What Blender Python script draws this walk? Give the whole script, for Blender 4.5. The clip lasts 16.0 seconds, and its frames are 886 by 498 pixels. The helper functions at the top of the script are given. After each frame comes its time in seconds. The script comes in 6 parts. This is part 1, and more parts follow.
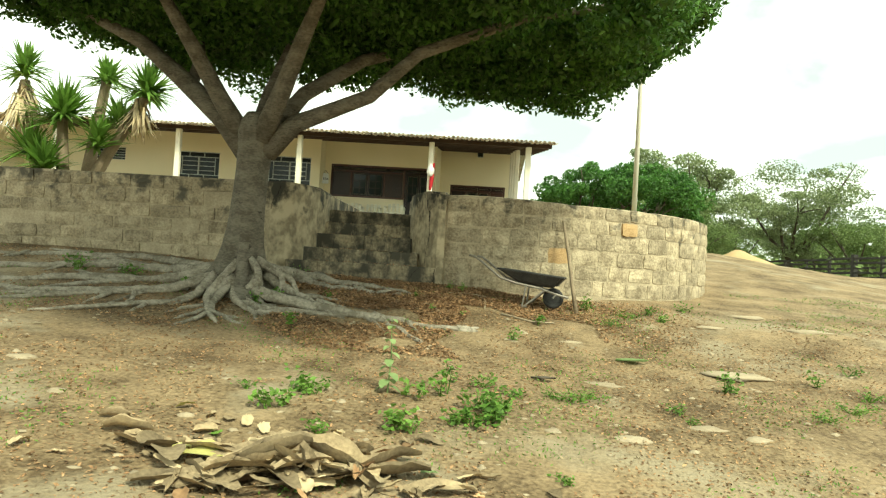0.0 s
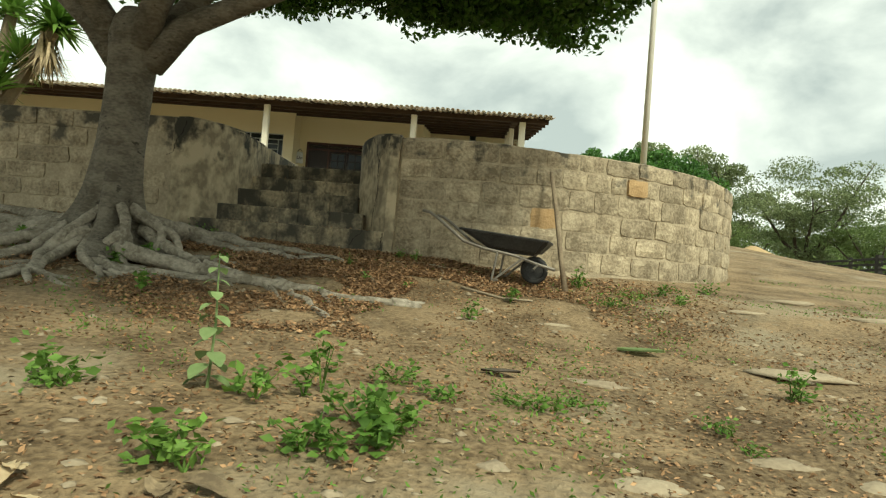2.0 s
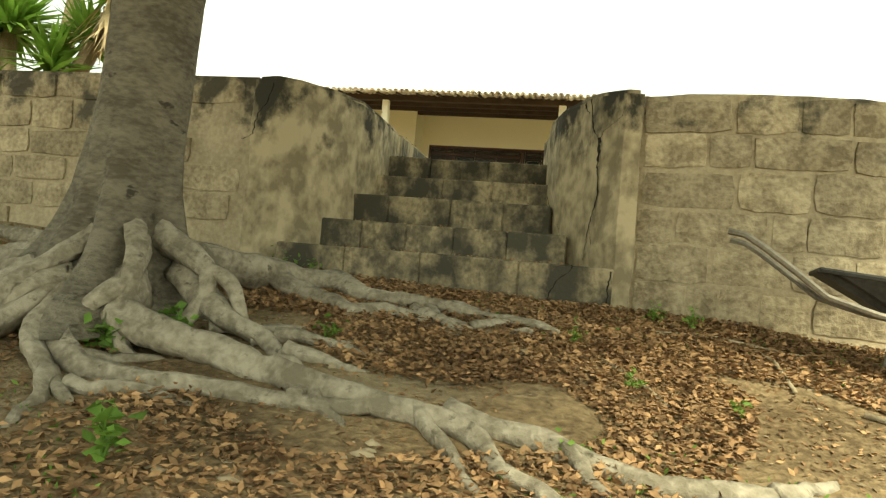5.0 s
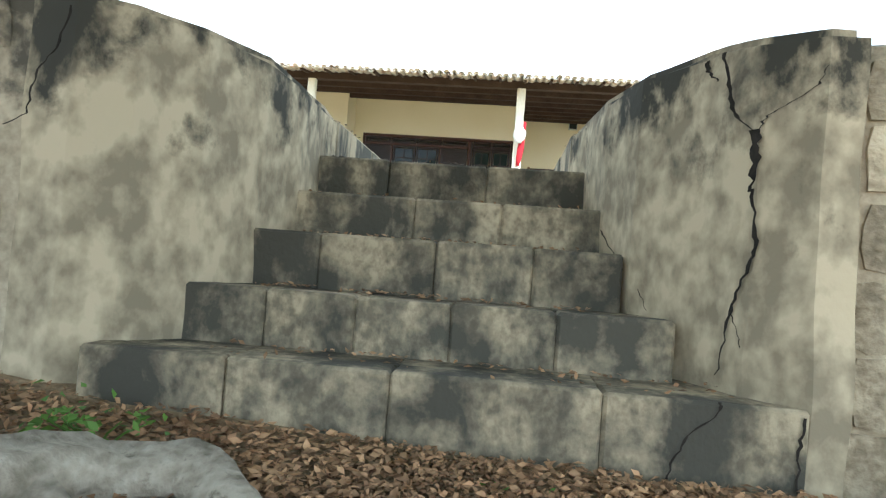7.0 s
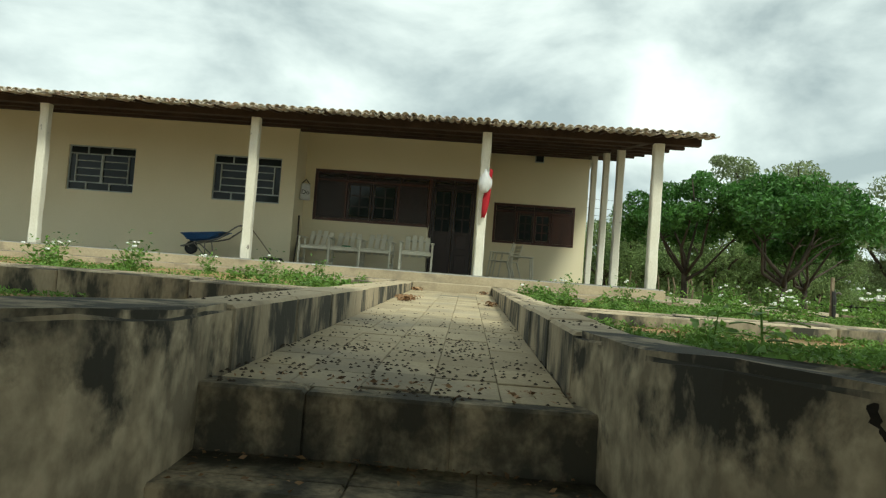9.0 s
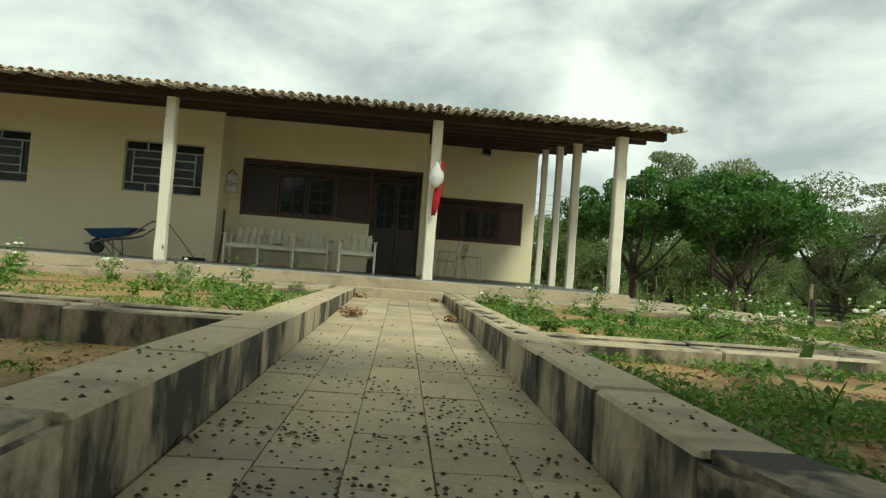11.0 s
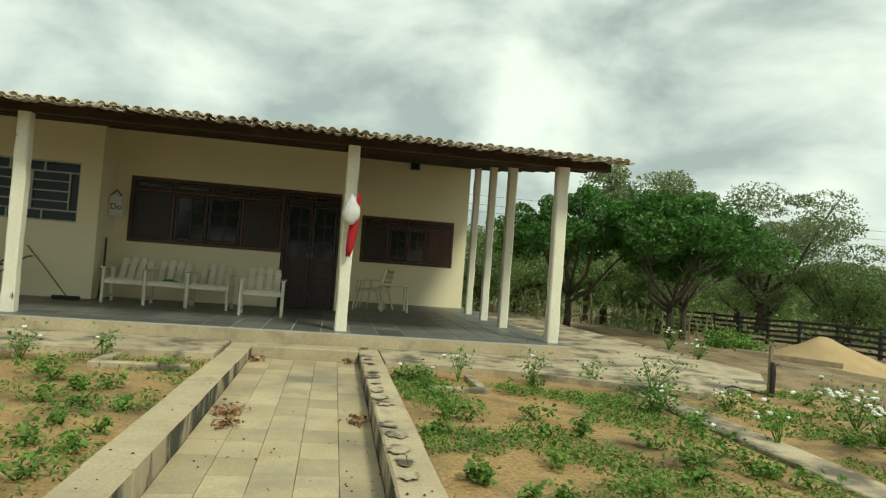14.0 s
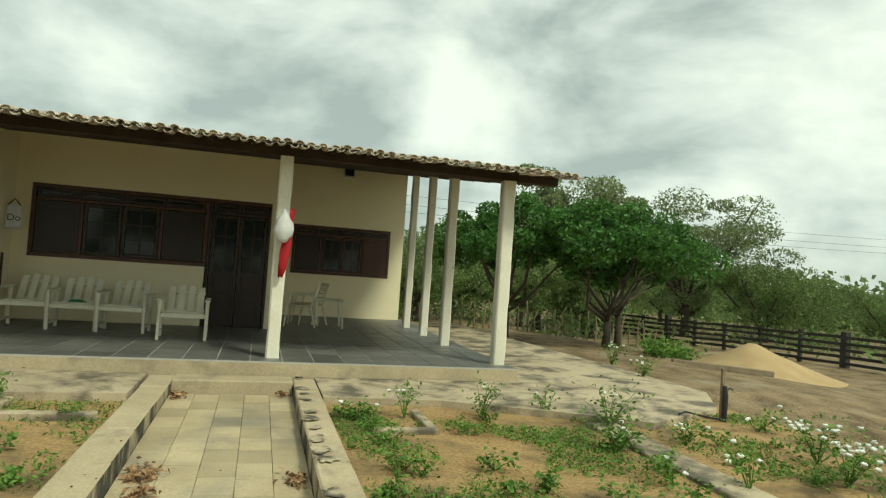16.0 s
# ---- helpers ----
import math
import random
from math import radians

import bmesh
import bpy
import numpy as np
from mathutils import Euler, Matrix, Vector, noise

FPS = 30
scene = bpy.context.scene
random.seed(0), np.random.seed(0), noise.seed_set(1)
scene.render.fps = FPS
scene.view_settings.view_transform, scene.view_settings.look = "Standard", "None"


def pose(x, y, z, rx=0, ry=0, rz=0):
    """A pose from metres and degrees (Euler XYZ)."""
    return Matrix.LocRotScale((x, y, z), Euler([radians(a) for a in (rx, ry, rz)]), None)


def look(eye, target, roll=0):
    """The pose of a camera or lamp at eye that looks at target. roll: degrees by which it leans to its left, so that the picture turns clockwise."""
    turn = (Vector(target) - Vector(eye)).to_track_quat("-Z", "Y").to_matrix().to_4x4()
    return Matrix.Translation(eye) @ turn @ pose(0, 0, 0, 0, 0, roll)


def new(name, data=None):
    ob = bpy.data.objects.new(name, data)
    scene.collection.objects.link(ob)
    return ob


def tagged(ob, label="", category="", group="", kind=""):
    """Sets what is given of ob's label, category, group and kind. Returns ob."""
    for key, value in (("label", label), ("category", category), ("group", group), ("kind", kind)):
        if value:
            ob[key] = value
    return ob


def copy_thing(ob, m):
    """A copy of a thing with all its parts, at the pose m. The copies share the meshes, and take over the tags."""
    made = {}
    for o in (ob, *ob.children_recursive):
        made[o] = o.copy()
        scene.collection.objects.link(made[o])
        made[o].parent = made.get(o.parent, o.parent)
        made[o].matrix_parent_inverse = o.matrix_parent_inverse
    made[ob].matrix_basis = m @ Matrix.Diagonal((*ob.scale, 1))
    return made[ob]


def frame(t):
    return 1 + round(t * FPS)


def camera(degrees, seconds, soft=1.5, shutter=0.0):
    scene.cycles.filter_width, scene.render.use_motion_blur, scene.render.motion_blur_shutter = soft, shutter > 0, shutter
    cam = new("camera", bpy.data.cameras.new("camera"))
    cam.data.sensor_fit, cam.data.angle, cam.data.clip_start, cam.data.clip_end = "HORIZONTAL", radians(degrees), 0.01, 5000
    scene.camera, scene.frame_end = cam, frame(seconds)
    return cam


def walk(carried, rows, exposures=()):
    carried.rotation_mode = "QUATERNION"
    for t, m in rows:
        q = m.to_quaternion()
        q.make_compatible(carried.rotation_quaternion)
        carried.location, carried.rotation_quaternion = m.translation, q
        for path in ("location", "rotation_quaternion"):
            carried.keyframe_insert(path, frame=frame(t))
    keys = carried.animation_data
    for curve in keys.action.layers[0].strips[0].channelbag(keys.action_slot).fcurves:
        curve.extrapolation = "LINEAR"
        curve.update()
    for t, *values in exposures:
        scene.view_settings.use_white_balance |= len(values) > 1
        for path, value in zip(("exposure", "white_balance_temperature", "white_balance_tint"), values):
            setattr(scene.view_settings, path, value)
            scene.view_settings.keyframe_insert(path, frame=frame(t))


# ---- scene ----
cam = camera(68.6, 16.0, 1.25)
PATH = [
    (0, (0.992, -11.511, -0.846), (0.918, -9.513, -0.799), 3.5),
    (0.5, (1.185, -10.9, -1.013), (1.155, -8.901, -0.968), 3.5),
    (1, (1.402, -10.354, -1.174), (1.361, -8.355, -1.124), 3.8),
    (1.5, (1.56, -9.748, -1.281), (1.511, -7.75, -1.236), 4.3),
    (2, (1.557, -9.124, -1.299), (1.475, -7.127, -1.237), 4.6),
    (2.5, (1.458, -8.472, -1.243), (1.311, -6.478, -1.203), 5.0),
    (3, (1.343, -7.877, -1.19), (0.946, -5.917, -1.151), 4.9),
    (3.2, (1.299, -7.664, -1.196), (0.86, -5.713, -1.156), 4.9),
    (4.2, (0.93, -6.63, -1.09), (0.51, -4.675, -1.036), 4.95),
    (5.3, (0.083, -5.429, -1.014), (-0.323, -3.472, -0.942), 5.0),
    (5.5, (-0.029, -5.197, -1.006), (-0.429, -3.238, -0.941), 4.5),
    (6, (-0.29, -4.567, -0.922), (-0.678, -2.606, -0.877), 4.2),
    (6.5, (-0.407, -4.113, -0.791), (-0.659, -2.13, -0.713), 4.4),
    (7, (-0.428, -3.506, -0.551), (-0.622, -1.516, -0.503), 4.4),
    (7.1, (-0.48, -3.441, -0.459), (-0.644, -1.448, -0.449), 4.2),
    (7.5, (-0.497, -3.027, -0.133), (-0.667, -1.035, -0.075), 4.3),
    (8, (-0.525, -2.745, 0.194), (-0.637, -0.75, 0.265), 4.3),
    (8.5, (-0.498, -2.521, 0.372), (-0.584, -0.525, 0.448), 4.3),
    (10.8, (-0.888, -1.372, 0.603), (-0.837, 0.627, 0.659), 3.9),
    (11, (-0.804, -1.154, 0.635), (-0.679, 0.841, 0.7), 4.3),
    (11.5, (-0.846, -0.825, 0.779), (-0.665, 1.166, 0.844), 4.2),
    (12, (-0.816, -0.55, 0.938), (-0.612, 1.439, 1.006), 4.0),
    (12.5, (-0.658, -0.38, 1.057), (-0.415, 1.604, 1.127), 3.6),
    (13, (-0.516, -0.246, 1.218), (-0.217, 1.73, 1.296), 4.0),
    (13.5, (-0.559, -0.026, 1.232), (-0.236, 1.946, 1.303), 3.9),
    (14, (-0.524, 0.222, 1.448), (-0.197, 2.194, 1.509), 4.3),
    (14.5, (-0.492, 0.467, 1.582), (-0.166, 2.44, 1.643), 4.3),
    (15, (-0.521, 0.643, 1.704), (-0.18, 2.613, 1.766), 4.1),
    (15.5, (-0.616, 0.783, 1.739), (-0.139, 2.724, 1.805), 4.2),
    (16, (-0.6, 0.812, 1.729), (-0.063, 2.737, 1.801), 4.0),
]
EXPOSURES = [(0, 1.1, 7300, -11), (0.5, 0.68, 7300, -11), (1.5, 0.45, 7200, -7), (3.2, 0.4, 6900, -3), (5.3, 1.55, 8500, -8), (6.0, 1.85, 7600, -4), (7.0, 2.12, 5500, 4),
             (7.5, 1.9, 5350, -3), (8.0, 0.56, 6250, -6), (8.7, 0.18, 6350, -5), (10.8, 0.08, 6750, -7), (16, 0.02, 6900, -9)]
walk(cam, [(t, look(eye, target, roll)) for t, eye, target, roll in PATH], EXPOSURES)

# ---- world and sun ----
world = bpy.data.worlds.new("overcast_sky")
scene.world = world
world.use_nodes = True
wn, wl = world.node_tree.nodes, world.node_tree.links
bg = wn["Background"]
SUN = Vector((0.36, -0.54, 0.76)).normalized()
sky = wn.new("ShaderNodeTexSky")
sky.sky_type, sky.sun_disc = "NISHITA", False
sky.sun_elevation, sky.sun_rotation = math.asin(SUN.z), math.atan2(SUN.x, SUN.y)
coord = wn.new("ShaderNodeTexCoord")
mapping = wn.new("ShaderNodeMapping")
mapping.inputs["Scale"].default_value = (1.0, 1.0, 1.9)
mapping.inputs["Location"].default_value = (0.3, 0.7, 0.15)
clouds = wn.new("ShaderNodeTexNoise")
clouds.inputs["Scale"].default_value, clouds.inputs["Detail"].default_value = 3.3, 8.0
clouds.inputs["Roughness"].default_value, clouds.inputs["Distortion"].default_value = 0.52, 0.25
ramp = wn.new("ShaderNodeValToRGB")
for at, col in ((0.36, (0.46, 0.51, 0.53, 1)), (0.62, (1.06, 1.08, 1.06, 1))):
    e = ramp.color_ramp.elements[0 if at < 0.5 else 1]
    e.position, e.color = at, col
mid = ramp.color_ramp.elements.new(0.5)
mid.color = (0.80, 0.84, 0.84, 1)
skymix = wn.new("ShaderNodeMix")
skymix.data_type = "RGBA"
scale_sky = wn.new("ShaderNodeVectorMath")
scale_sky.operation = "SCALE"
scale_sky.inputs["Scale"].default_value = 0.1
wl.new(coord.outputs["Generated"], mapping.inputs["Vector"])
wl.new(mapping.outputs["Vector"], clouds.inputs["Vector"])
wl.new(clouds.outputs["Fac"], ramp.inputs["Fac"])
wl.new(sky.outputs["Color"], scale_sky.inputs[0])
skymix.inputs["Factor"].default_value = 0.9
wl.new(scale_sky.outputs["Vector"], skymix.inputs["A"])
wl.new(ramp.outputs["Color"], skymix.inputs["B"])
wl.new(skymix.outputs["Result"], bg.inputs["Color"])
bg.inputs["Strength"].default_value = 1.0
sun = new("sun", bpy.data.lights.new("sun", "SUN"))
sun.data.energy, sun.data.angle, sun.data.color = 2.6, radians(11), (1.0, 0.95, 0.86)
sun.matrix_world = look(SUN * 30, (0, 0, 0))


# ---- materials ----
def material(name, base, other, scale=3.0, fine=60.0, rough=0.8, bump=0.3, metal=0.0, contrast=(0.35, 0.65), vary=0.0,
             stain=None, stain_scale=1.2, stain_edge=(0.55, 0.66), stretch=1.0, spec=0.3, sheer=0.0, depth=0.02, soak=0.0):
    m = bpy.data.materials.new(name)
    m.use_nodes = True
    n, l = m.node_tree.nodes, m.node_tree.links
    b = n["Principled BSDF"]
    b.inputs["Roughness"].default_value, b.inputs["Metallic"].default_value = rough, metal
    b.inputs["Specular IOR Level"].default_value = spec
    geo = n.new("ShaderNodeNewGeometry")
    mp = n.new("ShaderNodeMapping")
    mp.inputs["Scale"].default_value = (1, 1, stretch)
    l.new(geo.outputs["Position"], mp.inputs["Vector"])
    big, small = n.new("ShaderNodeTexNoise"), n.new("ShaderNodeTexNoise")
    big.inputs["Scale"].default_value, big.inputs["Detail"].default_value = scale, 6
    small.inputs["Scale"].default_value, small.inputs["Detail"].default_value = fine, 4
    l.new(mp.outputs["Vector"], big.inputs["Vector"])
    l.new(mp.outputs["Vector"], small.inputs["Vector"])
    mixf = n.new("ShaderNodeMath")
    mixf.operation = "MULTIPLY_ADD"
    mixf.inputs[1].default_value = 0.45
    l.new(small.outputs["Fac"], mixf.inputs[0])
    half = n.new("ShaderNodeMath")
    half.operation = "MULTIPLY"
    half.inputs[1].default_value = 0.55
    l.new(big.outputs["Fac"], half.inputs[0])
    l.new(half.outputs[0], mixf.inputs[2])
    r = n.new("ShaderNodeValToRGB")
    r.color_ramp.elements[0].position, r.color_ramp.elements[1].position = contrast
    r.color_ramp.elements[0].color, r.color_ramp.elements[1].color = (*base, 1), (*other, 1)
    l.new(mixf.outputs[0], r.inputs["Fac"])
    color = r.outputs["Color"]
    if stain:
        st = n.new("ShaderNodeTexNoise")
        st.inputs["Scale"].default_value, st.inputs["Detail"].default_value = stain_scale, 9
        st.inputs["Roughness"].default_value = 0.6
        st.inputs["Distortion"].default_value = 0.15
        l.new(mp.outputs["Vector"], st.inputs["Vector"])
        sr = n.new("ShaderNodeMapRange")
        sr.inputs["From Min"].default_value, sr.inputs["From Max"].default_value = stain_edge
        wet = st.outputs["Fac"]
        if soak:
            sep = n.new("ShaderNodeSeparateXYZ")
            l.new(geo.outputs["Position"], sep.inputs[0])
            add = n.new("ShaderNodeMath")
            add.operation = "MULTIPLY_ADD"
            add.inputs[1].default_value = soak
            l.new(sep.outputs["Z"], add.inputs[0])
            l.new(wet, add.inputs[2])
            wet = add.outputs[0]
        l.new(wet, sr.inputs["Value"])
        mx = n.new("ShaderNodeMix")
        mx.data_type = "RGBA"
        l.new(sr.outputs["Result"], mx.inputs["Factor"])
        l.new(color, mx.inputs["A"])
        mx.inputs["B"].default_value = (*stain, 1)
        color = mx.outputs["Result"]
    if vary:
        info = n.new("ShaderNodeObjectInfo")
        rnd = n.new("ShaderNodeMath")
        rnd.operation = "ADD"
        l.new(info.outputs["Random"], rnd.inputs[0])
        l.new(geo.outputs["Random Per Island"], rnd.inputs[1])
        fr = n.new("ShaderNodeMath")
        fr.operation = "FRACT"
        l.new(rnd.outputs[0], fr.inputs[0])
        mr = n.new("ShaderNodeMapRange")
        mr.inputs["To Min"].default_value, mr.inputs["To Max"].default_value = 1 - vary, 1 + vary
        l.new(fr.outputs[0], mr.inputs["Value"])
        hs = n.new("ShaderNodeHueSaturation")
        l.new(mr.outputs["Result"], hs.inputs["Value"])
        l.new(color, hs.inputs["Color"])
        color = hs.outputs["Color"]
    l.new(color, b.inputs["Base Color"])
    if bump:
        bp = n.new("ShaderNodeBump")
        bp.inputs["Strength"].default_value, bp.inputs["Distance"].default_value = bump, depth
        l.new(mixf.outputs[0], bp.inputs["Height"])
        l.new(bp.outputs["Normal"], b.inputs["Normal"])
    if sheer:
        tr = n.new("ShaderNodeBsdfTranslucent")
        l.new(color, tr.inputs["Color"])
        ms = n.new("ShaderNodeMixShader")
        ms.inputs["Fac"].default_value = sheer
        l.new(b.outputs[0], ms.inputs[1])
        l.new(tr.outputs[0], ms.inputs[2])
        l.new(ms.outputs[0], n["Material Output"].inputs["Surface"])
    return m


M = {
    "earth": material("dry_earth", (0.095, 0.064, 0.033), (0.29, 0.212, 0.122), 1.7, 26, 0.95, 1.0, contrast=(0.38, 0.60),
                      stain=(0.29, 0.245, 0.165), stain_scale=0.9, stain_edge=(0.53, 0.70), depth=0.06),
    "soil": material("garden_soil", (0.22, 0.136, 0.056), (0.48, 0.325, 0.15), 1.1, 30, 0.95, 0.9, contrast=(0.36, 0.6), depth=0.04,
                     stain=(0.13, 0.09, 0.045), stain_scale=1.1, stain_edge=(0.46, 0.64)),
    "sand": material("sand", (0.35, 0.245, 0.125), (0.46, 0.335, 0.18), 2.0, 80, 0.95, 0.4),
    "stone": material("wall_stone", (0.22, 0.178, 0.118), (0.47, 0.395, 0.275), 6.0, 30, 0.9, 1.0, vary=0.2, stain=(0.085, 0.077, 0.058), contrast=(0.39, 0.6),
                      stain_scale=4.0, stain_edge=(0.53, 0.66), depth=0.03, soak=0.28),
    "orange": material("orange_stone", (0.36, 0.232, 0.112), (0.49, 0.34, 0.18), 4.0, 45, 0.9, 0.8),
    "mortar": material("mortar", (0.29, 0.24, 0.165), (0.50, 0.42, 0.295), 3.0, 36, 0.95, 0.7, stain=(0.09, 0.08, 0.06), stain_scale=4.0, stain_edge=(0.54, 0.66), soak=0.30),
    "plaster": material("stained_plaster", (0.235, 0.196, 0.132), (0.495, 0.413, 0.278), 3.6, 13, 0.88, 0.6, stain=(0.05, 0.047, 0.036), contrast=(0.41, 0.57),
                        stain_scale=4.2, stain_edge=(0.525, 0.66), stretch=0.75, soak=0.36),
    "stepstone": material("mossy_step", (0.17, 0.142, 0.095), (0.43, 0.355, 0.235), 5.0, 34, 0.9, 0.8, vary=0.12, stain=(0.068, 0.063, 0.048), contrast=(0.4, 0.58),
                          stain_scale=3.4, stain_edge=(0.40, 0.58), stretch=0.8),
    "concrete": material("old_concrete", (0.35, 0.285, 0.19), (0.52, 0.435, 0.305), 1.6, 45, 0.9, 0.4, stain=(0.13, 0.112, 0.085),
                         stain_scale=2.2, stain_edge=(0.45, 0.61)),
    "curb": material("curb_render", (0.31, 0.255, 0.17), (0.45, 0.375, 0.26), 1.8, 45, 0.88, 0.4, stain=(0.06, 0.058, 0.046),
                     stain_scale=3.2, stain_edge=(0.42, 0.54), stretch=0.4),
    "curbtop": material("worn_curb_top", (0.35, 0.285, 0.185), (0.50, 0.415, 0.28), 1.8, 45, 0.88, 0.4, stain=(0.24, 0.20, 0.14),
                        stain_scale=2.0, stain_edge=(0.56, 0.72)),
    "tile": material("path_tile", (0.325, 0.262, 0.162), (0.465, 0.386, 0.25), 1.5, 50, 0.8, 0.25, vary=0.16, stain=(0.25, 0.22, 0.165),
                     stain_scale=0.9, stain_edge=(0.5, 0.66)),
    "joint": material("dark_joint", (0.21, 0.17, 0.112), (0.32, 0.262, 0.18), 5, 50, 0.95, 0.4),
    "slate": material("slate", (0.08, 0.081, 0.075), (0.155, 0.154, 0.142), 2.0, 40, 0.42, 0.15, vary=0.22, spec=0.5),
    "grout": material("pale_grout", (0.34, 0.34, 0.31), (0.45, 0.44, 0.40), 5, 50, 0.9, 0.2),
    "cream": material("cream_paint", (0.76, 0.675, 0.455), (0.83, 0.745, 0.53), 0.6, 60, 0.75, 0.08),
    "post": material("chipped_white_paint", (0.66, 0.62, 0.50), (0.80, 0.77, 0.66), 2.5, 60, 0.7, 0.2, stain=(0.09, 0.075, 0.055),
                     stain_scale=7.0, stain_edge=(0.655, 0.70), stretch=0.4),
    "darkwood": material("dark_stained_wood", (0.013, 0.0065, 0.0045), (0.032, 0.015, 0.010), 4, 60, 0.4, 0.15, stretch=0.2, spec=0.5),
    "redwood": material("red_brown_wood", (0.05, 0.018, 0.011), (0.095, 0.036, 0.021), 4, 60, 0.4, 0.15, stretch=0.2, spec=0.5),
    "beam": material("weathered_beam", (0.032, 0.020, 0.014), (0.075, 0.048, 0.034), 3, 50, 0.8, 0.3),
    "rooftile": material("clay_roof_tile", (0.22, 0.12, 0.075), (0.42, 0.29, 0.20), 3.0, 40, 0.85, 0.4, vary=0.2, stain=(0.52, 0.48, 0.40),
                         stain_scale=5.0, stain_edge=(0.36, 0.52)),
    "chair": material("worn_cream_paint_wood", (0.60, 0.56, 0.43), (0.76, 0.72, 0.58), 5, 60, 0.7, 0.2, vary=0.06),
    "grey": material("grey_painted_iron", (0.36, 0.39, 0.37), (0.48, 0.51, 0.48), 4, 60, 0.6, 0.15),
    "blue": material("blue_painted_steel", (0.02, 0.06, 0.16), (0.04, 0.11, 0.25), 5, 50, 0.5, 0.15, stain=(0.12, 0.08, 0.05), stain_scale=6,
                     stain_edge=(0.62, 0.7)),
    "black": material("blackened_steel", (0.018, 0.019, 0.020), (0.05, 0.05, 0.048), 5, 50, 0.55, 0.2),
    "rubber": material("rubber", (0.02, 0.02, 0.02), (0.035, 0.035, 0.033), 6, 60, 0.8, 0.1),
    "steel": material("worn_steel_tube", (0.15, 0.135, 0.115), (0.27, 0.25, 0.21), 6, 60, 0.55, 0.15, metal=0.4),
    "bark": material("grey_bark", (0.097, 0.085, 0.063), (0.205, 0.182, 0.142), 3.4, 22, 0.92, 1.0, stretch=2.2, stain=(0.055, 0.048, 0.036), contrast=(0.40, 0.60),
                     stain_scale=8, stain_edge=(0.63, 0.68), depth=0.05),
    "darkbark": material("dark_bark", (0.05, 0.042, 0.032), (0.11, 0.09, 0.07), 4.0, 30, 0.95, 0.6),
    "root": material("pale_root_bark", (0.175, 0.152, 0.113), (0.37, 0.33, 0.262), 5.0, 26, 0.92, 1.0, stain=(0.10, 0.086, 0.062), contrast=(0.40, 0.60),
                     stain_scale=17, stain_edge=(0.60, 0.72), depth=0.04),
    "leaf": material("dark_green_leaf", (0.045, 0.115, 0.018), (0.095, 0.20, 0.032), 1.2, 8, 0.5, 0.0, vary=0.45, sheer=0.35, spec=0.4),
    "mango": material("bushy_tree_leaf", (0.045, 0.125, 0.025), (0.095, 0.215, 0.042), 0.8, 6, 0.5, 0.0, vary=0.45, sheer=0.42, spec=0.4),
    "scrub": material("scrub_leaf", (0.12, 0.185, 0.06), (0.225, 0.30, 0.115), 0.5, 5, 0.7, 0.0, vary=0.35, sheer=0.45),
    "feather": material("feathery_leaf", (0.15, 0.20, 0.09), (0.25, 0.30, 0.15), 0.5, 5, 0.7, 0.0, vary=0.3, sheer=0.35),
    "weed": material("weed_leaf", (0.09, 0.185, 0.032), (0.175, 0.30, 0.06), 2.0, 12, 0.6, 0.0, vary=0.35, sheer=0.3),
    "palegreen": material("pale_weed_leaf", (0.16, 0.25, 0.09), (0.27, 0.36, 0.16), 3.0, 20, 0.6, 0.0, vary=0.2, sheer=0.3),
    "deadleaf": material("dead_leaf", (0.175, 0.096, 0.048), (0.385, 0.24, 0.126), 3, 30, 0.8, 0.0, vary=0.5),
    "husk": material("dry_husk", (0.15, 0.112, 0.068), (0.37, 0.285, 0.172), 4, 40, 0.85, 0.3, vary=0.4),
    "straw": material("straw_leaf", (0.38, 0.29, 0.17), (0.52, 0.42, 0.27), 3, 30, 0.8, 0.0, vary=0.25),
    "yellowleaf": material("yellowed_leaf", (0.38, 0.36, 0.10), (0.52, 0.49, 0.20), 4, 30, 0.7, 0.2),
    "petal": material("white_petal", (0.75, 0.75, 0.72), (0.85, 0.85, 0.80), 9, 60, 0.7, 0.0),
    "seed": material("dark_seed", (0.035, 0.025, 0.017), (0.07, 0.05, 0.03), 9, 60, 0.8, 0.0),
    "flatstone": material("pale_flat_stone", (0.25, 0.20, 0.135), (0.39, 0.325, 0.225), 3, 40, 0.9, 0.7, vary=0.12),
    "bag": material("thin_white_plastic", (0.72, 0.73, 0.72), (0.85, 0.86, 0.85), 9, 40, 0.35, 0.3, sheer=0.3),
    "redcloth": material("red_cloth", (0.30, 0.010, 0.018), (0.44, 0.02, 0.03), 7, 90, 0.85, 0.2),
    "green": material("green_cloth", (0.02, 0.16, 0.06), (0.05, 0.26, 0.10), 7, 90, 0.85, 0.2),
    "polewhite": material("pale_painted_pole", (0.62, 0.60, 0.52), (0.72, 0.70, 0.62), 3, 50, 0.6, 0.1),
    "wood": material("weathered_wood", (0.16, 0.12, 0.08), (0.30, 0.24, 0.16), 4, 50, 0.85, 0.3),
    "fence": material("dark_fence_board", (0.022, 0.022, 0.020), (0.055, 0.052, 0.046), 3, 40, 0.85, 0.3),
    "hill": material("wooded_hill", (0.06, 0.085, 0.06), (0.12, 0.15, 0.10), 0.03, 0.6, 1.0, 0.0),
    "crack": material("open_crack", (0.012, 0.010, 0.008), (0.03, 0.025, 0.02), 9, 50, 1.0, 0.0),
}
g = bpy.data.materials.new("window_glass")
g.use_nodes = True
gb = g.node_tree.nodes["Principled BSDF"]
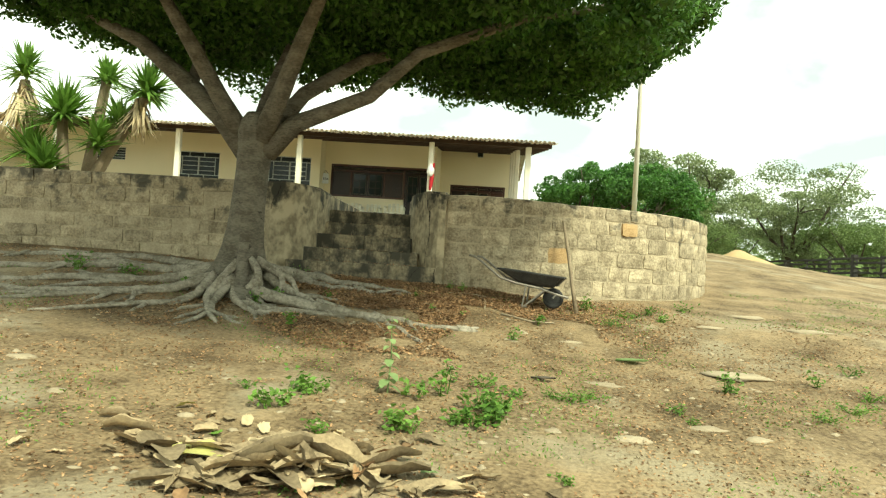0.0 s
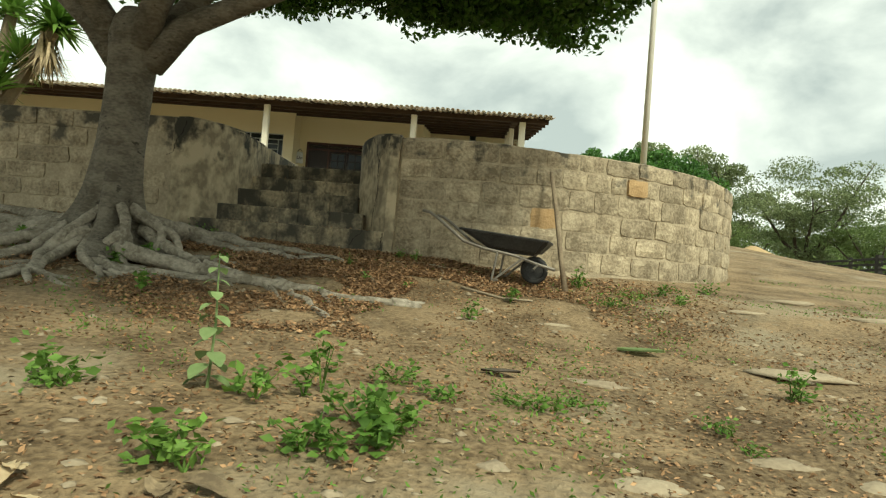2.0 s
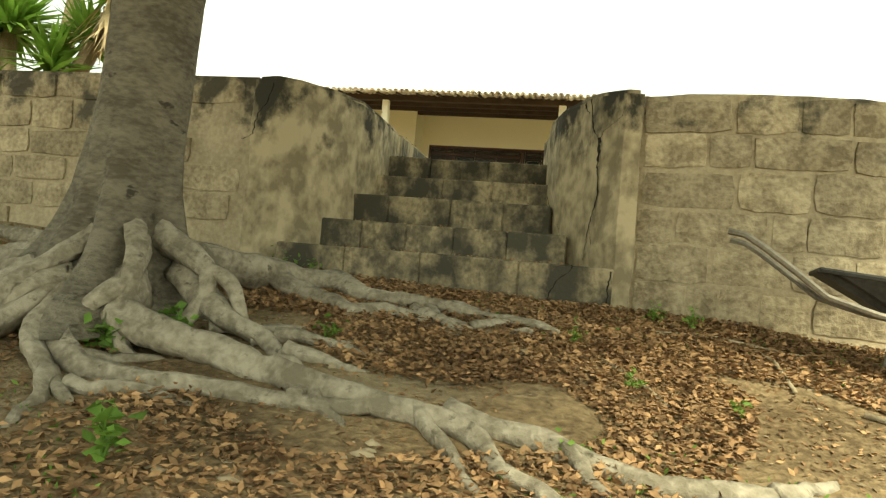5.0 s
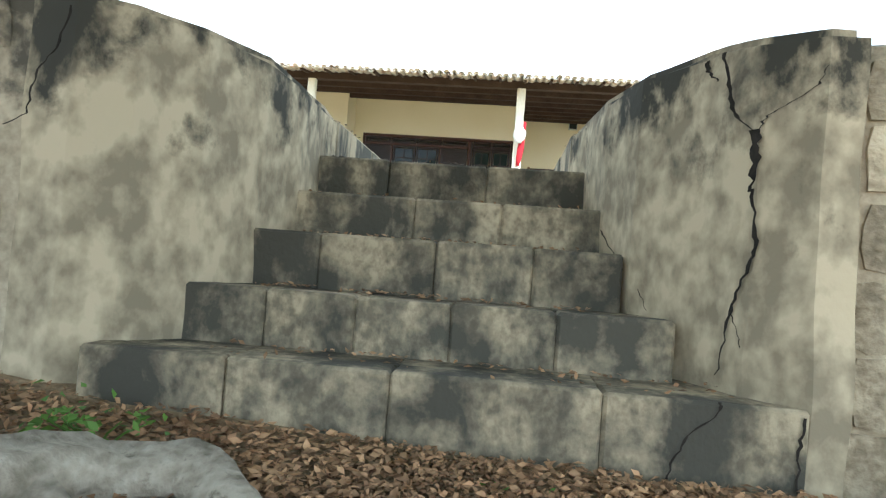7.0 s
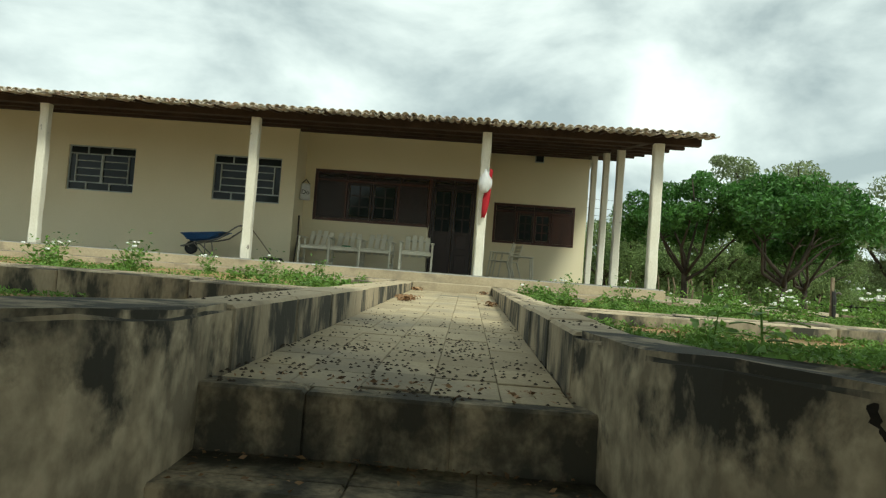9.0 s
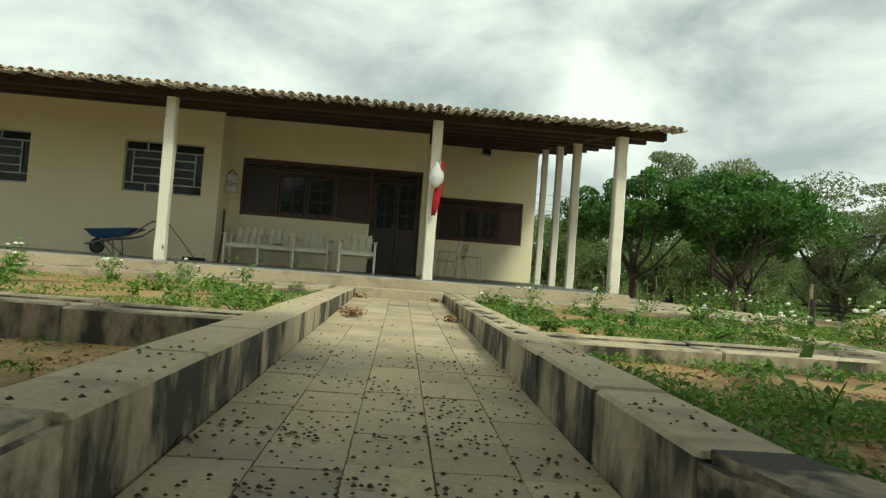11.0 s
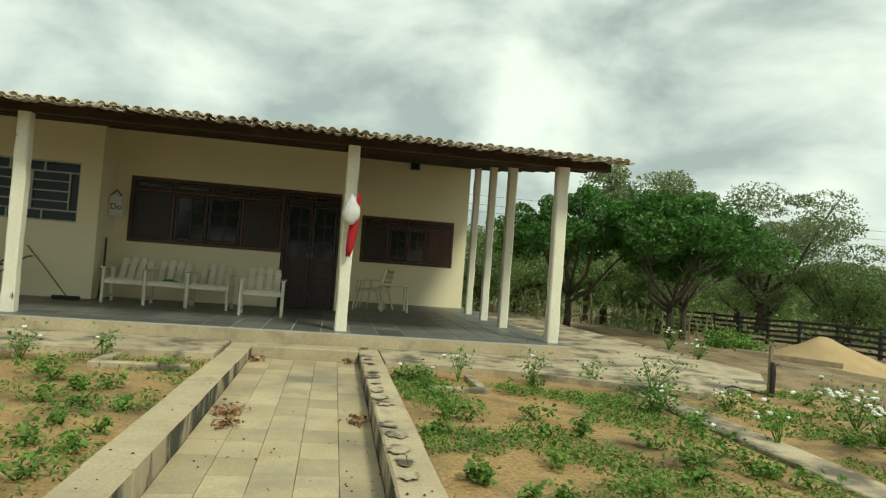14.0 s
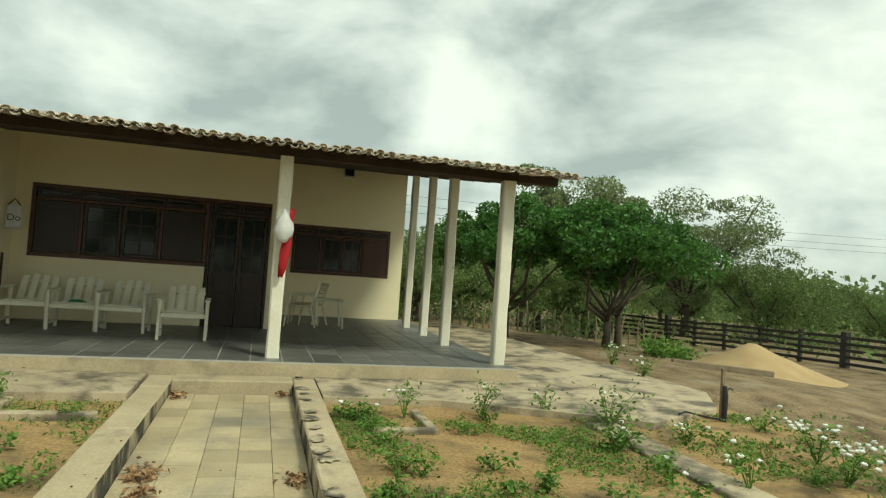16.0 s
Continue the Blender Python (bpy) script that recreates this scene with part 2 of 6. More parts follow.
gb.inputs["Base Color"].default_value = (0.02, 0.025, 0.025, 1)
gb.inputs["Roughness"].default_value, gb.inputs["Specular IOR Level"].default_value = 0.08, 0.22
M["glass"] = g


# ---- mesh helpers ----
def box(bm, x0, x1, y0, y1, z0, z1, bevel=0.0, m=None):
    r = bmesh.ops.create_cube(bm, size=1)
    vs = r["verts"]
    for v in vs:
        v.co = Vector((x0 + (v.co.x + 0.5) * (x1 - x0), y0 + (v.co.y + 0.5) * (y1 - y0), z0 + (v.co.z + 0.5) * (z1 - z0)))
        if m:
            v.co = m @ v.co
    if bevel:
        bmesh.ops.bevel(bm, geom=list({e for v in vs for e in v.link_edges}), offset=bevel, segments=1, affect="EDGES")
    return bm


def tube(bm, pts, radii, n=8, cap=True):
    pts = [Vector(p) for p in pts]
    rings, side = [], None
    for i, p in enumerate(pts):
        d = (pts[min(i + 1, len(pts) - 1)] - pts[max(i - 1, 0)]).normalized()
        if side is None:
            side = d.orthogonal().normalized()
        side = (side - d * side.dot(d)).normalized()
        up = d.cross(side)
        r = radii[i] if hasattr(radii, "__len__") else radii
        rings.append([bm.verts.new(p + r * (math.cos(a) * side + math.sin(a) * up)) for a in [2 * math.pi * k / n for k in range(n)]])
    for a, b in zip(rings, rings[1:]):
        for k in range(n):
            bm.faces.new((a[k], a[(k + 1) % n], b[(k + 1) % n], b[k]))
    if cap:
        bm.faces.new(rings[0][::-1])
        bm.faces.new(rings[-1])
    return bm


def finish(bm, name, mat, smooth=False):
    me = bpy.data.meshes.new(name)
    bmesh.ops.recalc_face_normals(bm, faces=bm.faces)
    bm.to_mesh(me)
    bm.free()
    me.materials.append(M[mat])
    if smooth:
        me.polygons.foreach_set("use_smooth", [True] * len(me.polygons))
    return me


def part(name, bm, mat, parent=None, label="", smooth=False):
    ob = new(name, finish(bm, name, mat, smooth))
    if parent is not None:
        ob.parent = parent
    if label:
        tagged(ob, label)
    return ob


def thing(name, label, category, at=(0, 0, 0), group="", kind=""):
    ob = new(name)
    ob.location = at
    return tagged(ob, label, category, group, kind)


def structure(name, bm, mat, label="", category="", smooth=False):
    return tagged(part(name, bm, mat, smooth=smooth), label, category, "", "structure")


def raw_mesh(name, verts, faces, mat, smooth=False):
    me = bpy.data.meshes.new(name)
    me.from_pydata(verts, [], faces)
    me.materials.append(M[mat])
    if smooth:
        me.polygons.foreach_set("use_smooth", [True] * len(me.polygons))
    return me


def leaves(name, centres, mat, length, width, rng, droop=0.0, flat=0.0):
    """Many pointed, slightly folded leaves of two quads each, one round each centre."""
    c = np.asarray(centres, float)
    k = len(c)
    a = rng.normal(size=(k, 3))
    a[:, 2] = a[:, 2] * (1 - flat) - droop
    a /= np.linalg.norm(a, axis=1, keepdims=True)
    b = rng.normal(size=(k, 3))
    b[:, 2] *= 1 - flat
    b -= (b * a).sum(1, keepdims=True) * a
    b /= np.linalg.norm(b, axis=1, keepdims=True)
    nrm = np.cross(a, b)
    s = rng.uniform(0.6, 1.3, (k, 1))
    L, W = length * s, width * s
    v = np.stack([c - a * L / 2, c + b * W / 2 + nrm * W * 0.2, c + a * L / 2, c - b * W / 2 + nrm * W * 0.2], 1).reshape(-1, 3)
    me = bpy.data.meshes.new(name)
    me.vertices.add(4 * k)
    me.vertices.foreach_set("co", v.ravel())
    base = np.arange(k)[:, None] * 4
    loops = (base + np.array([0, 1, 2, 0, 2, 3])).ravel()
    me.loops.add(6 * k)
    me.loops.foreach_set("vertex_index", loops)
    me.polygons.add(2 * k)
    me.polygons.foreach_set("loop_start", np.arange(2 * k) * 3)
    me.update(calc_edges=True)
    me.materials.append(M[mat])
    return me


def smoothstep(a, b, x):
    t = min(max((x - a) / (b - a), 0), 1)
    return t * t * (3 - 2 * t)


# ---- ground ----
PROFILE = ((-400, -5.0), (-60, -3.6), (-30, -3.0), (-15, -2.6), (-11.5, -2.44), (-9.8, -2.31), (-8.5, -2.19), (-7.5, -2.09), (-6.3, -1.95), (-5.4, -1.87),
           (-4.5, -1.76), (-3.5, -1.60), (-2.5, -1.38), (-1.42, -1.16), (-0.4, -1.05), (400, -1.05))


def ground(x, y):
    z = float(np.interp(y, [p[0] for p in PROFILE], [p[1] for p in PROFILE]))
    z += 0.24 * smoothstep(0.3, -5, x) - 0.12 * smoothstep(0.3, 3.0, x)
    if y > -2.5:
        rise = float(np.interp(y, (-2.5, -0.4, 10, 14, 40, 90), (0, -0.1, 1.28, 1.3, 0.75, 0.2)))
        z += rise * smoothstep(3.0, 5.5, x) - 0.55 * smoothstep(7.5, 14, x) * smoothstep(-2.5, 6, y)
    z += 0.035 * noise.noise(Vector((x * 0.7, y * 0.7, 0))) + 0.015 * noise.noise(Vector((x * 2.7, y * 2.7, 3)))
    return z


def build_ground():
    near = list(np.arange(-16, 30.01, 0.25))
    xs = [-900, -400, -200, -100, -60, -40, -28, -20] + near + [33, 38, 46, 60, 90, 150, 300, 900]
    nearby = list(np.arange(-14, 26.01, 0.25))
    ys = [-600, -300, -150, -80, -50, -30, -20, -16] + nearby + [28, 31, 36, 44, 60, 90, 150, 300, 900]
    verts = [(x, y, ground(x, y)) for y in ys for x in xs]
    n = len(xs)
    faces = [(j * n + i, j * n + i + 1, (j + 1) * n + i + 1, (j + 1) * n + i) for j in range(len(ys) - 1) for i in range(n - 1)]
    tagged(new("ground", raw_mesh("ground", verts, faces, "earth", True)), "bare dry brown earth sloping up to the house", "ground", "", "structure")


build_ground()
CENTRE, RADIUS = Vector((1.75, 2.55, 0)), 4.12


def arc(deg, r):
    return Vector((CENTRE.x + r * math.cos(radians(deg)), CENTRE.y + r * math.sin(radians(deg)), 0))


def prism(bm, outline, z0, z1):
    low, top = [bm.verts.new((x, y, z0)) for x, y in outline], [bm.verts.new((x, y, z1)) for x, y in outline]
    k = len(outline)
    for i in range(k):
        bm.faces.new((low[i], low[(i + 1) % k], top[(i + 1) % k], top[i]))
    bm.faces.new(top)
    bm.faces.new(low[::-1])
    return bm


def garden():
    right = [tuple(arc(a, RADIUS - 0.3)[:2]) for a in range(-105, 41, 5)]
    bm = prism(bmesh.new(), [(0.1, -0.2)] + right[1:] + [(5.6, 7.5), (5.4, 9.2), (0.1, 9.2)], -1.5, 0.155)
    structure("ground_garden_right", bm, "soil", "reddish bare garden soil behind the retaining wall", "soil")
    bm = prism(bmesh.new(), [(0.12, 3.45), (5.1, 3.45), (5.5, 7.4), (5.3, 9.1), (0.12, 9.1)], 0.0, 0.2)
    structure("ground_bed_right", bm, "soil", "bare reddish flower bed beside the path", "soil")
    bm = prism(bmesh.new(), [(-16, 3.4), (-1.72, 3.4), (-1.72, 9.2), (-16, 9.2)], -1.5, 0.2)
    structure("ground_garden_left", bm, "soil", "reddish bare garden soil with patches of grass", "soil")
    bm = prism(bmesh.new(), [(-16, -1.15), (-1.75, -1.15), (-1.72, 3.0), (-16, 3.0)], -1.5, 0.04)
    structure("ground_bed_left", bm, "soil", "sunken bed of reddish soil behind the wall", "soil")


garden()

# ---- retaining walls ----
TOP = 0.27
LEFT_IN = [(-1.49, 0.297), (-1.49, 0.0), (-1.47, -0.4), (-1.53, -0.74), (-1.64, -1.08), (-1.80, -1.30), (-1.98, -1.392)]
RIGHT_IN = [(-0.10, 0.297), (-0.04, 0.0), (0.0, -0.4), (0.09, -0.75), (0.27, -1.05), (0.38, -1.27), (0.52, -1.42)]


def soften(bm):
    # hand-trowelled unevenness
    tall = [e for e in bm.edges if abs(e.verts[0].co.z - e.verts[1].co.z) > 0.8]
    bmesh.ops.subdivide_edges(bm, edges=tall, cuts=10, use_grid_fill=True)
    bmesh.ops.subdivide_edges(bm, edges=[e for e in bm.edges if e.calc_length() > 0.14], cuts=2, use_grid_fill=True)
    for v in bm.verts:
        p = v.co.copy()
        k = 0.4 if p.z > 0.2 else 1.0
        v.co.x += k * 0.016 * noise.noise(p * 3.1)
        v.co.y += k * 0.016 * noise.noise(p * 2.7 + Vector((5, 1, 2)))
        if p.z > 0.2:
            v.co.z += 0.012 * noise.noise(p * 4) * smoothstep(0.25, 0.0, p.y) + 0.035 * smoothstep(-0.2, -0.9, p.y) * (smoothstep(-1.5, -1.1, p.y) if p.x > 0 else 1)


def worn_top(ob):
    ob.data.materials.append(M["curb"])
    for f_ in ob.data.polygons:
        f_.material_index = 1 if f_.normal.z > 0.35 else 0


def stair_walls():
    out = [(-2.15, -1.386), (-2.2, -1.1), (-1.77, 0.297)]
    bm = prism(bmesh.new(), LEFT_IN + out, -1.6, TOP + 0.004)
    bmesh.ops.bevel(bm, geom=[e for e in bm.edges if min(v.co.z for v in e.verts) > 0.2 and min(v.co.y for v in e.verts) < 0.29], offset=0.03, segments=2, affect="EDGES")
    soften(bm)
    worn_top(structure("wall_stair_left", bm, "plaster", "cream plastered stair wall with black mould stains", "wall"))
    out = [(0.63, -1.43), (0.66, -1.1), (0.165, 0.297)]
    bm = prism(bmesh.new(), RIGHT_IN + out, -1.6, TOP + 0.004)
    bmesh.ops.bevel(bm, geom=[e for e in bm.edges if min(v.co.z for v in e.verts) > 0.2 and min(v.co.y for v in e.verts) < 0.29], offset=0.03, segments=2, affect="EDGES")
    soften(bm)
    worn_top(structure("wall_stair_right", bm, "plaster", "cracked plastered stair wall with black mould stains", "wall"))


stair_walls()


def wall_cores():
    bm = bmesh.new()
    box(bm, -16, -2.13, -1.378, -1.1, -1.5, 0.295)
    wl_ = structure("wall_left", bm, "mortar", "long retaining wall of rough squared stone blocks", "stone wall")
    bm = bmesh.new()
    prof = [(-0.30, -1.7), (0.0, -1.7), (-0.004, 0.235), (-0.03, 0.25), (-0.29, 0.25)]
    rings = [[bm.verts.new(arc(a, RADIUS - 0.045 + dr) + Vector((0, 0, z - (0.06 * smoothstep(-100, -74, a) + 0.012 * noise.noise(Vector((a * 0.3, 0, 3)))) * (z > 0)))) for dr, z in prof]
             for a in range(-106, 62, 2)]
    for a, b in zip(rings, rings[1:]):
        for k in range(5):
            bm.faces.new((a[k], a[(k + 1) % 5], b[(k + 1) % 5], b[k]))
    bm.faces.new(rings[0])
    bm.faces.new(rings[-1][::-1])
    wr_ = structure("wall_right", bm, "mortar", "curved retaining wall of rough squared stone blocks", "stone wall")
    return wl_, wr_


WALL_LEFT, WALL_RIGHT = wall_cores()


# ---- stairs ----
def stairs():
    st = thing("staircase", "worn stone block staircase with dark moss stains", "stairs", (-0.7, -0.7, -1.2))
    inv = Matrix.Translation((0.7, 0.7, 1.2))
    rows = [(-1.43, 0.0, -1.75, -0.908, -1.84, 0.53), (-1.10, 0.4, -1.0, -0.695, -1.66, 0.20), (-0.745, 0.6, -0.8, -0.452, -1.56, 0.06),
            (-0.40, 0.6, -0.6, -0.24, -1.50, 0.03), (0.0, 0.7, -0.4, 0.0, -1.52, -0.01)]
    rng = random.Random(4)
    for i, (y, _, z0, z1, x0, x1) in enumerate(rows):
        bm = bmesh.new()
        back = 0.7 if i == 4 else rows[i + 1][0] + 0.12
        if i == 4:
            back = 0.12
        box(bm, x0, x1, y + 0.03, back, z0, z1 - 0.028, m=inv)
        part("step_core", bm, "joint", st)
        k = (4, 5, 4, 3, 3)[i]
        cuts = [x0 + (x1 - x0) * (j + (rng.uniform(-0.25, 0.25) if 0 < j < k else 0)) / k for j in range(k + 1)]
        for a, b in zip(cuts, cuts[1:]):
            bm = bmesh.new()
            lift, out = rng.uniform(-0.003, 0.003), rng.uniform(-0.005, 0.005)
            low = z0 if i == 0 else rows[i - 1][3] - 0.02
            box(bm, a + 0.001, b - 0.001, y + out, y + 0.16, low, z1 + lift, 0.012, m=inv)
            box(bm, a + 0.0015, b - 0.0015, y + 0.162, back, z1 - 0.05, z1 + lift - 0.003, 0.004, m=inv)
            part("step_block", bm, "stepstone", st)


stairs()


# ---- garden path with curbs ----
def path():
    slope = lambda y: 0.016 * y
    bm = bmesh.new()
    prism(bm, [(-1.52, 0.1), (-0.06, 0.1), (-0.06, 8.85), (-1.52, 8.85)], -0.4, -0.02)
    for v in bm.verts:
        if v.co.z > -0.1:
            v.co.z += slope(v.co.y)
    p = structure("pavement_path", bm, "joint", "narrow garden path of square cement tiles with leaves", "path")
    for side, x0, x1, lab in ((0, -1.77, -1.485, "left"), (1, -0.105, 0.165, "right")):
        y = 0.293
        rng = random.Random(side)
        c = thing("curb", "low rendered curb along the path, dark with mould", "curb", ((x0 + x1) / 2, 4.5, 0), "path curbs", "structure")
        inv = Matrix.Translation((-(x0 + x1) / 2, -4.5, 0))
        while y < 9.2:
            l = min(rng.uniform(0.75, 1.05), 9.25 - y)
            bm = bmesh.new()
            box(bm, x0 + rng.uniform(-.006, .006), x1 + rng.uniform(-.006, .006), y, y + l - 0.006, -0.35, TOP + rng.uniform(-.006, .006), 0.015, m=inv)
            blk = part("curb_block", bm, "curb", c)
            blk.data.materials.append(M["curbtop"])
            for f_ in blk.data.polygons:
                f_.material_index = 1 if f_.normal.z > 0.4 else 0
            if side and y > 2.6:
                for q in range(3):
                    if rng.random() < 0.22:
                        continue
                    yy = y + l * (q + 0.5) / 3 + rng.uniform(-.05, .05)
                    bm = bmesh.new()
                    bmesh.ops.create_circle(bm, cap_ends=True, segments=22, radius=1, matrix=inv @ Matrix.LocRotScale(
                        ((x0 + x1) / 2 - 0.045 + rng.uniform(-.02, .02), yy, TOP + 0.012), None, (rng.uniform(0.04, 0.085), rng.uniform(0.06, 0.12), 1)))
                    for v in bm.verts:
                        v.co.x += 0.045 * noise.noise(Vector((v.co.x * 20, v.co.y * 20, q)))
                        v.co.y += 0.06 * noise.noise(Vector((v.co.y * 17, v.co.x * 17, q + 5)))
                    part("earth_filled_hollow", bm, "mortar", c)
            y += l
    bm = bmesh.new()
    box(bm, -1.48, -0.11, 8.86, 9.25, -0.2, 0.285, 0.01)
    structure("trim_path_step", bm, "curbtop", "low rendered step at the head of the path", "step")
    return p, slope


PATH_BASE, path_slope = path()


def strips():
    for n_, x0, x1, y0, y1 in (("left", -16, -1.78, 2.86, 3.46), ("right", 0.17, 5.2, 2.84, 3.48)):
        bm = bmesh.new()
        cuts = np.arange(x0, x1, 1.1)
        for i, a in enumerate(cuts):
            b = min(a + 1.095, x1)
            dz = 0.008 * ((i * 7) % 3)
            box(bm, a, b, y0, y0 + 0.14, -0.3, 0.25 + dz, 0.012)
            box(bm, a, b, y0 + 0.145, y1 - 0.125, -0.3, 0.225 + dz, 0.008)
            box(bm, a, b, y1 - 0.12, y1, -0.3, 0.25 + dz, 0.012)
        walk_ = structure(f"pavement_cross_{n_}", bm, "concrete", "narrow concrete walk between garden beds", "walkway")
        walk_.data.materials.append(M["curb"])
        for f_ in walk_.data.polygons:
            f_.material_index = 1 if f_.normal.z < 0.4 else 0
    bm = bmesh.new()
    for i in range(4):
        box(bm, 2.86, 3.22, 3.5 + i * 0.9, 3.5 + i * 0.9 + 0.89, -0.3, 0.235 + 0.006 * (i % 2), 0.01)
    structure("pavement_strip", bm, "concrete", "narrow concrete strip between flower beds", "walkway")
    bm = prism(bmesh.new(), [(-16, 7.9), (-2.9, 8.0), (-1.8, 8.05), (-1.8, 9.3), (-16, 9.3)], -0.5, 0.285)
    structure("pavement_apron_left", bm, "concrete", "worn stained concrete apron along the veranda", "pavement")
    bm = prism(bmesh.new(), [(0.18, 8.05), (1.5, 7.95), (3.0, 7.3), (3.6, 6.95), (5.0, 7.7), (5.7, 8.8), (5.6, 10.5), (5.3, 14.5), (5.0, 19), (2.5, 19), (2.6, 9.3), (0.18, 9.3)], -0.9, 0.275)
    structure("pavement_apron_right", bm, "concrete", "worn stained concrete apron beside the veranda", "pavement")
    bm = bmesh.new()
    box(bm, -2.75, -1.9, 7.2, 7.32, 0.1, 0.27, 0.01)
    box(bm, -2.87, -2.755, 7.2, 7.9, 0.1, 0.27, 0.01)
    structure("trim_bed_left", bm, "concrete", "broken concrete bed edging", "edging")
    bm = bmesh.new()
    box(bm, 0.5, 1.15, 6.75, 6.85, 0.1, 0.25, 0.01)
    box(bm, 1.05, 1.15, 6.86, 7.6, 0.1, 0.25, 0.01)
    structure("trim_bed_right", bm, "concrete", "broken concrete bed edging", "edging")


strips()

# ---- house ----
FLOOR = 0.457
ROOF = lambda y: 3.22 + 0.14 * (y - 9.68)
Y_LEFT, Y_MAIN, Y_BACK = 12.49, 13.33, 16.82


def house_shell():
    bm = bmesh.new()
    box(bm, -16, 2.98, 9.32, 17.2, -0.6, FLOOR - 0.025)
    structure("floor_veranda_base", bm, "curbtop", "rendered veranda plinth with worn edge", "veranda")
    bm = bmesh.new()
    # left block with three window openings
    def wall(x0, x1, y0, y1, z0, z1):
        box(bm, x0, x1, y0, y1, z0, z1)
    Y, T = Y_LEFT, 0.18
    top = ROOF(Y) - 0.02
    for a, b in ((-16, -13.42), (-12.10, -10.10), (-8.49, -6.62), (-5.02, -4.67)):
        wall(a, b, Y, Y + T, FLOOR - 0.02, top)
    for a, b, z0, z1 in ((-13.42, -12.10, 2.36, 2.84), (-10.10, -8.49, 1.77, 2.83), (-6.62, -5.02, 1.77, 2.83)):
        wall(a, b, Y, Y + T, FLOOR - 0.02, z0)
        wall(a, b, Y, Y + T, z1, top)
    wall(-4.85, -4.67, Y + T, Y_MAIN, FLOOR - 0.02, top + 0.1)
    structure("wall_front_left", bm, "cream", "cream painted house wall", "wall")
    bm = bmesh.new()
    Y, top = Y_MAIN, ROOF(Y_MAIN) - 0.02
    wall(-4.67, -4.42, Y, Y + T, FLOOR - 0.02, top)
    wall(-4.42, -1.57, Y, Y + T, FLOOR - 0.02, 1.53)
    wall(-4.42, -0.46, Y, Y + T, 2.78, top)
    box(bm, -0.46, -0.38, Y, Y_BACK, FLOOR - 0.6, top, m=Matrix(((1, 0, 0, 0), (0, 1, 0, 0), (0, 0.14, 1, -0.14 * Y), (0, 0, 0, 1))))
    structure("wall_front_main", bm, "cream", "cream painted recessed house wall", "wall")
    bm = bmesh.new()
    Y, top = Y_BACK, ROOF(Y_BACK) - 0.02
    wall(-0.38, 0.1, Y, Y + T, FLOOR - 0.02, top)
    wall(0.1, 2.48, Y, Y + T, FLOOR - 0.02, 1.475)
    wall(0.1, 2.48, Y, Y + T, 2.655, top)
    wall(2.48, 2.82, Y, Y + T, FLOOR - 0.02, top)
    wall(2.66, 2.82, Y + T, 24, FLOOR - 0.5, top + 0.1)
    structure("wall_front_right", bm, "cream", "cream painted house wall set back on the veranda", "wall")
    bm = bmesh.new()
    box(bm, -16, 2.6, 20.5, 20.7, FLOOR - 0.5, 4.3)
    box(bm, -16.2, -16, 9.4, 20.7, FLOOR - 0.5, 3.2)
    structure("wall_back", bm, "cream", "plain rear wall of the house", "wall")
    # ceiling: purlins and laths under the tiles
    bm = bmesh.new()
    for y in (10.6, 11.6, 12.6, 13.6, 14.6, 15.6, 16.6):
        box(bm, -16, 3.55, y - 0.05, y + 0.05, ROOF(y) - 0.11, ROOF(y) + 0.0)
    x = -15.8
    while x < 3.5:
        for a, b in ((9.1, 16.75),):
            m = Matrix(((1, 0, 0, x), (0, 1, 0, a), (0, 0.14, 1, ROOF(a) + 0.035), (0, 0, 0, 1)))
            box(bm, -0.025, 0.025, 0, b - a, -0.03, 0.02, m=m)
        x += 0.5
    tagged(part("ceiling", bm, "beam"), "dark rafters and laths under the veranda roof", "ceiling", "", "structure")
    bm = bmesh.new()
    box(bm, -16, 3.55, 9.60, 9.76, 3.12, 3.27, 0.006)
    structure("trim_eave_beam", bm, "beam", "dark weathered eave beam", "beam")
    bm = bmesh.new()
    m = Matrix(((1, 0, 0, 0), (0, 1, 0, 0), (0, 0.14, 1, 0), (0, 0, 0, 1)))
    box(bm, 2.52, 2.68, 9.77, 16.8, 3.12 - 0.14 * 9.68 + 0.0, 3.24 - 0.14 * 9.68, 0.006, m=m)
    structure("trim_side_beam", bm, "beam", "dark weathered side beam", "beam")


house_shell()


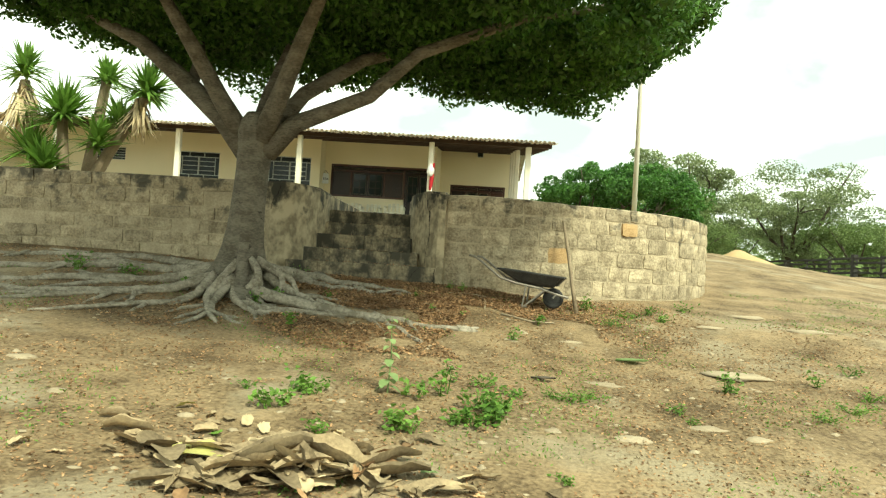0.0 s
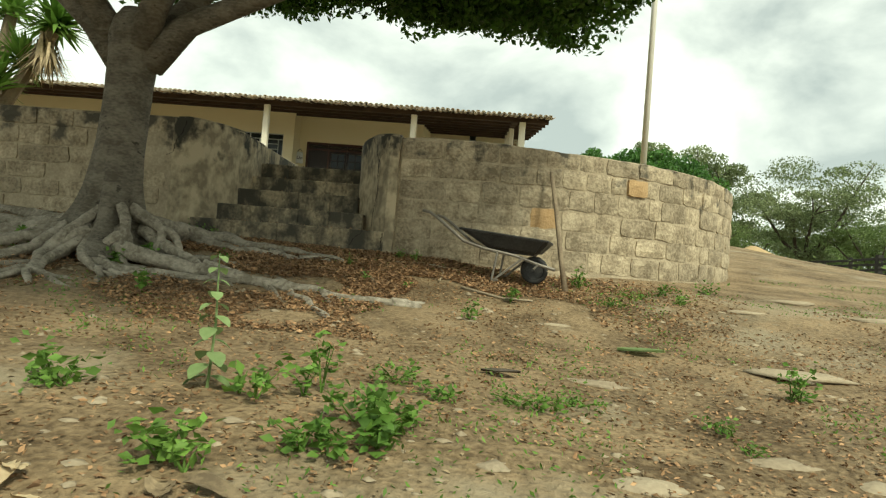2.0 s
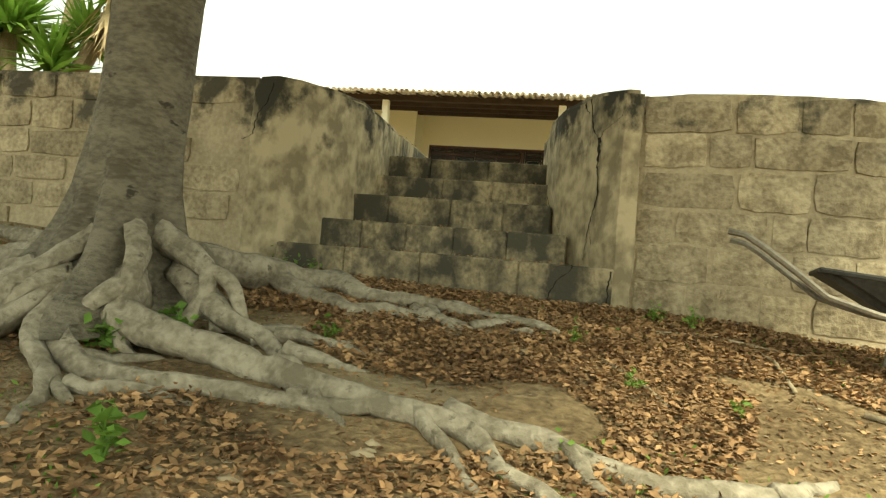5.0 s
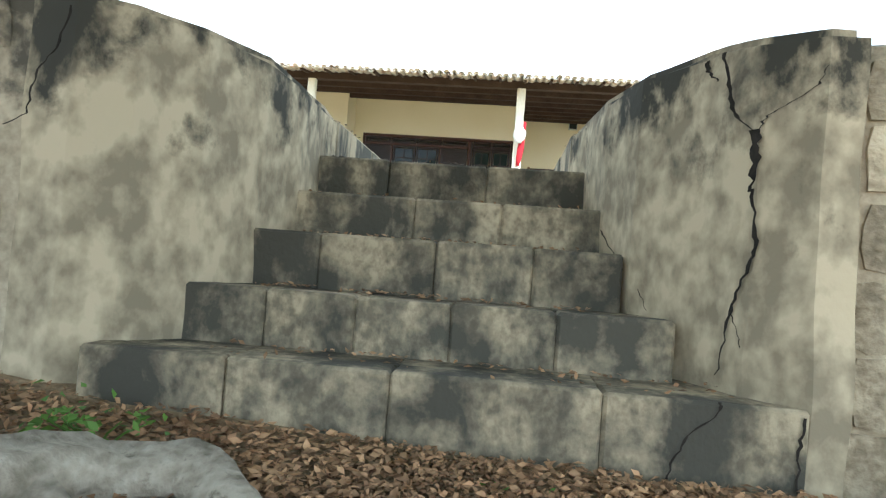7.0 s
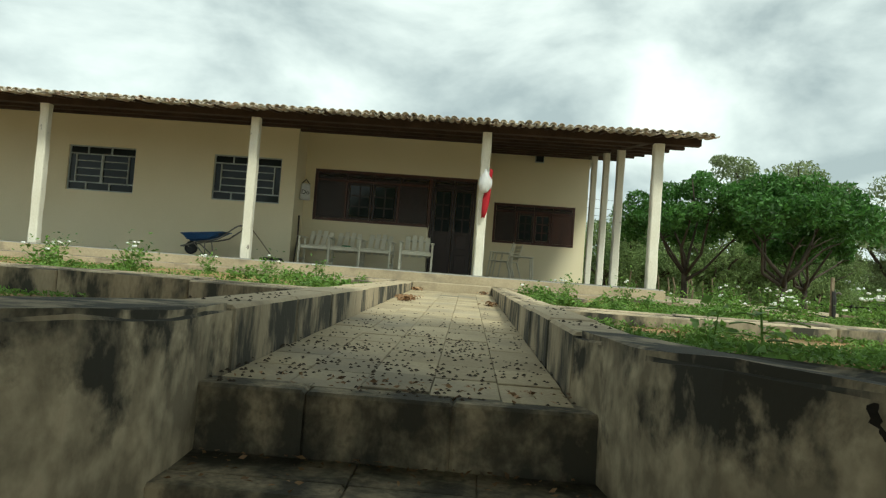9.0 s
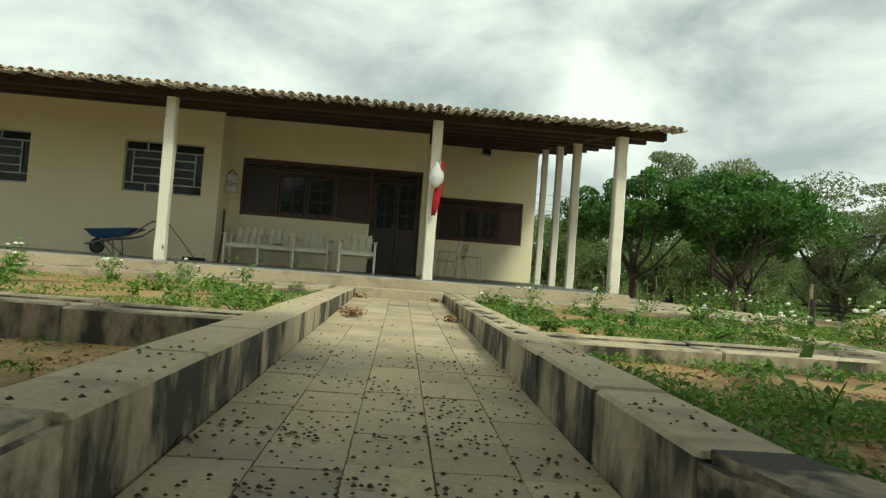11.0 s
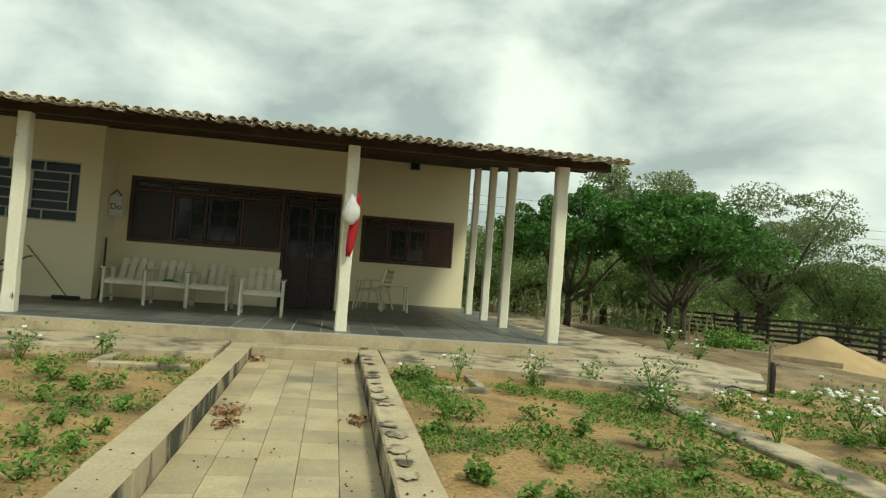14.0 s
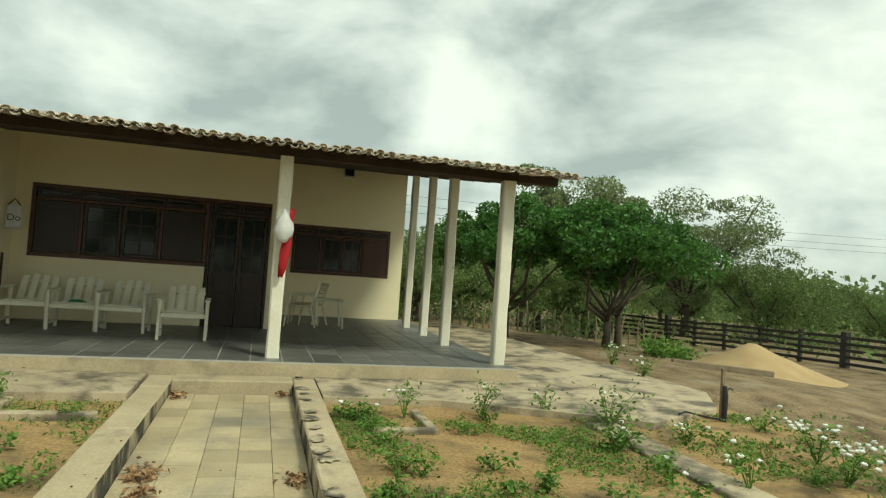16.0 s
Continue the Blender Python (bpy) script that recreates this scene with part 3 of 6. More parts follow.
def roof():
    """Barrel tiles: one corrugated sheet, and the tiles of the eave row one by one."""
    rf = thing("tiled_roof", "low-pitched clay barrel tile roof with pale weathered edge", "roof", (-6, 9.0, 3.2), kind="structure")
    step, n = 0.145, 8
    xs = np.arange(-16, 3.64, step / n)
    prof = 0.038 * np.abs(np.sin(math.pi * xs / step)) + 0.02
    verts, faces = [], []
    for y, dz in ((9.3, 0.0), (20.6, 0.0), (24, -0.9)):
        base = ROOF(min(y, 20.6)) + 0.055 + dz
        verts += [(x + 6, y - 9.0, base + p - 3.2) for x, p in zip(xs, prof)]
    k = len(xs)
    for r in range(2):
        faces += [(r * k + i, r * k + i + 1, (r + 1) * k + i + 1, (r + 1) * k + i) for i in range(k - 1)]
    sheet = new("roof_sheet", raw_mesh("roof_sheet", verts, faces, "rooftile"))
    sheet.parent = rf
    md = sheet.modifiers.new("thick", "SOLIDIFY")
    md.thickness, md.offset = 0.015, -1
    def barrel(r0, r1, up):
        bm = bmesh.new()
        rows = []
        for y, r in ((0, r0), (0.46, r1)):
            for rr in (r, r - 0.013):
                rows.append([bm.verts.new((rr * math.cos(a), y, up * rr * 0.75 * math.sin(a) + 0.14 * y)) for a in np.linspace(0, math.pi, 8)])
        o0, i0, o1, i1 = rows
        for a, b in ((o0, o1), (i1, i0), (i0, o0), (o1, i1)):
            for q in range(7):
                bm.faces.new((a[q], a[q + 1], b[q + 1], b[q]))
        return finish(bm, "roof_tile", "rooftile", True)
    cap, pan = barrel(0.06, 0.052, 1), barrel(0.053, 0.06, -1)
    bm = bmesh.new()
    front = [bm.verts.new((0.05 * math.cos(a), 0.0, 0.036 * math.sin(a))) for a in np.linspace(0, math.pi, 7)]
    rear = [bm.verts.new((v.co.x, 0.06, v.co.z + 0.008)) for v in front]
    bm.faces.new(front)
    for q in range(6):
        bm.faces.new((front[q], front[q + 1], rear[q + 1], rear[q]))
    plug = finish(bm, "mortar_plug", "curbtop")
    rng = random.Random(2)
    x = -15.9
    while x < 3.6:
        for me, dx, dz in ((cap, 0, 0.07), (pan, 0.0725, 0.066)):
            ob = new("roof_tile", me)
            ob.parent = rf
            ob.location = (x + dx + 6 + rng.uniform(-.012, .012), rng.uniform(-0.03, 0.03), ROOF(9.0) + dz - 3.2 + rng.uniform(-.01, .01))
            ob.rotation_euler = (0, rng.uniform(-.06, .06), rng.uniform(-.05, .05))
            if me is cap and rng.random() < 0.8:
                pl = new("mortar_plug", plug)
                pl.parent = rf
                pl.location = ob.location + Vector((0, 0.012 + rng.uniform(0, 0.02), 0))
        x += step


roof()


def posts():
    rng = random.Random(7)
    for x, y, z1, w in ((-12.95, 9.68, 3.12, 0.085), (-8.8, 9.68, 3.12, 0.085), (-4.72, 9.68, 3.12, 0.085), (-0.36, 9.68, 3.12, 0.085), (2.8, 9.68, 3.12, 0.09),
                        (2.6, 11.82, 3.42, 0.08), (2.6, 13.35, 3.63, 0.075), (2.6, 14.89, 3.85, 0.075)):
        bm = bmesh.new()
        n = 14
        rings = []
        for i in range(n + 1):
            z = FLOOR + (z1 - FLOOR) * i / n
            ww = w + rng.uniform(-0.004, 0.004)
            ox, oy = rng.uniform(-.003, .003), rng.uniform(-.003, .003)
            c = 0.02
            shape = [(-ww + c, -ww), (ww - c, -ww), (ww, -ww + c), (ww, ww - c), (ww - c, ww), (-ww + c, ww), (-ww, ww - c), (-ww, -ww + c)]
            rings.append([bm.verts.new((a + ox, b + oy, z - FLOOR)) for a, b in shape])
        for a, b in zip(rings, rings[1:]):
            for k in range(8):
                bm.faces.new((a[k], a[(k + 1) % 8], b[(k + 1) % 8], b[k]))
        bm.faces.new(rings[0][::-1])
        bm.faces.new(rings[-1])
        ob = part("veranda_post", bm, "post")
        ob.location = (x, y, FLOOR)
        tagged(ob, "square wooden veranda post with chipped white paint", "post", "veranda posts", "structure")


posts()


def pane_leaf(parent, x0, x1, z0, z1, y, cols, rows, mat, lower=0.0):
    """A wooden sash: stiles and rails round small panes; lower: height of the solid panel under them."""
    inv = Matrix.Translation(-parent.location)
    s = 0.055
    sash = bmesh.new()
    box(sash, x0, x0 + s, y - 0.02, y + 0.02, z0, z1, 0.004, m=inv)
    box(sash, x1 - s, x1, y - 0.02, y + 0.02, z0, z1, 0.004, m=inv)
    for a, b in ((z0, z0 + s), (z1 - s, z1)):
        box(sash, x0 + s, x1 - s, y - 0.018, y + 0.018, a, b, 0.003, m=inv)
    if lower:
        box(sash, x0 + s, x1 - s, y - 0.012, y + 0.012, z0 + s, z0 + lower, m=inv)
        for q in range(2):
            box(sash, x0 + s + 0.05, x1 - s - 0.05, y - 0.022, y - 0.013, z0 + s + 0.06 + q * lower * 0.48, z0 + lower * (0.45 + 0.48 * q), 0.006, m=inv)
    za = z0 + max(lower, s)
    px, pz = (x1 - x0 - 2 * s) / cols, (z1 - s - za) / rows
    for i in range(1, cols):
        box(sash, x0 + s + i * px - 0.018, x0 + s + i * px + 0.018, y - 0.015, y + 0.015, za, z1 - s, m=inv)
    for j in range(0 if lower else 1, rows):
        box(sash, x0 + s, x1 - s, y - 0.0165, y + 0.0165, za + j * pz - 0.018, za + j * pz + 0.018, m=inv)
    sa = part("sash", sash, mat, parent)
    for i in range(cols):
        for j in range(rows):
            bm = bmesh.new()
            box(bm, x0 + s + i * px + 0.01, x0 + s + (i + 1) * px - 0.01, y - 0.004, y + 0.004, za + j * pz + 0.01, za + (j + 1) * pz - 0.01, m=inv)
            part("pane", bm, "glass", sa)
    return sa


def blind_leaf(parent, x0, x1, z0, z1, y, mat):
    inv = Matrix.Translation(-parent.location)
    bm = bmesh.new()
    box(bm, x0, x1, y - 0.012, y + 0.012, z0, z1, m=inv)
    s = 0.05
    for a, b, c, d in ((x0, x0 + s, z0, z1), (x1 - s, x1, z0, z1), (x0 + s, x1 - s, z0, z0 + s), (x0 + s, x1 - s, z1 - s, z1)):
        box(bm, a, b, y - 0.022, y - 0.0125, c, d, 0.003, m=inv)
    z = z0 + s + 0.01
    while z < z1 - s - 0.02:
        box(bm, x0 + s, x1 - s, y - 0.018, y - 0.0125, z, z + 0.03, m=inv)
        z += 0.042
    return part("louvred_panel", bm, mat, parent)


def frame_bars(parent, bars, y, mat, t=0.03):
    inv = Matrix.Translation(-parent.location)
    bm = bmesh.new()
    for x0, x1, z0, z1 in bars:
        box(bm, x0, x1, y - t, y + t, z0, z1, 0.004, m=inv)
    return part("window_frame", bm, mat, parent)


def openings():
    y = Y_MAIN + 0.03
    w = thing("window_1", "long dark-stained wooden window with small glass panes", "window", (-3.0, y, 1.53), kind="structure")
    frame_bars(w, [(-4.42, -1.57, 1.53, 1.60), (-4.42, -0.46, 2.71, 2.78), (-4.42, -4.35, 1.605, 2.705), (-1.62, -1.55, 1.605, 2.705), (-4.345, -1.625, 2.50, 2.55),
                   (-3.66, -3.61, 1.605, 2.495), (-2.37, -2.32, 1.605, 2.495)], y, "redwood", 0.04)
    blind_leaf(w, -4.345, -3.665, 1.605, 2.495, y, "darkwood")
    pane_leaf(w, -3.60, -3.0, 1.605, 2.495, y, 2, 3, "darkwood")
    pane_leaf(w, -2.985, -2.38, 1.605, 2.495, y, 2, 3, "darkwood")
    blind_leaf(w, -2.315, -1.63, 1.605, 2.495, y, "darkwood")
    for a in np.arange(-4.34, -1.7, 0.68):
        pane_leaf(w, a, min(a + 0.67, -1.63), 2.555, 2.705, y, 1, 1, "darkwood")
    d = thing("door_1", "dark-stained double wooden door with small glass panes", "door", (-1.0, y, FLOOR), kind="structure")
    frame_bars(d, [(-1.545, -1.50, FLOOR, 2.705), (-0.51, -0.462, FLOOR, 2.705), (-1.495, -0.515, 2.50, 2.55)], y, "darkwood", 0.04)
    for a, b in ((-1.49, -1.008), (-1.0, -0.52)):
        leaf = pane_leaf(d, a, b, FLOOR + 0.01, 2.495, y, 2, 3, "darkwood", 0.98)
        bm = bmesh.new()
        tube(bm, [(-0.0, -0.02, 1.05), (0.0, -0.06, 1.05), (0.06 if b < -0.9 else -0.06, -0.065, 1.05)], 0.011, 6)
        part("door_handle", bm, "steel", leaf, "steel door handle")
        pane_leaf(d, a, b, 2.555, 2.705, y, 1, 1, "darkwood")
    y = Y_BACK + 0.03
    w = thing("window_2", "low dark-stained wooden window with small glass panes", "window", (1.3, y, 1.475), kind="structure")
    frame_bars(w, [(0.1, 2.48, 1.475, 1.54), (0.1, 2.48, 2.585, 2.655), (0.1, 0.165, 1.545, 2.58), (2.415, 2.48, 1.545, 2.58), (0.17, 2.41, 2.40, 2.45),
                   (0.75, 0.80, 1.545, 2.395), (1.80, 1.85, 1.545, 2.395)], y, "redwood", 0.04)
    blind_leaf(w, 0.17, 0.745, 1.545, 2.395, y, "darkwood")
    pane_leaf(w, 0.81, 1.295, 1.545, 2.395, y, 2, 3, "darkwood")
    pane_leaf(w, 1.305, 1.795, 1.545, 2.395, y, 2, 3, "redwood")
    blind_leaf(w, 1.855, 2.41, 1.545, 2.395, y, "redwood")
    for a in np.arange(0.175, 2.2, 0.56):
        pane_leaf(w, a, min(a + 0.55, 2.41), 2.455, 2.58, y, 1, 1, "darkwood")
    y = Y_LEFT + 0.06
    for n_, (x0, x1, z0, z1) in enumerate(((-6.62, -5.02, 1.77, 2.83), (-10.10, -8.49, 1.77, 2.83), (-13.42, -12.10, 2.36, 2.84))):
        w = thing(f"window_{n_ + 3}", "grey iron window with many small dark panes", "window", ((x0 + x1) / 2, y, z0), kind="structure")
        t = 0.028
        h, wd = z1 - z0, x1 - x0
        a0, a1 = z0 + 0.17 * h, z1 - 0.17 * h
        c0, c1 = x0 + 0.1 * wd, x1 - 0.1 * wd
        xm = (x0 + x1) / 2
        bars = [(x0, x0 + t, z0, z1), (x1 - t, x1, z0, z1), (x0 + t, x1 - t, z0, z0 + t), (x0 + t, x1 - t, z1 - t, z1)]
        if n_ < 2:
            bars += [(x0 + t, x1 - t, a0, a0 + t), (x0 + t, x1 - t, a1 - t, a1), (xm - 0.03, xm + 0.03, a0 + t, a1 - t), (c0, c0 + t, a0 + t, a1 - t), (c1 - t, c1, a0 + t, a1 - t)]
            for q in (1, 2, 3):
                zz = a0 + (a1 - a0) * q / 4
                bars += [(c0 + t, xm - 0.03, zz - 0.012, zz + 0.012), (xm + 0.03, c1 - t, zz - 0.012, zz + 0.012)]
            for q in (0.27, 0.62):
                for (za, zb) in ((z0 + t, a0), (a1, z1 - t)):
                    bars += [(x0 + wd * q, x0 + wd * q + t, za, zb)]
        else:
            for q in (1, 2, 3, 4):
                zz = z0 + h * q / 5
                bars += [(x0 + t, x1 - t, zz - 0.01, zz + 0.01)]
        frame_bars(w, bars, y, "grey", 0.02)
        bm = bmesh.new()
        box(bm, x0 + 0.002, x1 - 0.002, y + 0.022, y + 0.028, z0 + 0.002, z1 - 0.002, m=Matrix.Translation(-w.location))
        part("pane", bm, "glass", w)


openings()


# ---- the large tree with its roots ----
def gnarled(bm, way, radii, seed, sides=12, step=0.045):
    # a root with ridges, knots and a wandering outline
    P = [Vector(p) for p in way]
    P = [P[0] * 2 - P[1]] + P + [P[-1] * 2 - P[-2]]
    pts, rad = [], []
    last = len(P) - 3
    for i in range(1, len(P) - 2):
        a, b, c, d = P[i - 1], P[i], P[i + 1], P[i + 2]
        n = max(2, int((c - b).length / step))
        for q in range(n):
            u = q / n
            pts.append(0.5 * (2 * b + (c - a) * u + (2 * a - 5 * b + 4 * c - d) * u * u + (3 * b - a - 3 * c + d) * u ** 3))
            rad.append(radii[i - 1] + (radii[min(i, last)] - radii[i - 1]) * u)
    pts.append(P[-2])
    rad.append(radii[-1] * 0.5)
    off = Vector((seed * 1.7, seed * 0.9, seed * 2.3))
    pts = [p + 0.30 * r * Vector((noise.noise(p * 6 + off), noise.noise(p * 6 - off), 0.6 * noise.noise(p * 7 + off * 2))) for p, r in zip(pts, rad)]
    tube(bm, pts, rad, sides)
    bm.verts.ensure_lookup_table()
    for i, (p, r) in enumerate(zip(pts, rad)):
        knot = 1 + 0.35 * max(0.0, noise.noise(p * 4 + off * 3)) ** 1.5
        for k in range(sides):
            v = bm.verts[i * sides + k]
            a = 2 * math.pi * k / sides
            ridge = 0.13 * math.sin(3 * a + 2.5 * noise.noise(p * 3 + off)) + 0.08 * math.sin(5 * a + seed + 3 * noise.noise(p * 2 - off))
            v.co = p + (v.co - p) * knot * (1 + ridge + 0.22 * noise.noise(v.co * 14 + off))
    return bm


def big_tree():
    rng = np.random.default_rng(5)
    bx, by = -2.0, -2.72
    bz = ground(bx, by)
    tree = thing("tree", "large spreading shade tree with grey trunk and dense dark leaves", "tree", (bx, by, bz))
    loc = lambda p: (p[0] - bx, p[1] - by, p[2] - bz)
    bm = bmesh.new()
    rings = []
    prof = ((bz - 0.1, 0.74), (-1.25, 0.50), (-1.1, 0.385), (-0.95, 0.318), (-0.75, 0.277), (-0.5, 0.258), (-0.3, 0.255), (0.0, 0.245), (0.3, 0.238), (0.6, 0.252), (0.8, 0.28), (0.95, 0.25), (1.1, 0.15))
    heights = np.arange(bz - 0.1, 1.1, 0.05)
    for z, r in zip(heights, np.interp(heights, [p[0] for p in prof], [p[1] for p in prof])):
        z, r = float(z), float(r) * 0.92
        ring = []
        for k in range(48):
            a = 2 * math.pi * k / 48
            flare = max(0.0, min(1.0, (-0.3 - z) / 0.9))
            rr = r * (1 + 0.22 * flare * math.sin(5 * a + 0.7) + 0.12 * flare * math.sin(9 * a) + 0.035 * math.sin(3 * a + z * 2)
                      + (0.05 + 0.1 * flare) * noise.noise(Vector((math.cos(a) * 1.6, math.sin(a) * 1.6, z * 1.5))) + 0.02 * noise.noise(Vector((math.cos(a) * 6, math.sin(a) * 6, z * 6))))
            ring.append(bm.verts.new((rr * math.cos(a) - 0.03 + 0.05 * z, rr * math.sin(a), z - bz)))
        rings.append(ring)
    for a, b in zip(rings, rings[1:]):
        for k in range(48):
            bm.faces.new((a[k], a[(k + 1) % 48], b[(k + 1) % 48], b[k]))
    bm.faces.new(rings[-1])
    part("trunk", bm, "bark", tree, smooth=True)
    limbs = [
        ([(-2.1, -2.7, 0.55), (-2.5, -2.65, 1.0), (-3.1, -2.6, 1.5), (-3.8, -2.5, 2.05), (-5.2, -2.3, 2.7)], (0.19, 0.155, 0.13, 0.10, 0.05)),
        ([(-2.15, -2.7, 0.7), (-2.45, -2.9, 1.2), (-2.75, -3.2, 1.8), (-3.1, -4.0, 2.6)], (0.15, 0.12, 0.10, 0.05)),
        ([(-1.85, -2.7, 0.55), (-1.45, -2.75, 0.95), (-0.9, -2.8, 1.17), (-0.45, -2.85, 1.35), (0.2, -2.9, 1.95), (1.6, -2.9, 2.5), (3.2, -2.9, 2.8)],
         (0.17, 0.125, 0.105, 0.10, 0.085, 0.06, 0.03)),
        ([(-1.9, -2.8, 0.7), (-1.6, -3.0, 1.3), (-1.25, -3.4, 1.9), (-0.6, -4.4, 2.6)], (0.15, 0.125, 0.10, 0.05)),
        ([(-2.0, -2.6, 0.75), (-1.95, -2.35, 1.4), (-1.8, -2.0, 2.2), (-1.5, -1.2, 3.0)], (0.16, 0.13, 0.10, 0.05)),
        ([(-1.9, -2.6, 0.75), (-1.45, -2.4, 1.45), (-0.7, -2.0, 2.1), (0.6, -1.3, 2.7)], (0.14, 0.11, 0.09, 0.045)),
        ([(-3.0, -2.6, 1.42), (-3.2, -1.9, 2.1), (-3.6, -1.0, 2.7)], (0.09, 0.07, 0.04)),
    ]
    for pts, rad in limbs:
        bm = bmesh.new()
        tube(bm, [loc(p) for p in pts], rad, 10)
        part("limb", bm, "bark", tree, smooth=True)
    # crown; its unseen front and back are added to shade yard and path
    centres = []
    for i in range(1800):
        rho, th = math.sqrt(rng.uniform(0, 1)), rng.uniform(0, 2 * math.pi)
        x, y = -0.9 + 5.6 * rho * math.cos(th), -3.5 + 4.5 * rho * math.sin(th)
        # cut back on the right so sun reaches the curved wall
        if y < -2.3 and x > 3.85 + 0.4 * (y + 2.3):
            continue
        low = 2.15 - 0.32 * rho ** 2 + 0.28 * noise.noise(Vector((x * 0.8, y * 0.8, 1)))
        low += 0.16 * max(0, -2.5 - x) + 1.1 * max(0, x - 3.2) + 0.8 * max(0, y + 0.2) + 0.12 * max(0, -4.5 - y)
        low -= 0.12 * smoothstep(1.6, 2.8, x) * smoothstep(-2.5, -1.2, y)
        top = max(5.9 - 2.5 * rho ** 2, low + 0.8)
        z = low + 0.25 + abs(rng.normal(0, 0.35)) if rng.random() < 0.5 else rng.uniform(low + 0.25, top)
        centres.append((x, y, z, rng.uniform(0.3, 0.55)))
    pts = []
    for x, y, z, r in centres:
        d = rng.normal(size=(190, 3))
        d /= np.linalg.norm(d, axis=1, keepdims=True)
        d *= (r * rng.uniform(0.35, 1, (190, 1)) ** 0.6)
        d[:, 2] *= 0.7
        pts.append(d + (x - bx, y - by, z - bz))
    crown = new("crown", leaves("crown", np.concatenate(pts), "leaf", 0.105, 0.055, rng, droop=0.4))
    crown.parent = tree
    # roots
    routes = [
        ((-1.78, -2.5), (-1.5, -1.95), (-1.2, -1.85), (-0.88, -2.05), (-0.5, -2.02), (-0.1, -2.05), (0.25, -2.2), 0.15, 0.045),
        ((-1.55, -2.05), (-1.2, -2.2), (-0.88, -2.42), (-0.7, -2.2), (-0.29, -2.3), (0.1, -2.26), 0.09, 0.04),
        ((-1.8, -3.0), (-1.62, -3.25), (-1.1, -3.27), (-0.68, -3.4), (-0.34, -3.42), (-0.05, -3.5), (0.25, -3.85), (0.54, -4.36), 0.13, 0.035),
        ((-0.15, -3.38), (0.14, -3.45), (0.6, -3.68), (0.95, -3.62), (1.19, -3.52), 0.07, 0.04),
        ((-1.7, -2.75), (-1.45, -2.95), (-1.1, -3.0), (-0.8, -3.14), 0.10, 0.05),
        ((-2.1, -3.1), (-1.75, -3.5), (-1.27, -3.57), (-0.78, -3.52), (-0.4, -3.45), 0.08, 0.045),
        ((-2.05, -3.1), (-2.24, -3.4), (-2.05, -3.9), (-1.73, -4.35), 0.12, 0.04),
        ((-2.0, -3.1), (-1.9, -3.5), (-1.6, -3.65), (-1.35, -3.8), 0.09, 0.03),
        ((-2.3, -3.0), (-2.7, -3.3), (-3.3, -3.75), (-4.2, -4.42), 0.12, 0.04),
        ((-2.4, -2.9), (-3.0, -2.9), (-3.8, -3.1), (-4.8, -3.6), (-6.0, -3.9), 0.12, 0.04),
        ((-2.45, -2.6), (-3.2, -2.3), (-4.1, -2.55), (-5.0, -2.9), (-6.4, -3.0), 0.15, 0.04),
        ((-2.4, -2.4), (-3.1, -1.9), (-3.9, -1.85), (-5.2, -2.1), (-6.5, -2.3), 0.14, 0.04),
        ((-2.3, -3.05), (-2.4, -3.7), (-2.9, -4.2), (-3.6, -4.8), 0.09, 0.03),
        ((-2.6, -3.2), (-3.0, -3.6), (-3.1, -4.2), 0.06, 0.025),
        ((-3.6, -2.4), (-4.2, -2.05), (-5.4, -1.75), 0.08, 0.03),
        ((-2.0, -3.0), (-2.1, -3.6), (-1.95, -4.1), (-2.15, -4.6), 0.09, 0.03),
        ((-1.15, -3.0), (-0.95, -2.85), (-0.6, -2.95), 0.05, 0.02),
        ((-0.6, -2.1), (-0.45, -2.4), (-0.2, -2.5), 0.05, 0.02),
        ((-3.3, -2.9), (-3.9, -3.5), (-4.4, -4.1), 0.07, 0.03),
        ((-3.0, -3.5), (-3.9, -3.9), (-5.0, -4.1), (-5.9, -4.5), 0.06, 0.025),
    ]
    for *way, r0, r1 in routes:
        fine = []
        for a, b in zip(way, way[1:]):
            for q in range(5):
                fine.append((a[0] + (b[0] - a[0]) * q / 5, a[1] + (b[1] - a[1]) * q / 5))
        fine.append(way[-1])
        n, pts, rad = len(fine), [], []
        for i, (x, y) in enumerate(fine):
            s = i / (n - 1)
            d = math.hypot(x - bx, y - by)
            r = 0.74 * (r0 + (r1 * 0.8 - r0) * s ** 0.8)
            up = 0.24 * max(0.0, 1 - (d - 0.2) / 0.9) ** 1.4 if r0 > 0.085 else 0.12 * max(0.0, 1 - (d - 0.2) / 0.7)
            if i % 2 == 0 or i == n - 1:
                pts.append(loc((x + 0.05 * noise.noise(Vector((x * 3, y * 3, 7))), y + 0.06 * noise.noise(Vector((x * 2.5, y * 2.5, 9))),
                                ground(x, y) + 0.35 * r + up + 0.035 * noise.noise(Vector((x * 4, y * 4, 2))))))
                rad.append(r)
        seed = len(tree.children)
        bm = gnarled(bmesh.new(), pts, rad, seed)
        part("root", bm, "root", tree, smooth=True)
        # thin side roots that leave the main one and dive into the soil
        rr = random.Random(seed)
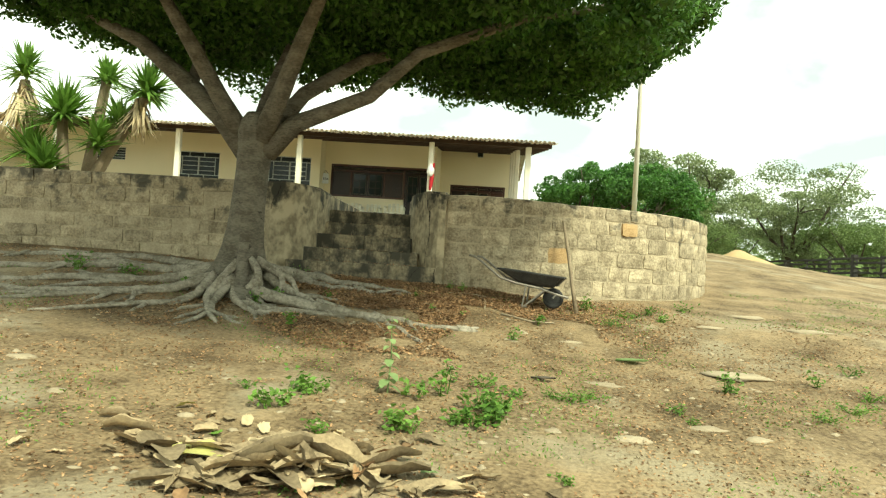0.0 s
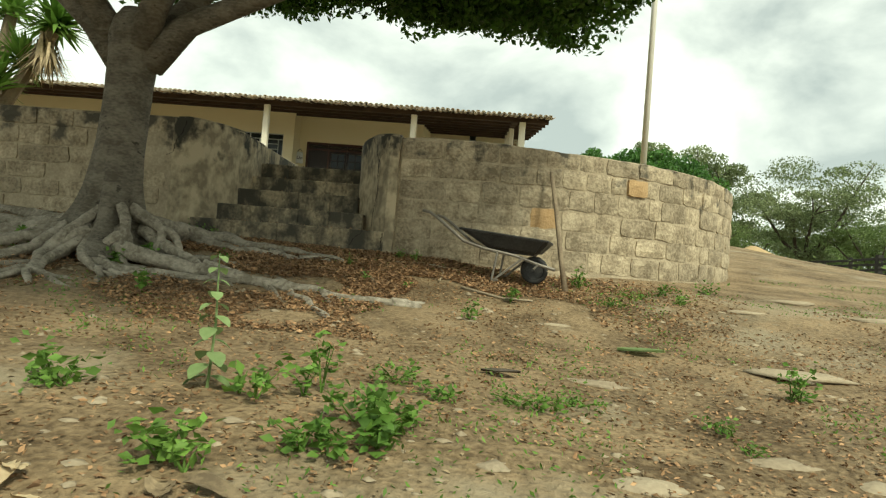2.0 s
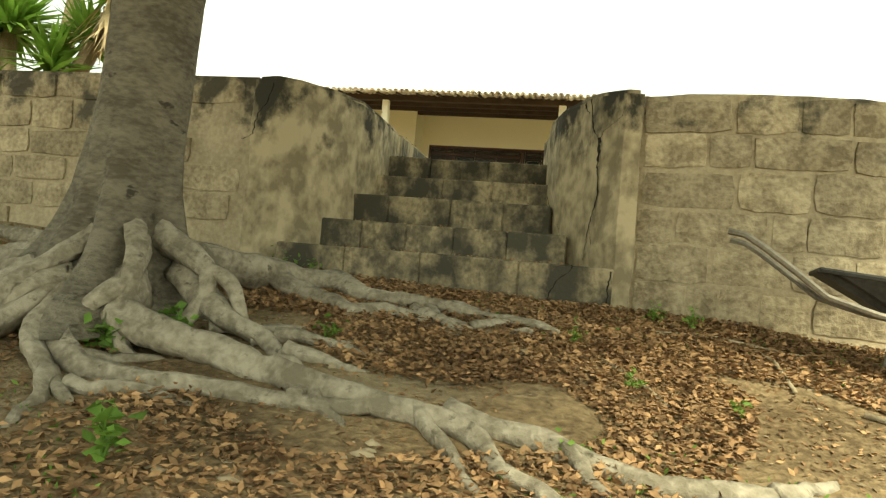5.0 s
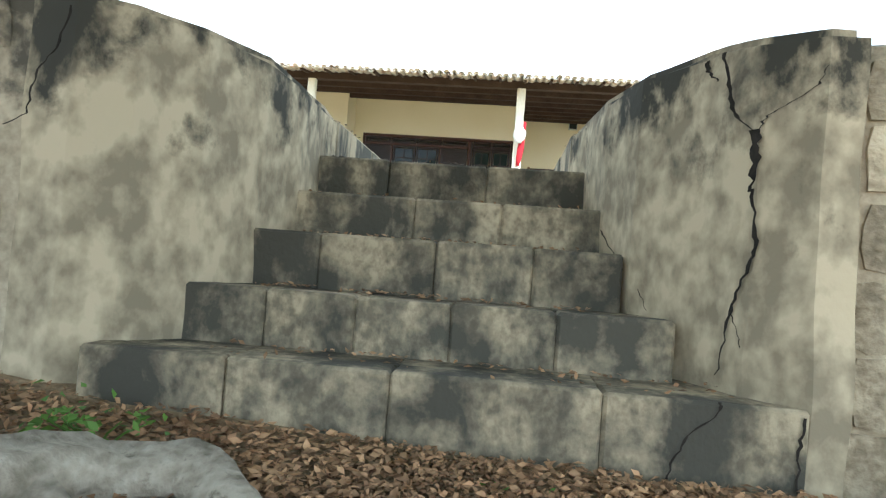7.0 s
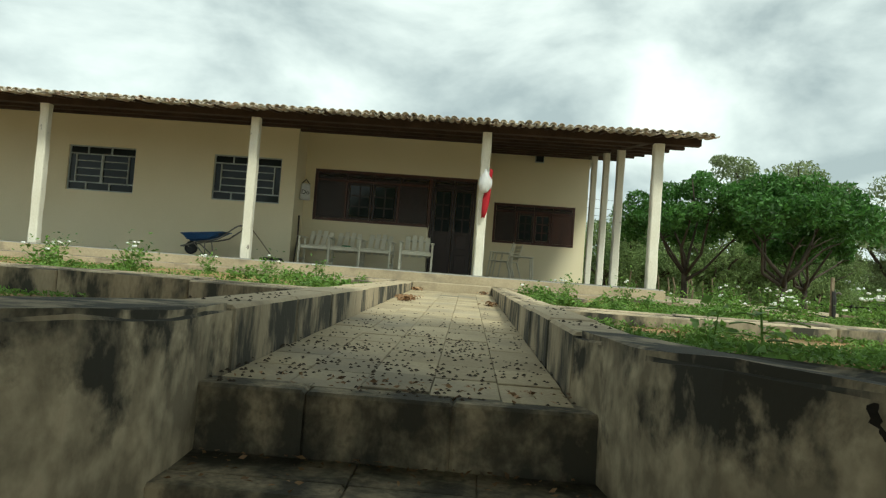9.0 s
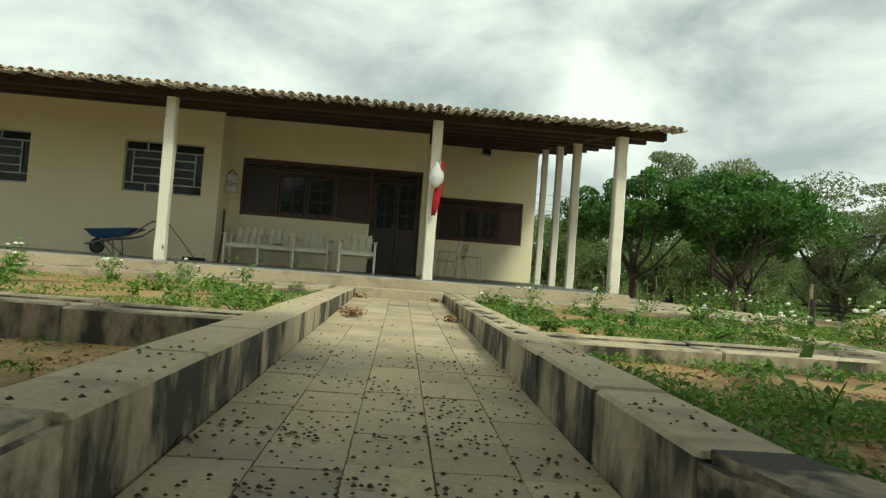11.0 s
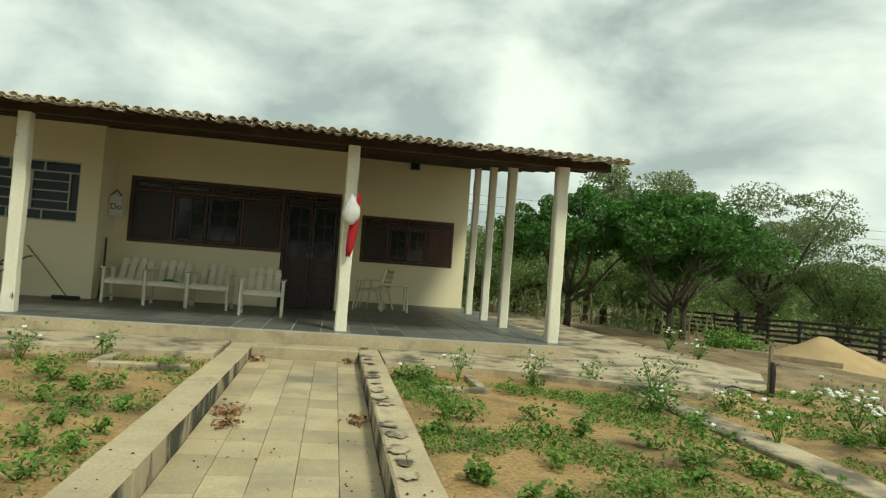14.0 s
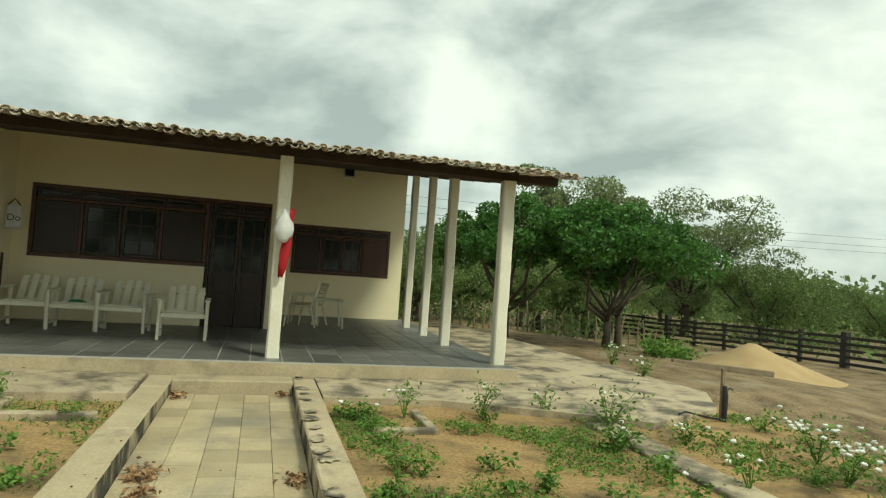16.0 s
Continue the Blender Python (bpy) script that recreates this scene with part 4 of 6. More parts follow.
        for k in range(2 if n > 12 else 1):
            q = rr.randrange(n // 4, n - 2)
            (x, y), (x2, y2) = fine[q], fine[q + 1]
            ang = math.atan2(y2 - y, x2 - x) + rr.choice((-1, 1)) * rr.uniform(0.4, 0.9)
            l = rr.uniform(0.3, 0.7)
            side = []
            for u in range(6):
                px, py = x + l * u / 5 * math.cos(ang) + rr.uniform(-.02, .02), y + l * u / 5 * math.sin(ang) + rr.uniform(-.02, .02)
                side.append(loc((px, py, ground(px, py) + 0.03 - 0.01 * u + rr.uniform(-.006, .012))))
            bm = gnarled(bmesh.new(), side, [0.034, 0.03, 0.027, 0.024, 0.02, 0.014], seed + k + 40, 8)
            part("root", bm, "root", tree, smooth=True)
    # arched roots standing clear of the soil near the trunk
    for s, way in enumerate((((-2.0, -2.75, 0.66), (-1.72, -3.10, 0.46), (-1.68, -3.2, 0.2), (-1.58, -3.3, 0.02), (-1.4, -3.33, -0.04)),
                ((-1.98, -2.7, 0.6), (-1.52, -2.84, 0.40), (-1.44, -2.95, 0.2), (-1.5, -3.07, 0.02), (-1.42, -3.2, -0.04)),
                ((-1.9, -2.74, 0.5), (-1.52, -2.84, 0.38), (-1.34, -2.88, 0.30), (-1.22, -2.93, 0.06), (-1.08, -2.98, -0.03)),
                ((-1.95, -2.8, 0.55), (-1.70, -3.12, 0.40), (-1.8, -3.28, 0.2), (-1.84, -3.4, 0.0), (-1.8, -3.5, -0.05)),
                ((-2.03, -2.8, 0.58), (-2.15, -3.3, 0.3), (-2.2, -3.45, 0.05), (-2.16, -3.6, -0.04)))):
        bm = gnarled(bmesh.new(), [loc((x, y, ground(x, y) + (0.74 * h if h > 0 else h))) for x, y, h in way], [0.06, 0.043, 0.035, 0.03, 0.024][:len(way)], 70 + s)
        part("root", bm, "root", tree, smooth=True)


big_tree()


# ---- other trees ----
def branching(bm, rng, base, top_r, height, spread, n, r0):
    ends = []
    for i in range(n):
        a = 2 * math.pi * (i + rng.uniform(-0.3, 0.3)) / n
        k = spread * rng.uniform(0.45, 1)
        p0 = Vector((0, 0, base * rng.uniform(0.7, 1.0)))
        p3 = Vector((k * math.cos(a), k * math.sin(a), height * rng.uniform(0.55, 0.95)))
        p1 = p0.lerp(p3, 0.35) + Vector((rng.uniform(-.2, .2), rng.uniform(-.2, .2), -0.05 * height))
        p2 = p0.lerp(p3, 0.7) + Vector((rng.uniform(-.2, .2), rng.uniform(-.2, .2), 0.02 * height))
        tube(bm, [p0, p1, p2, p3], (r0 * 0.6, r0 * 0.45, r0 * 0.28, r0 * 0.1), 6)
        ends += [p1, p2, p3]
        for q in range(2):
            e = p2 + Vector((rng.uniform(-1, 1), rng.uniform(-1, 1), rng.uniform(0.1, 0.8))) * spread * 0.3
            tube(bm, [p2, p2.lerp(e, 0.5) + Vector((0, 0, 0.06)), e], (r0 * 0.25, r0 * 0.16, r0 * 0.06), 5)
            ends.append(e)
    return ends


def leafy_tree(name, label, x, y, seed, height, spread, clear, leaf, count, size, lumps=34, r0=0.16, flat=0.55, wood="darkbark", at_ends=False, low=None):
    rng = np.random.default_rng(seed)
    t = thing(name, label, "tree", (x, y, ground(x, y) - 0.05))
    bm = bmesh.new()
    tube(bm, [(0, 0, 0), (0.03, 0.02, clear * 0.4), (0, 0, clear)], (r0 * 1.25, r0, r0 * 0.8), 9)
    ends = branching(bm, rng, clear, r0, height, spread * 0.85, 7, r0)
    part("trunk", bm, wood, t, smooth=True)
    pts = []
    for i in range(lumps):
        if at_ends and i < len(ends):
            c = np.array(ends[i]) + rng.normal(0, 0.25, 3)
        else:
            th, rho = rng.uniform(0, 2 * math.pi), math.sqrt(rng.uniform(0, 1))
            c = np.array((spread * rho * math.cos(th), spread * rho * math.sin(th), 0))
            top = height * (1 - 0.35 * rho ** 2.5)
            c[2] = rng.uniform((low or clear * 1.05) + 0.1 * height * (1 - rho), max(top, (low or 0) + 0.5))
        r = spread * (rng.uniform(0.14, 0.34) if at_ends else rng.uniform(0.16, 0.3))
        k = count // lumps
        d = rng.normal(size=(k, 3))
        d /= np.linalg.norm(d, axis=1, keepdims=True)
        d *= r * rng.uniform(0.3, 1, (k, 1)) ** 0.5
        d[:, 2] *= flat
        pts.append(c + d)
    c = new("crown", leaves("crown", np.concatenate(pts), leaf, size, size * 0.45, rng, droop=0.2))
    c.parent = t
    return t


def trees():
    leafy_tree("tree", "round dense bright green tree with forked trunk", 8.2, 16.0, 11, 3.75, 2.35, 1.0, "mango", 17000, 0.15, 50, 0.10, 0.75, "darkbark", low=2.25)
    leafy_tree("tree", "dense green tree with dark spreading branches", 6.0, 17.6, 12, 3.9, 2.0, 1.0, "mango", 13000, 0.15, 40, 0.095, 0.75, "darkbark", low=2.2)
    leafy_tree("tree", "dense green tree beside the yard", 10.2, 18.8, 13, 3.2, 1.7, 1.2, "mango", 8000, 0.15, 26, 0.09, 0.75, "darkbark", low=2.0)
    leafy_tree("tree", "tall feathery thorn tree with open crown", 22.0, 31.6, 21, 8.3, 5.2, 2.2, "feather", 28000, 0.17, 64, 0.22, 0.42, "darkbark", True)
    leafy_tree("tree", "tall feathery thorn tree behind the green trees", 14.6, 29.0, 22, 8.4, 4.2, 3.0, "feather", 20000, 0.19, 52, 0.2, 0.5, "darkbark", True)
    first = [leafy_tree("thorn_tree", "low scrubby thorn tree with dark twisted stems", 9.5, 25.0, 31, 3.2, 2.4, 0.9, "scrub", 12000, 0.12, 40, 0.13, 0.6, "darkbark", True),
             leafy_tree("thorn_tree", "low scrubby thorn tree with dark twisted stems", 13.5, 26.5, 32, 3.6, 2.9, 0.8, "scrub", 12000, 0.13, 42, 0.14, 0.6, "darkbark", True),
             leafy_tree("thorn_tree", "low scrubby thorn tree with dark twisted stems", 25.0, 29.0, 33, 4.2, 3.6, 0.9, "scrub", 13000, 0.15, 44, 0.15, 0.6, "darkbark", True)]
    rng = random.Random(9)
    spots = [(5.0, 24), (7.2, 27), (11.6, 28), (17.2, 35), (28, 31), (31, 27), (33, 34), (27, 38), (17.5, 38), (9, 34), (4, 33), (23, 44), (36, 42), (41, 34), (31, 47),
             (13, 44), (44, 48), (5.2, 42), (38, 25), (45, 27), (50, 36), (34, 19), (40, 14), (48, 18), (29, 22), (56, 26), (60, 45), (52, 55), (1, 50), (-8, 42)]
    for i, (x, y) in enumerate(spots):
        k = rng.uniform(0.85, 1.3)
        m = Matrix.LocRotScale((x, y, ground(x, y) - 0.05), Euler((0, 0, rng.uniform(0, 6.28))), (k, k, k * rng.uniform(0.85, 1.1)))
        copy_thing(first[i % 3], m)
    # undergrowth and the wooded distance
    rs = np.random.default_rng(8)
    pts = []
    for i in range(420):
        x, y = rs.uniform(2, 70), rs.uniform(20, 75)
        if x > 18 and rs.random() < 0.3:
            y = rs.uniform(12, 40)
        k = rs.uniform(0.5, 1.3)
        d = rs.normal(size=(60, 3)) * (k * 0.8, k * 0.8, k * 0.36)
        pts.append(d + (x, y, ground(x, y) + 0.35 * k))
    tagged(new("undergrowth", leaves("undergrowth", np.concatenate(pts), "scrub", 0.24, 0.12, rs)), "low green scrub undergrowth beyond the yard", "scrub", "", "stuff")
    pts = []
    for i in range(1250):
        a, d0 = rs.uniform(-0.35, 1.45), rs.uniform(70, 150)
        x, y = d0 * math.sin(a), d0 * math.cos(a)
        k = rs.uniform(1.4, 2.6)
        d = rs.normal(size=(45, 3)) * (k * 1.1, k * 1.1, k * 0.6)
        pts.append(d + (x, y, ground(x, y) + 0.9 * k))
    tagged(new("far_woods", leaves("far_woods", np.concatenate(pts), "scrub", 0.9, 0.5, rs)), "far low green thorn woodland", "woodland", "", "stuff")
    verts, faces = [], []
    n = 90
    for i in range(n):
        a = -0.6 + 2.4 * i / (n - 1)
        h = 10 + 9 * noise.noise(Vector((a * 2.2, 0, 5))) + 3 * noise.noise(Vector((a * 9, 0, 2)))
        for d0, z in ((600, -8), (820, max(h, 2)), (1000, max(h, 2) * 0.8)):
            verts.append((d0 * math.sin(a), d0 * math.cos(a), z))
    faces = [(3 * i + k, 3 * i + 3 + k, 3 * i + 4 + k, 3 * i + 1 + k) for i in range(n - 1) for k in range(2)]
    tagged(new("backdrop", raw_mesh("backdrop", verts, faces, "hill", True)), "far wooded blue-green hills", "hills", "", "structure")


trees()


# ---- yucca ----
def yucca():
    rng = np.random.default_rng(3)
    x0, y0, z0 = -7.3, 1.5, -0.05
    t = thing("yucca", "tall yucca with spiky green rosettes and dry straw skirts", "plant", (x0, y0, z0))
    t.scale = (1.2, 1.2, 1.1)
    bm = bmesh.new()
    for pts in (((0, 0, 0), (-0.1, 0, 0.8), (-0.15, 0, 1.6)), ((0.2, 0.1, 0), (0.6, 0.1, 0.9), (1.25, 0.05, 2.05)), ((-0.4, 0.2, 0), (-0.8, 0.2, 1.0), (-1.0, 0.2, 2.3)), ((0.1, 0.3, 0), (0.2, 0.4, 1.3), (0.35, 0.4, 2.5))):
        tube(bm, pts, (0.12, 0.10, 0.08), 8)
    part("stem", bm, "wood", t)

    def rosette(c, n, length, straw):
        bm = bmesh.new()
        for i in range(n):
            th = rng.uniform(0, 2 * math.pi)
            el = rng.uniform(-1.5, -0.9) if straw else rng.uniform(-0.5, 1.35)
            d = Vector((math.cos(th) * math.cos(el), math.sin(th) * math.cos(el), math.sin(el)))
            side = d.cross(Vector((0, 0, 1)))
            side = side.normalized() if side.length > 0.01 else Vector((1, 0, 0))
            l = length * rng.uniform(0.7, 1.1)
            tip = Vector(c) + d * l + Vector((0, 0, -0.12 * l * math.cos(el)))
            start = Vector(c) + (Vector((rng.normal(0, .06), rng.normal(0, .06), rng.uniform(-.35, .05))) if straw else Vector((0, 0, rng.uniform(-.15, .1))))
            mid = start.lerp(tip, 0.45) + Vector((0, 0, 0.03))
            w = 0.022 if straw else 0.034
            v = [bm.verts.new(p) for p in (start - side * w * 0.7, start + side * w * 0.7, mid + side * w, mid - side * w, tip)]
            bm.faces.new((v[0], v[1], v[2], v[3]))
            bm.faces.new((v[3], v[2], v[4]))
        part("dry_skirt" if straw else "rosette", bm, "straw" if straw else "weed", t)

    rosette((-0.15, 0, 1.65), 220, 0.85, False)
    rosette((1.28, 0.05, 2.15), 160, 0.68, False)
    rosette((0.35, 0.4, 2.45), 90, 0.55, False)
    rosette((0.55, -0.1, 1.15), 90, 0.6, False)
    rosette((-0.6, -0.1, 0.9), 120, 0.7, False)
    rosette((-0.2, -0.3, 0.6), 120, 0.7, False)
    rosette((0.75, 0.2, 1.6), 110, 0.6, False)
    rosette((1.15, 0.05, 2.0), 150, 0.75, True)
    rosette((-1.0, 0.2, 2.2), 190, 1.1, True)
    rosette((-1.0, 0.2, 2.5), 90, 0.6, False)


yucca()


# ---- things in the front yard ----
def wheelbarrow(at, turn, tray_mat, label, frame_mat, z):
    w = thing("wheelbarrow", label, "wheelbarrow", (*at, z))
    w.rotation_euler = (0, 0, radians(turn))
    bm = bmesh.new()
    low = [(-0.14, -0.17, 0.335), (0.34, -0.14, 0.30), (0.34, 0.14, 0.30), (-0.14, 0.17, 0.335)]
    top = [(-0.46, -0.27, 0.53), (0.46, -0.24, 0.445), (0.46, 0.24, 0.445), (-0.46, 0.27, 0.53)]
    a, b = [bm.verts.new(p) for p in low], [bm.verts.new(p) for p in top]
    bm.faces.new(a)
    for k in range(4):
        bm.faces.new((a[k], a[(k + 1) % 4], b[(k + 1) % 4], b[k]))
    bmesh.ops.bevel(bm, geom=[e for e in bm.edges if len(e.link_faces) == 2], offset=0.04, segments=3, affect="EDGES")
    ob = part("tray", bm, tray_mat, w, smooth=False)
    md = ob.modifiers.new("sheet", "SOLIDIFY")
    md.thickness = 0.008
    bm = bmesh.new()
    tube(bm, top + [top[0]], 0.014, 6)
    part("rim", bm, tray_mat, w)
    for s in (-1, 1):
        bm = bmesh.new()
        tube(bm, [(0.52, s * 0.06, 0.17), (0.34, s * 0.09, 0.215), (0.12, s * 0.16, 0.285), (-0.2, s * 0.21, 0.335), (-0.42, s * 0.25, 0.40), (-0.56, s * 0.27, 0.51), (-0.72, s * 0.28, 0.63), (-0.8, s * 0.28, 0.68), (-0.88, s * 0.28, 0.695)], 0.017, 7)
        part("handle_tube", bm, frame_mat, w)
        bm = bmesh.new()
        tube(bm, [(-0.06, s * 0.2, 0.31), (-0.1, s * 0.22, 0.0), (-0.03, s * 0.22, 0.02)], 0.013, 6)
        tube(bm, [(-0.08, s * 0.22, 0.015), (0.2, s * 0.15, 0.26)], 0.013, 6)
        part("leg", bm, frame_mat, w)
    wheel = bmesh.new()
    ring = [(0.31 + 0.118 * math.cos(q), 0, 0.15 + 0.118 * math.sin(q)) for q in np.linspace(0, 2 * math.pi, 25)]
    tube(wheel, ring, 0.03, 8, cap=False)
    wh = part("tyre", wheel, "rubber", w, smooth=True)
    bm = bmesh.new()
    tube(bm, [(0.31, -0.022, 0.15), (0.31, 0.022, 0.15)], 0.095, 18)
    tube(bm, [(0.31, -0.12, 0.15), (0.31, 0.12, 0.15)], 0.014, 6)
    part("rim", bm, "black", wh)
    for q in (-1, 1):
        bm = bmesh.new()
        tube(bm, [(0.31, q * 0.11, 0.15), (0.36, q * 0.095, 0.215)], 0.012, 6)
        part("axle_bracket", bm, frame_mat, w)
    return w


wheelbarrow((1.95, -2.16), -13, "black", "old blackened steel wheelbarrow parked by the stone wall", "steel", ground(1.95, -2.16) + 0.005)


def yard():
    rng = random.Random(12)
    z = ground(2.6, -2.17)
    bm = bmesh.new()
    tube(bm, [(0, 0, 0), (-0.05, 0.16, 0.38), (-0.10, 0.36, 0.85), (-0.17, 0.585, 1.36)], (0.033, 0.028, 0.027, 0.022), 8)
    st = part("wooden_pole", bm, "wood", smooth=True)
    st.location = (2.6, -2.175, z)
    tagged(st, "weathered wooden pole leaning on the stone wall", "pole")
    bm = bmesh.new()
    tube(bm, [(0, 0, 0), (0, 0, 3), (0.01, 0, 7.0)], (0.05, 0.042, 0.03), 10)
    fp = part("flagpole", bm, "polewhite", smooth=True)
    fp.location = (4.08, 0.8, 0.1)
    tagged(fp, "tall pale painted flagpole standing in the garden", "flagpole")
    # debris heap of dry sheaths and leaves
    heap = thing("debris_heap", "heap of dry curled leaf sheaths and husks on the ground", "debris", (0.05, -7.75, ground(0.05, -7.75)))
    def sheath(x, y, lift, l, w, curl, mat, turn, i):
        bm = bmesh.new()
        grid = []
        for u in range(8):
            s = u / 7
            ww = w * math.sin(math.pi * (0.12 + 0.8 * s)) ** 0.7 * (1 + 0.25 * noise.noise(Vector((s * 4, i, 0))))
            bow = 0.07 * l * math.sin(3 * s + i) + 0.04 * l * noise.noise(Vector((s * 3, i * 2.1, 5)))
            grid.append([bm.verts.new(((s - 0.5) * l + 0.03 * noise.noise(Vector((k * 3, s * 5, i))), ww * math.sin(curl * k) / max(curl, 0.6),
                                       ww * (1 - math.cos(curl * k)) + bow + 0.012 * noise.noise(Vector((s * 9, k * 4, i))))) for k in (-1, -0.6, -0.2, 0.2, 0.6, 1)])
        for p, q in zip(grid, grid[1:]):
            for k in range(5):
                bm.faces.new((p[k], p[k + 1], q[k + 1], q[k]))
        ob = part("dry_sheath", bm, mat, heap, smooth=True)
        ob.location = (x, y, ground(0.05 + x, -7.75 + y) - heap.location.z + lift)
        ob.rotation_euler = (rng.uniform(-0.35, 0.35), rng.uniform(-0.25, 0.25), turn)

    for i in range(46):
        r, a = abs(rng.gauss(0, 0.5)), rng.uniform(0, 6.28)
        sheath(1.2 * r * math.cos(a) - 0.1, 0.5 * r * math.sin(a), 0.02 + 0.12 * math.exp(-r * r * 3) * rng.uniform(0.3, 1), rng.uniform(0.22, 0.46), rng.uniform(0.05, 0.13),
               rng.uniform(0.3, 1.5), "husk", rng.gauss(0, 0.7), i)
    for i in range(120):
        r, a = abs(rng.gauss(0, 0.55)), rng.uniform(0, 6.28)
        sheath(1.5 * r * math.cos(a), 0.75 * r * math.sin(a), 0.015 + 0.1 * math.exp(-r * r * 3) * rng.uniform(0.2, 1), rng.uniform(0.06, 0.2), rng.uniform(0.02, 0.06),
               rng.uniform(0.4, 1.6), rng.choice(("husk", "husk", "husk", "straw", "deadleaf", "straw")), rng.uniform(0, 6.28), i + 60)
    for k, (x, y, l, w, mat) in enumerate(((-0.58, 0.07, 0.36, 0.14, "yellowleaf"), (-1.0, 0.85, 0.13, 0.05, "yellowleaf"), (0.8, 0.13, 0.11, 0.05, "palegreen"), (0.2, 0.3, 0.12, 0.06, "weed"),
                                           (0.33, 0.06, 0.12, 0.06, "weed"), (-0.62, 0.45, 0.1, 0.05, "weed"), (-0.5, 0.7, 0.16, 0.05, "straw"), (-0.35, 0.6, 0.14, 0.05, "straw"),
                                           (0.15, 0.6, 0.12, 0.05, "straw"), (0.3, 0.45, 0.1, 0.04, "straw"))):
        sheath(x, y, 0.06 if l > 0.2 else 0.03, l, w, 0.5, mat, 0.3 * k, k + 200)
    # flat stones flush with the earth
    for x, y, rx, ry in ((4.02, -4.25, 0.5, 0.3), (5.8, -2.3, 0.45, 0.16), (2.35, -5.0, 0.3, 0.1), (2.3, -6.55, 0.22, 0.09), (3.05, -6.1, 0.25, 0.1), (3.35, -6.3, 0.15, 0.08), (2.35, -3.5, 0.2, 0.07),
                         (1.7, -6.6, 0.1, 0.06), (-0.9, -7.0, 0.09, 0.06), (5.2, -1.6, 0.4, 0.2), (4.4, -2.4, 0.3, 0.12), (-2.6, -6.3, 0.16, 0.08), (-1.9, -6.9, 0.1, 0.06), (0.05, -2.5, 0.12, 0.09)):
        bm = bmesh.new()
        bmesh.ops.create_icosphere(bm, subdivisions=2, radius=1)
        for v in bm.verts:
            k = 1 + 0.25 * noise.noise(v.co * 1.7 + Vector((x, y, 0)))
            k += 0.35 * noise.noise(v.co * 4 + Vector((y, x, 1)))
            v.co = Vector((v.co.x * rx * k * 0.8, v.co.y * ry * k, v.co.z * 0.03 * k))
        ob = part("flat_stone", bm, "flatstone", smooth=True)
        ob.location = (x, y, ground(x, y) - 0.014)
        ob.rotation_euler = (0, 0, rng.uniform(-0.3, 0.3))
        tagged(ob, "pale flat stone lying flush in the earth", "stone", "flat stones")
    for pts in (((0.75, -1.95), (1.05, -1.9), (1.4, -2.05), (1.75, -1.95)), ((1.15, -1.85), (1.3, -2.2), (1.28, -2.6)), ((0.45, -2.5), (0.62, -2.75), (0.7, -2.95)), ((1.5, -2.75), (1.9, -2.9), (2.2, -2.85))):
        bm = bmesh.new()
        x0, y0 = pts[0]
        tube(bm, [(x - x0, y - y0, ground(x, y) - ground(x0, y0) + 0.015) for x, y in pts], [0.014, 0.012, 0.009, 0.005][:len(pts)], 6)
        ob = part("dry_branch", bm, "flatstone", smooth=True)
        ob.location = (x0, y0, ground(x0, y0))
        tagged(ob, "pale dry fallen branch on the leaf litter", "branch", "fallen branches")
    # large dry leaves
    for x, y, l, mt, lab in ((2.9, -4.15, 0.17, "palegreen", "large curled pale green leaf on the earth"), (1.8, -5.18, 0.12, "darkbark", "dark dry leaf on the earth")):
        bm = bmesh.new()
        rows = [[bm.verts.new((l * (u - 0.5) * 2, 0.55 * l * math.sin(math.pi * min(max(u, .06), .94)) * k, 0.02 + 0.12 * l * abs(k) + 0.1 * l * u)) for k in (-1, 0, 1)] for u in np.linspace(0, 1, 7)]
        for p, q in zip(rows, rows[1:]):
            for k in range(2):
                bm.faces.new((p[k], p[k + 1], q[k + 1], q[k]))
        ob = part("fallen_leaf", bm, mt, smooth=True)
        ob.location = (x, y, ground(x, y))
        ob.rotation_euler = (0, 0, -0.2)
        tagged(ob, lab, "leaf")


yard()


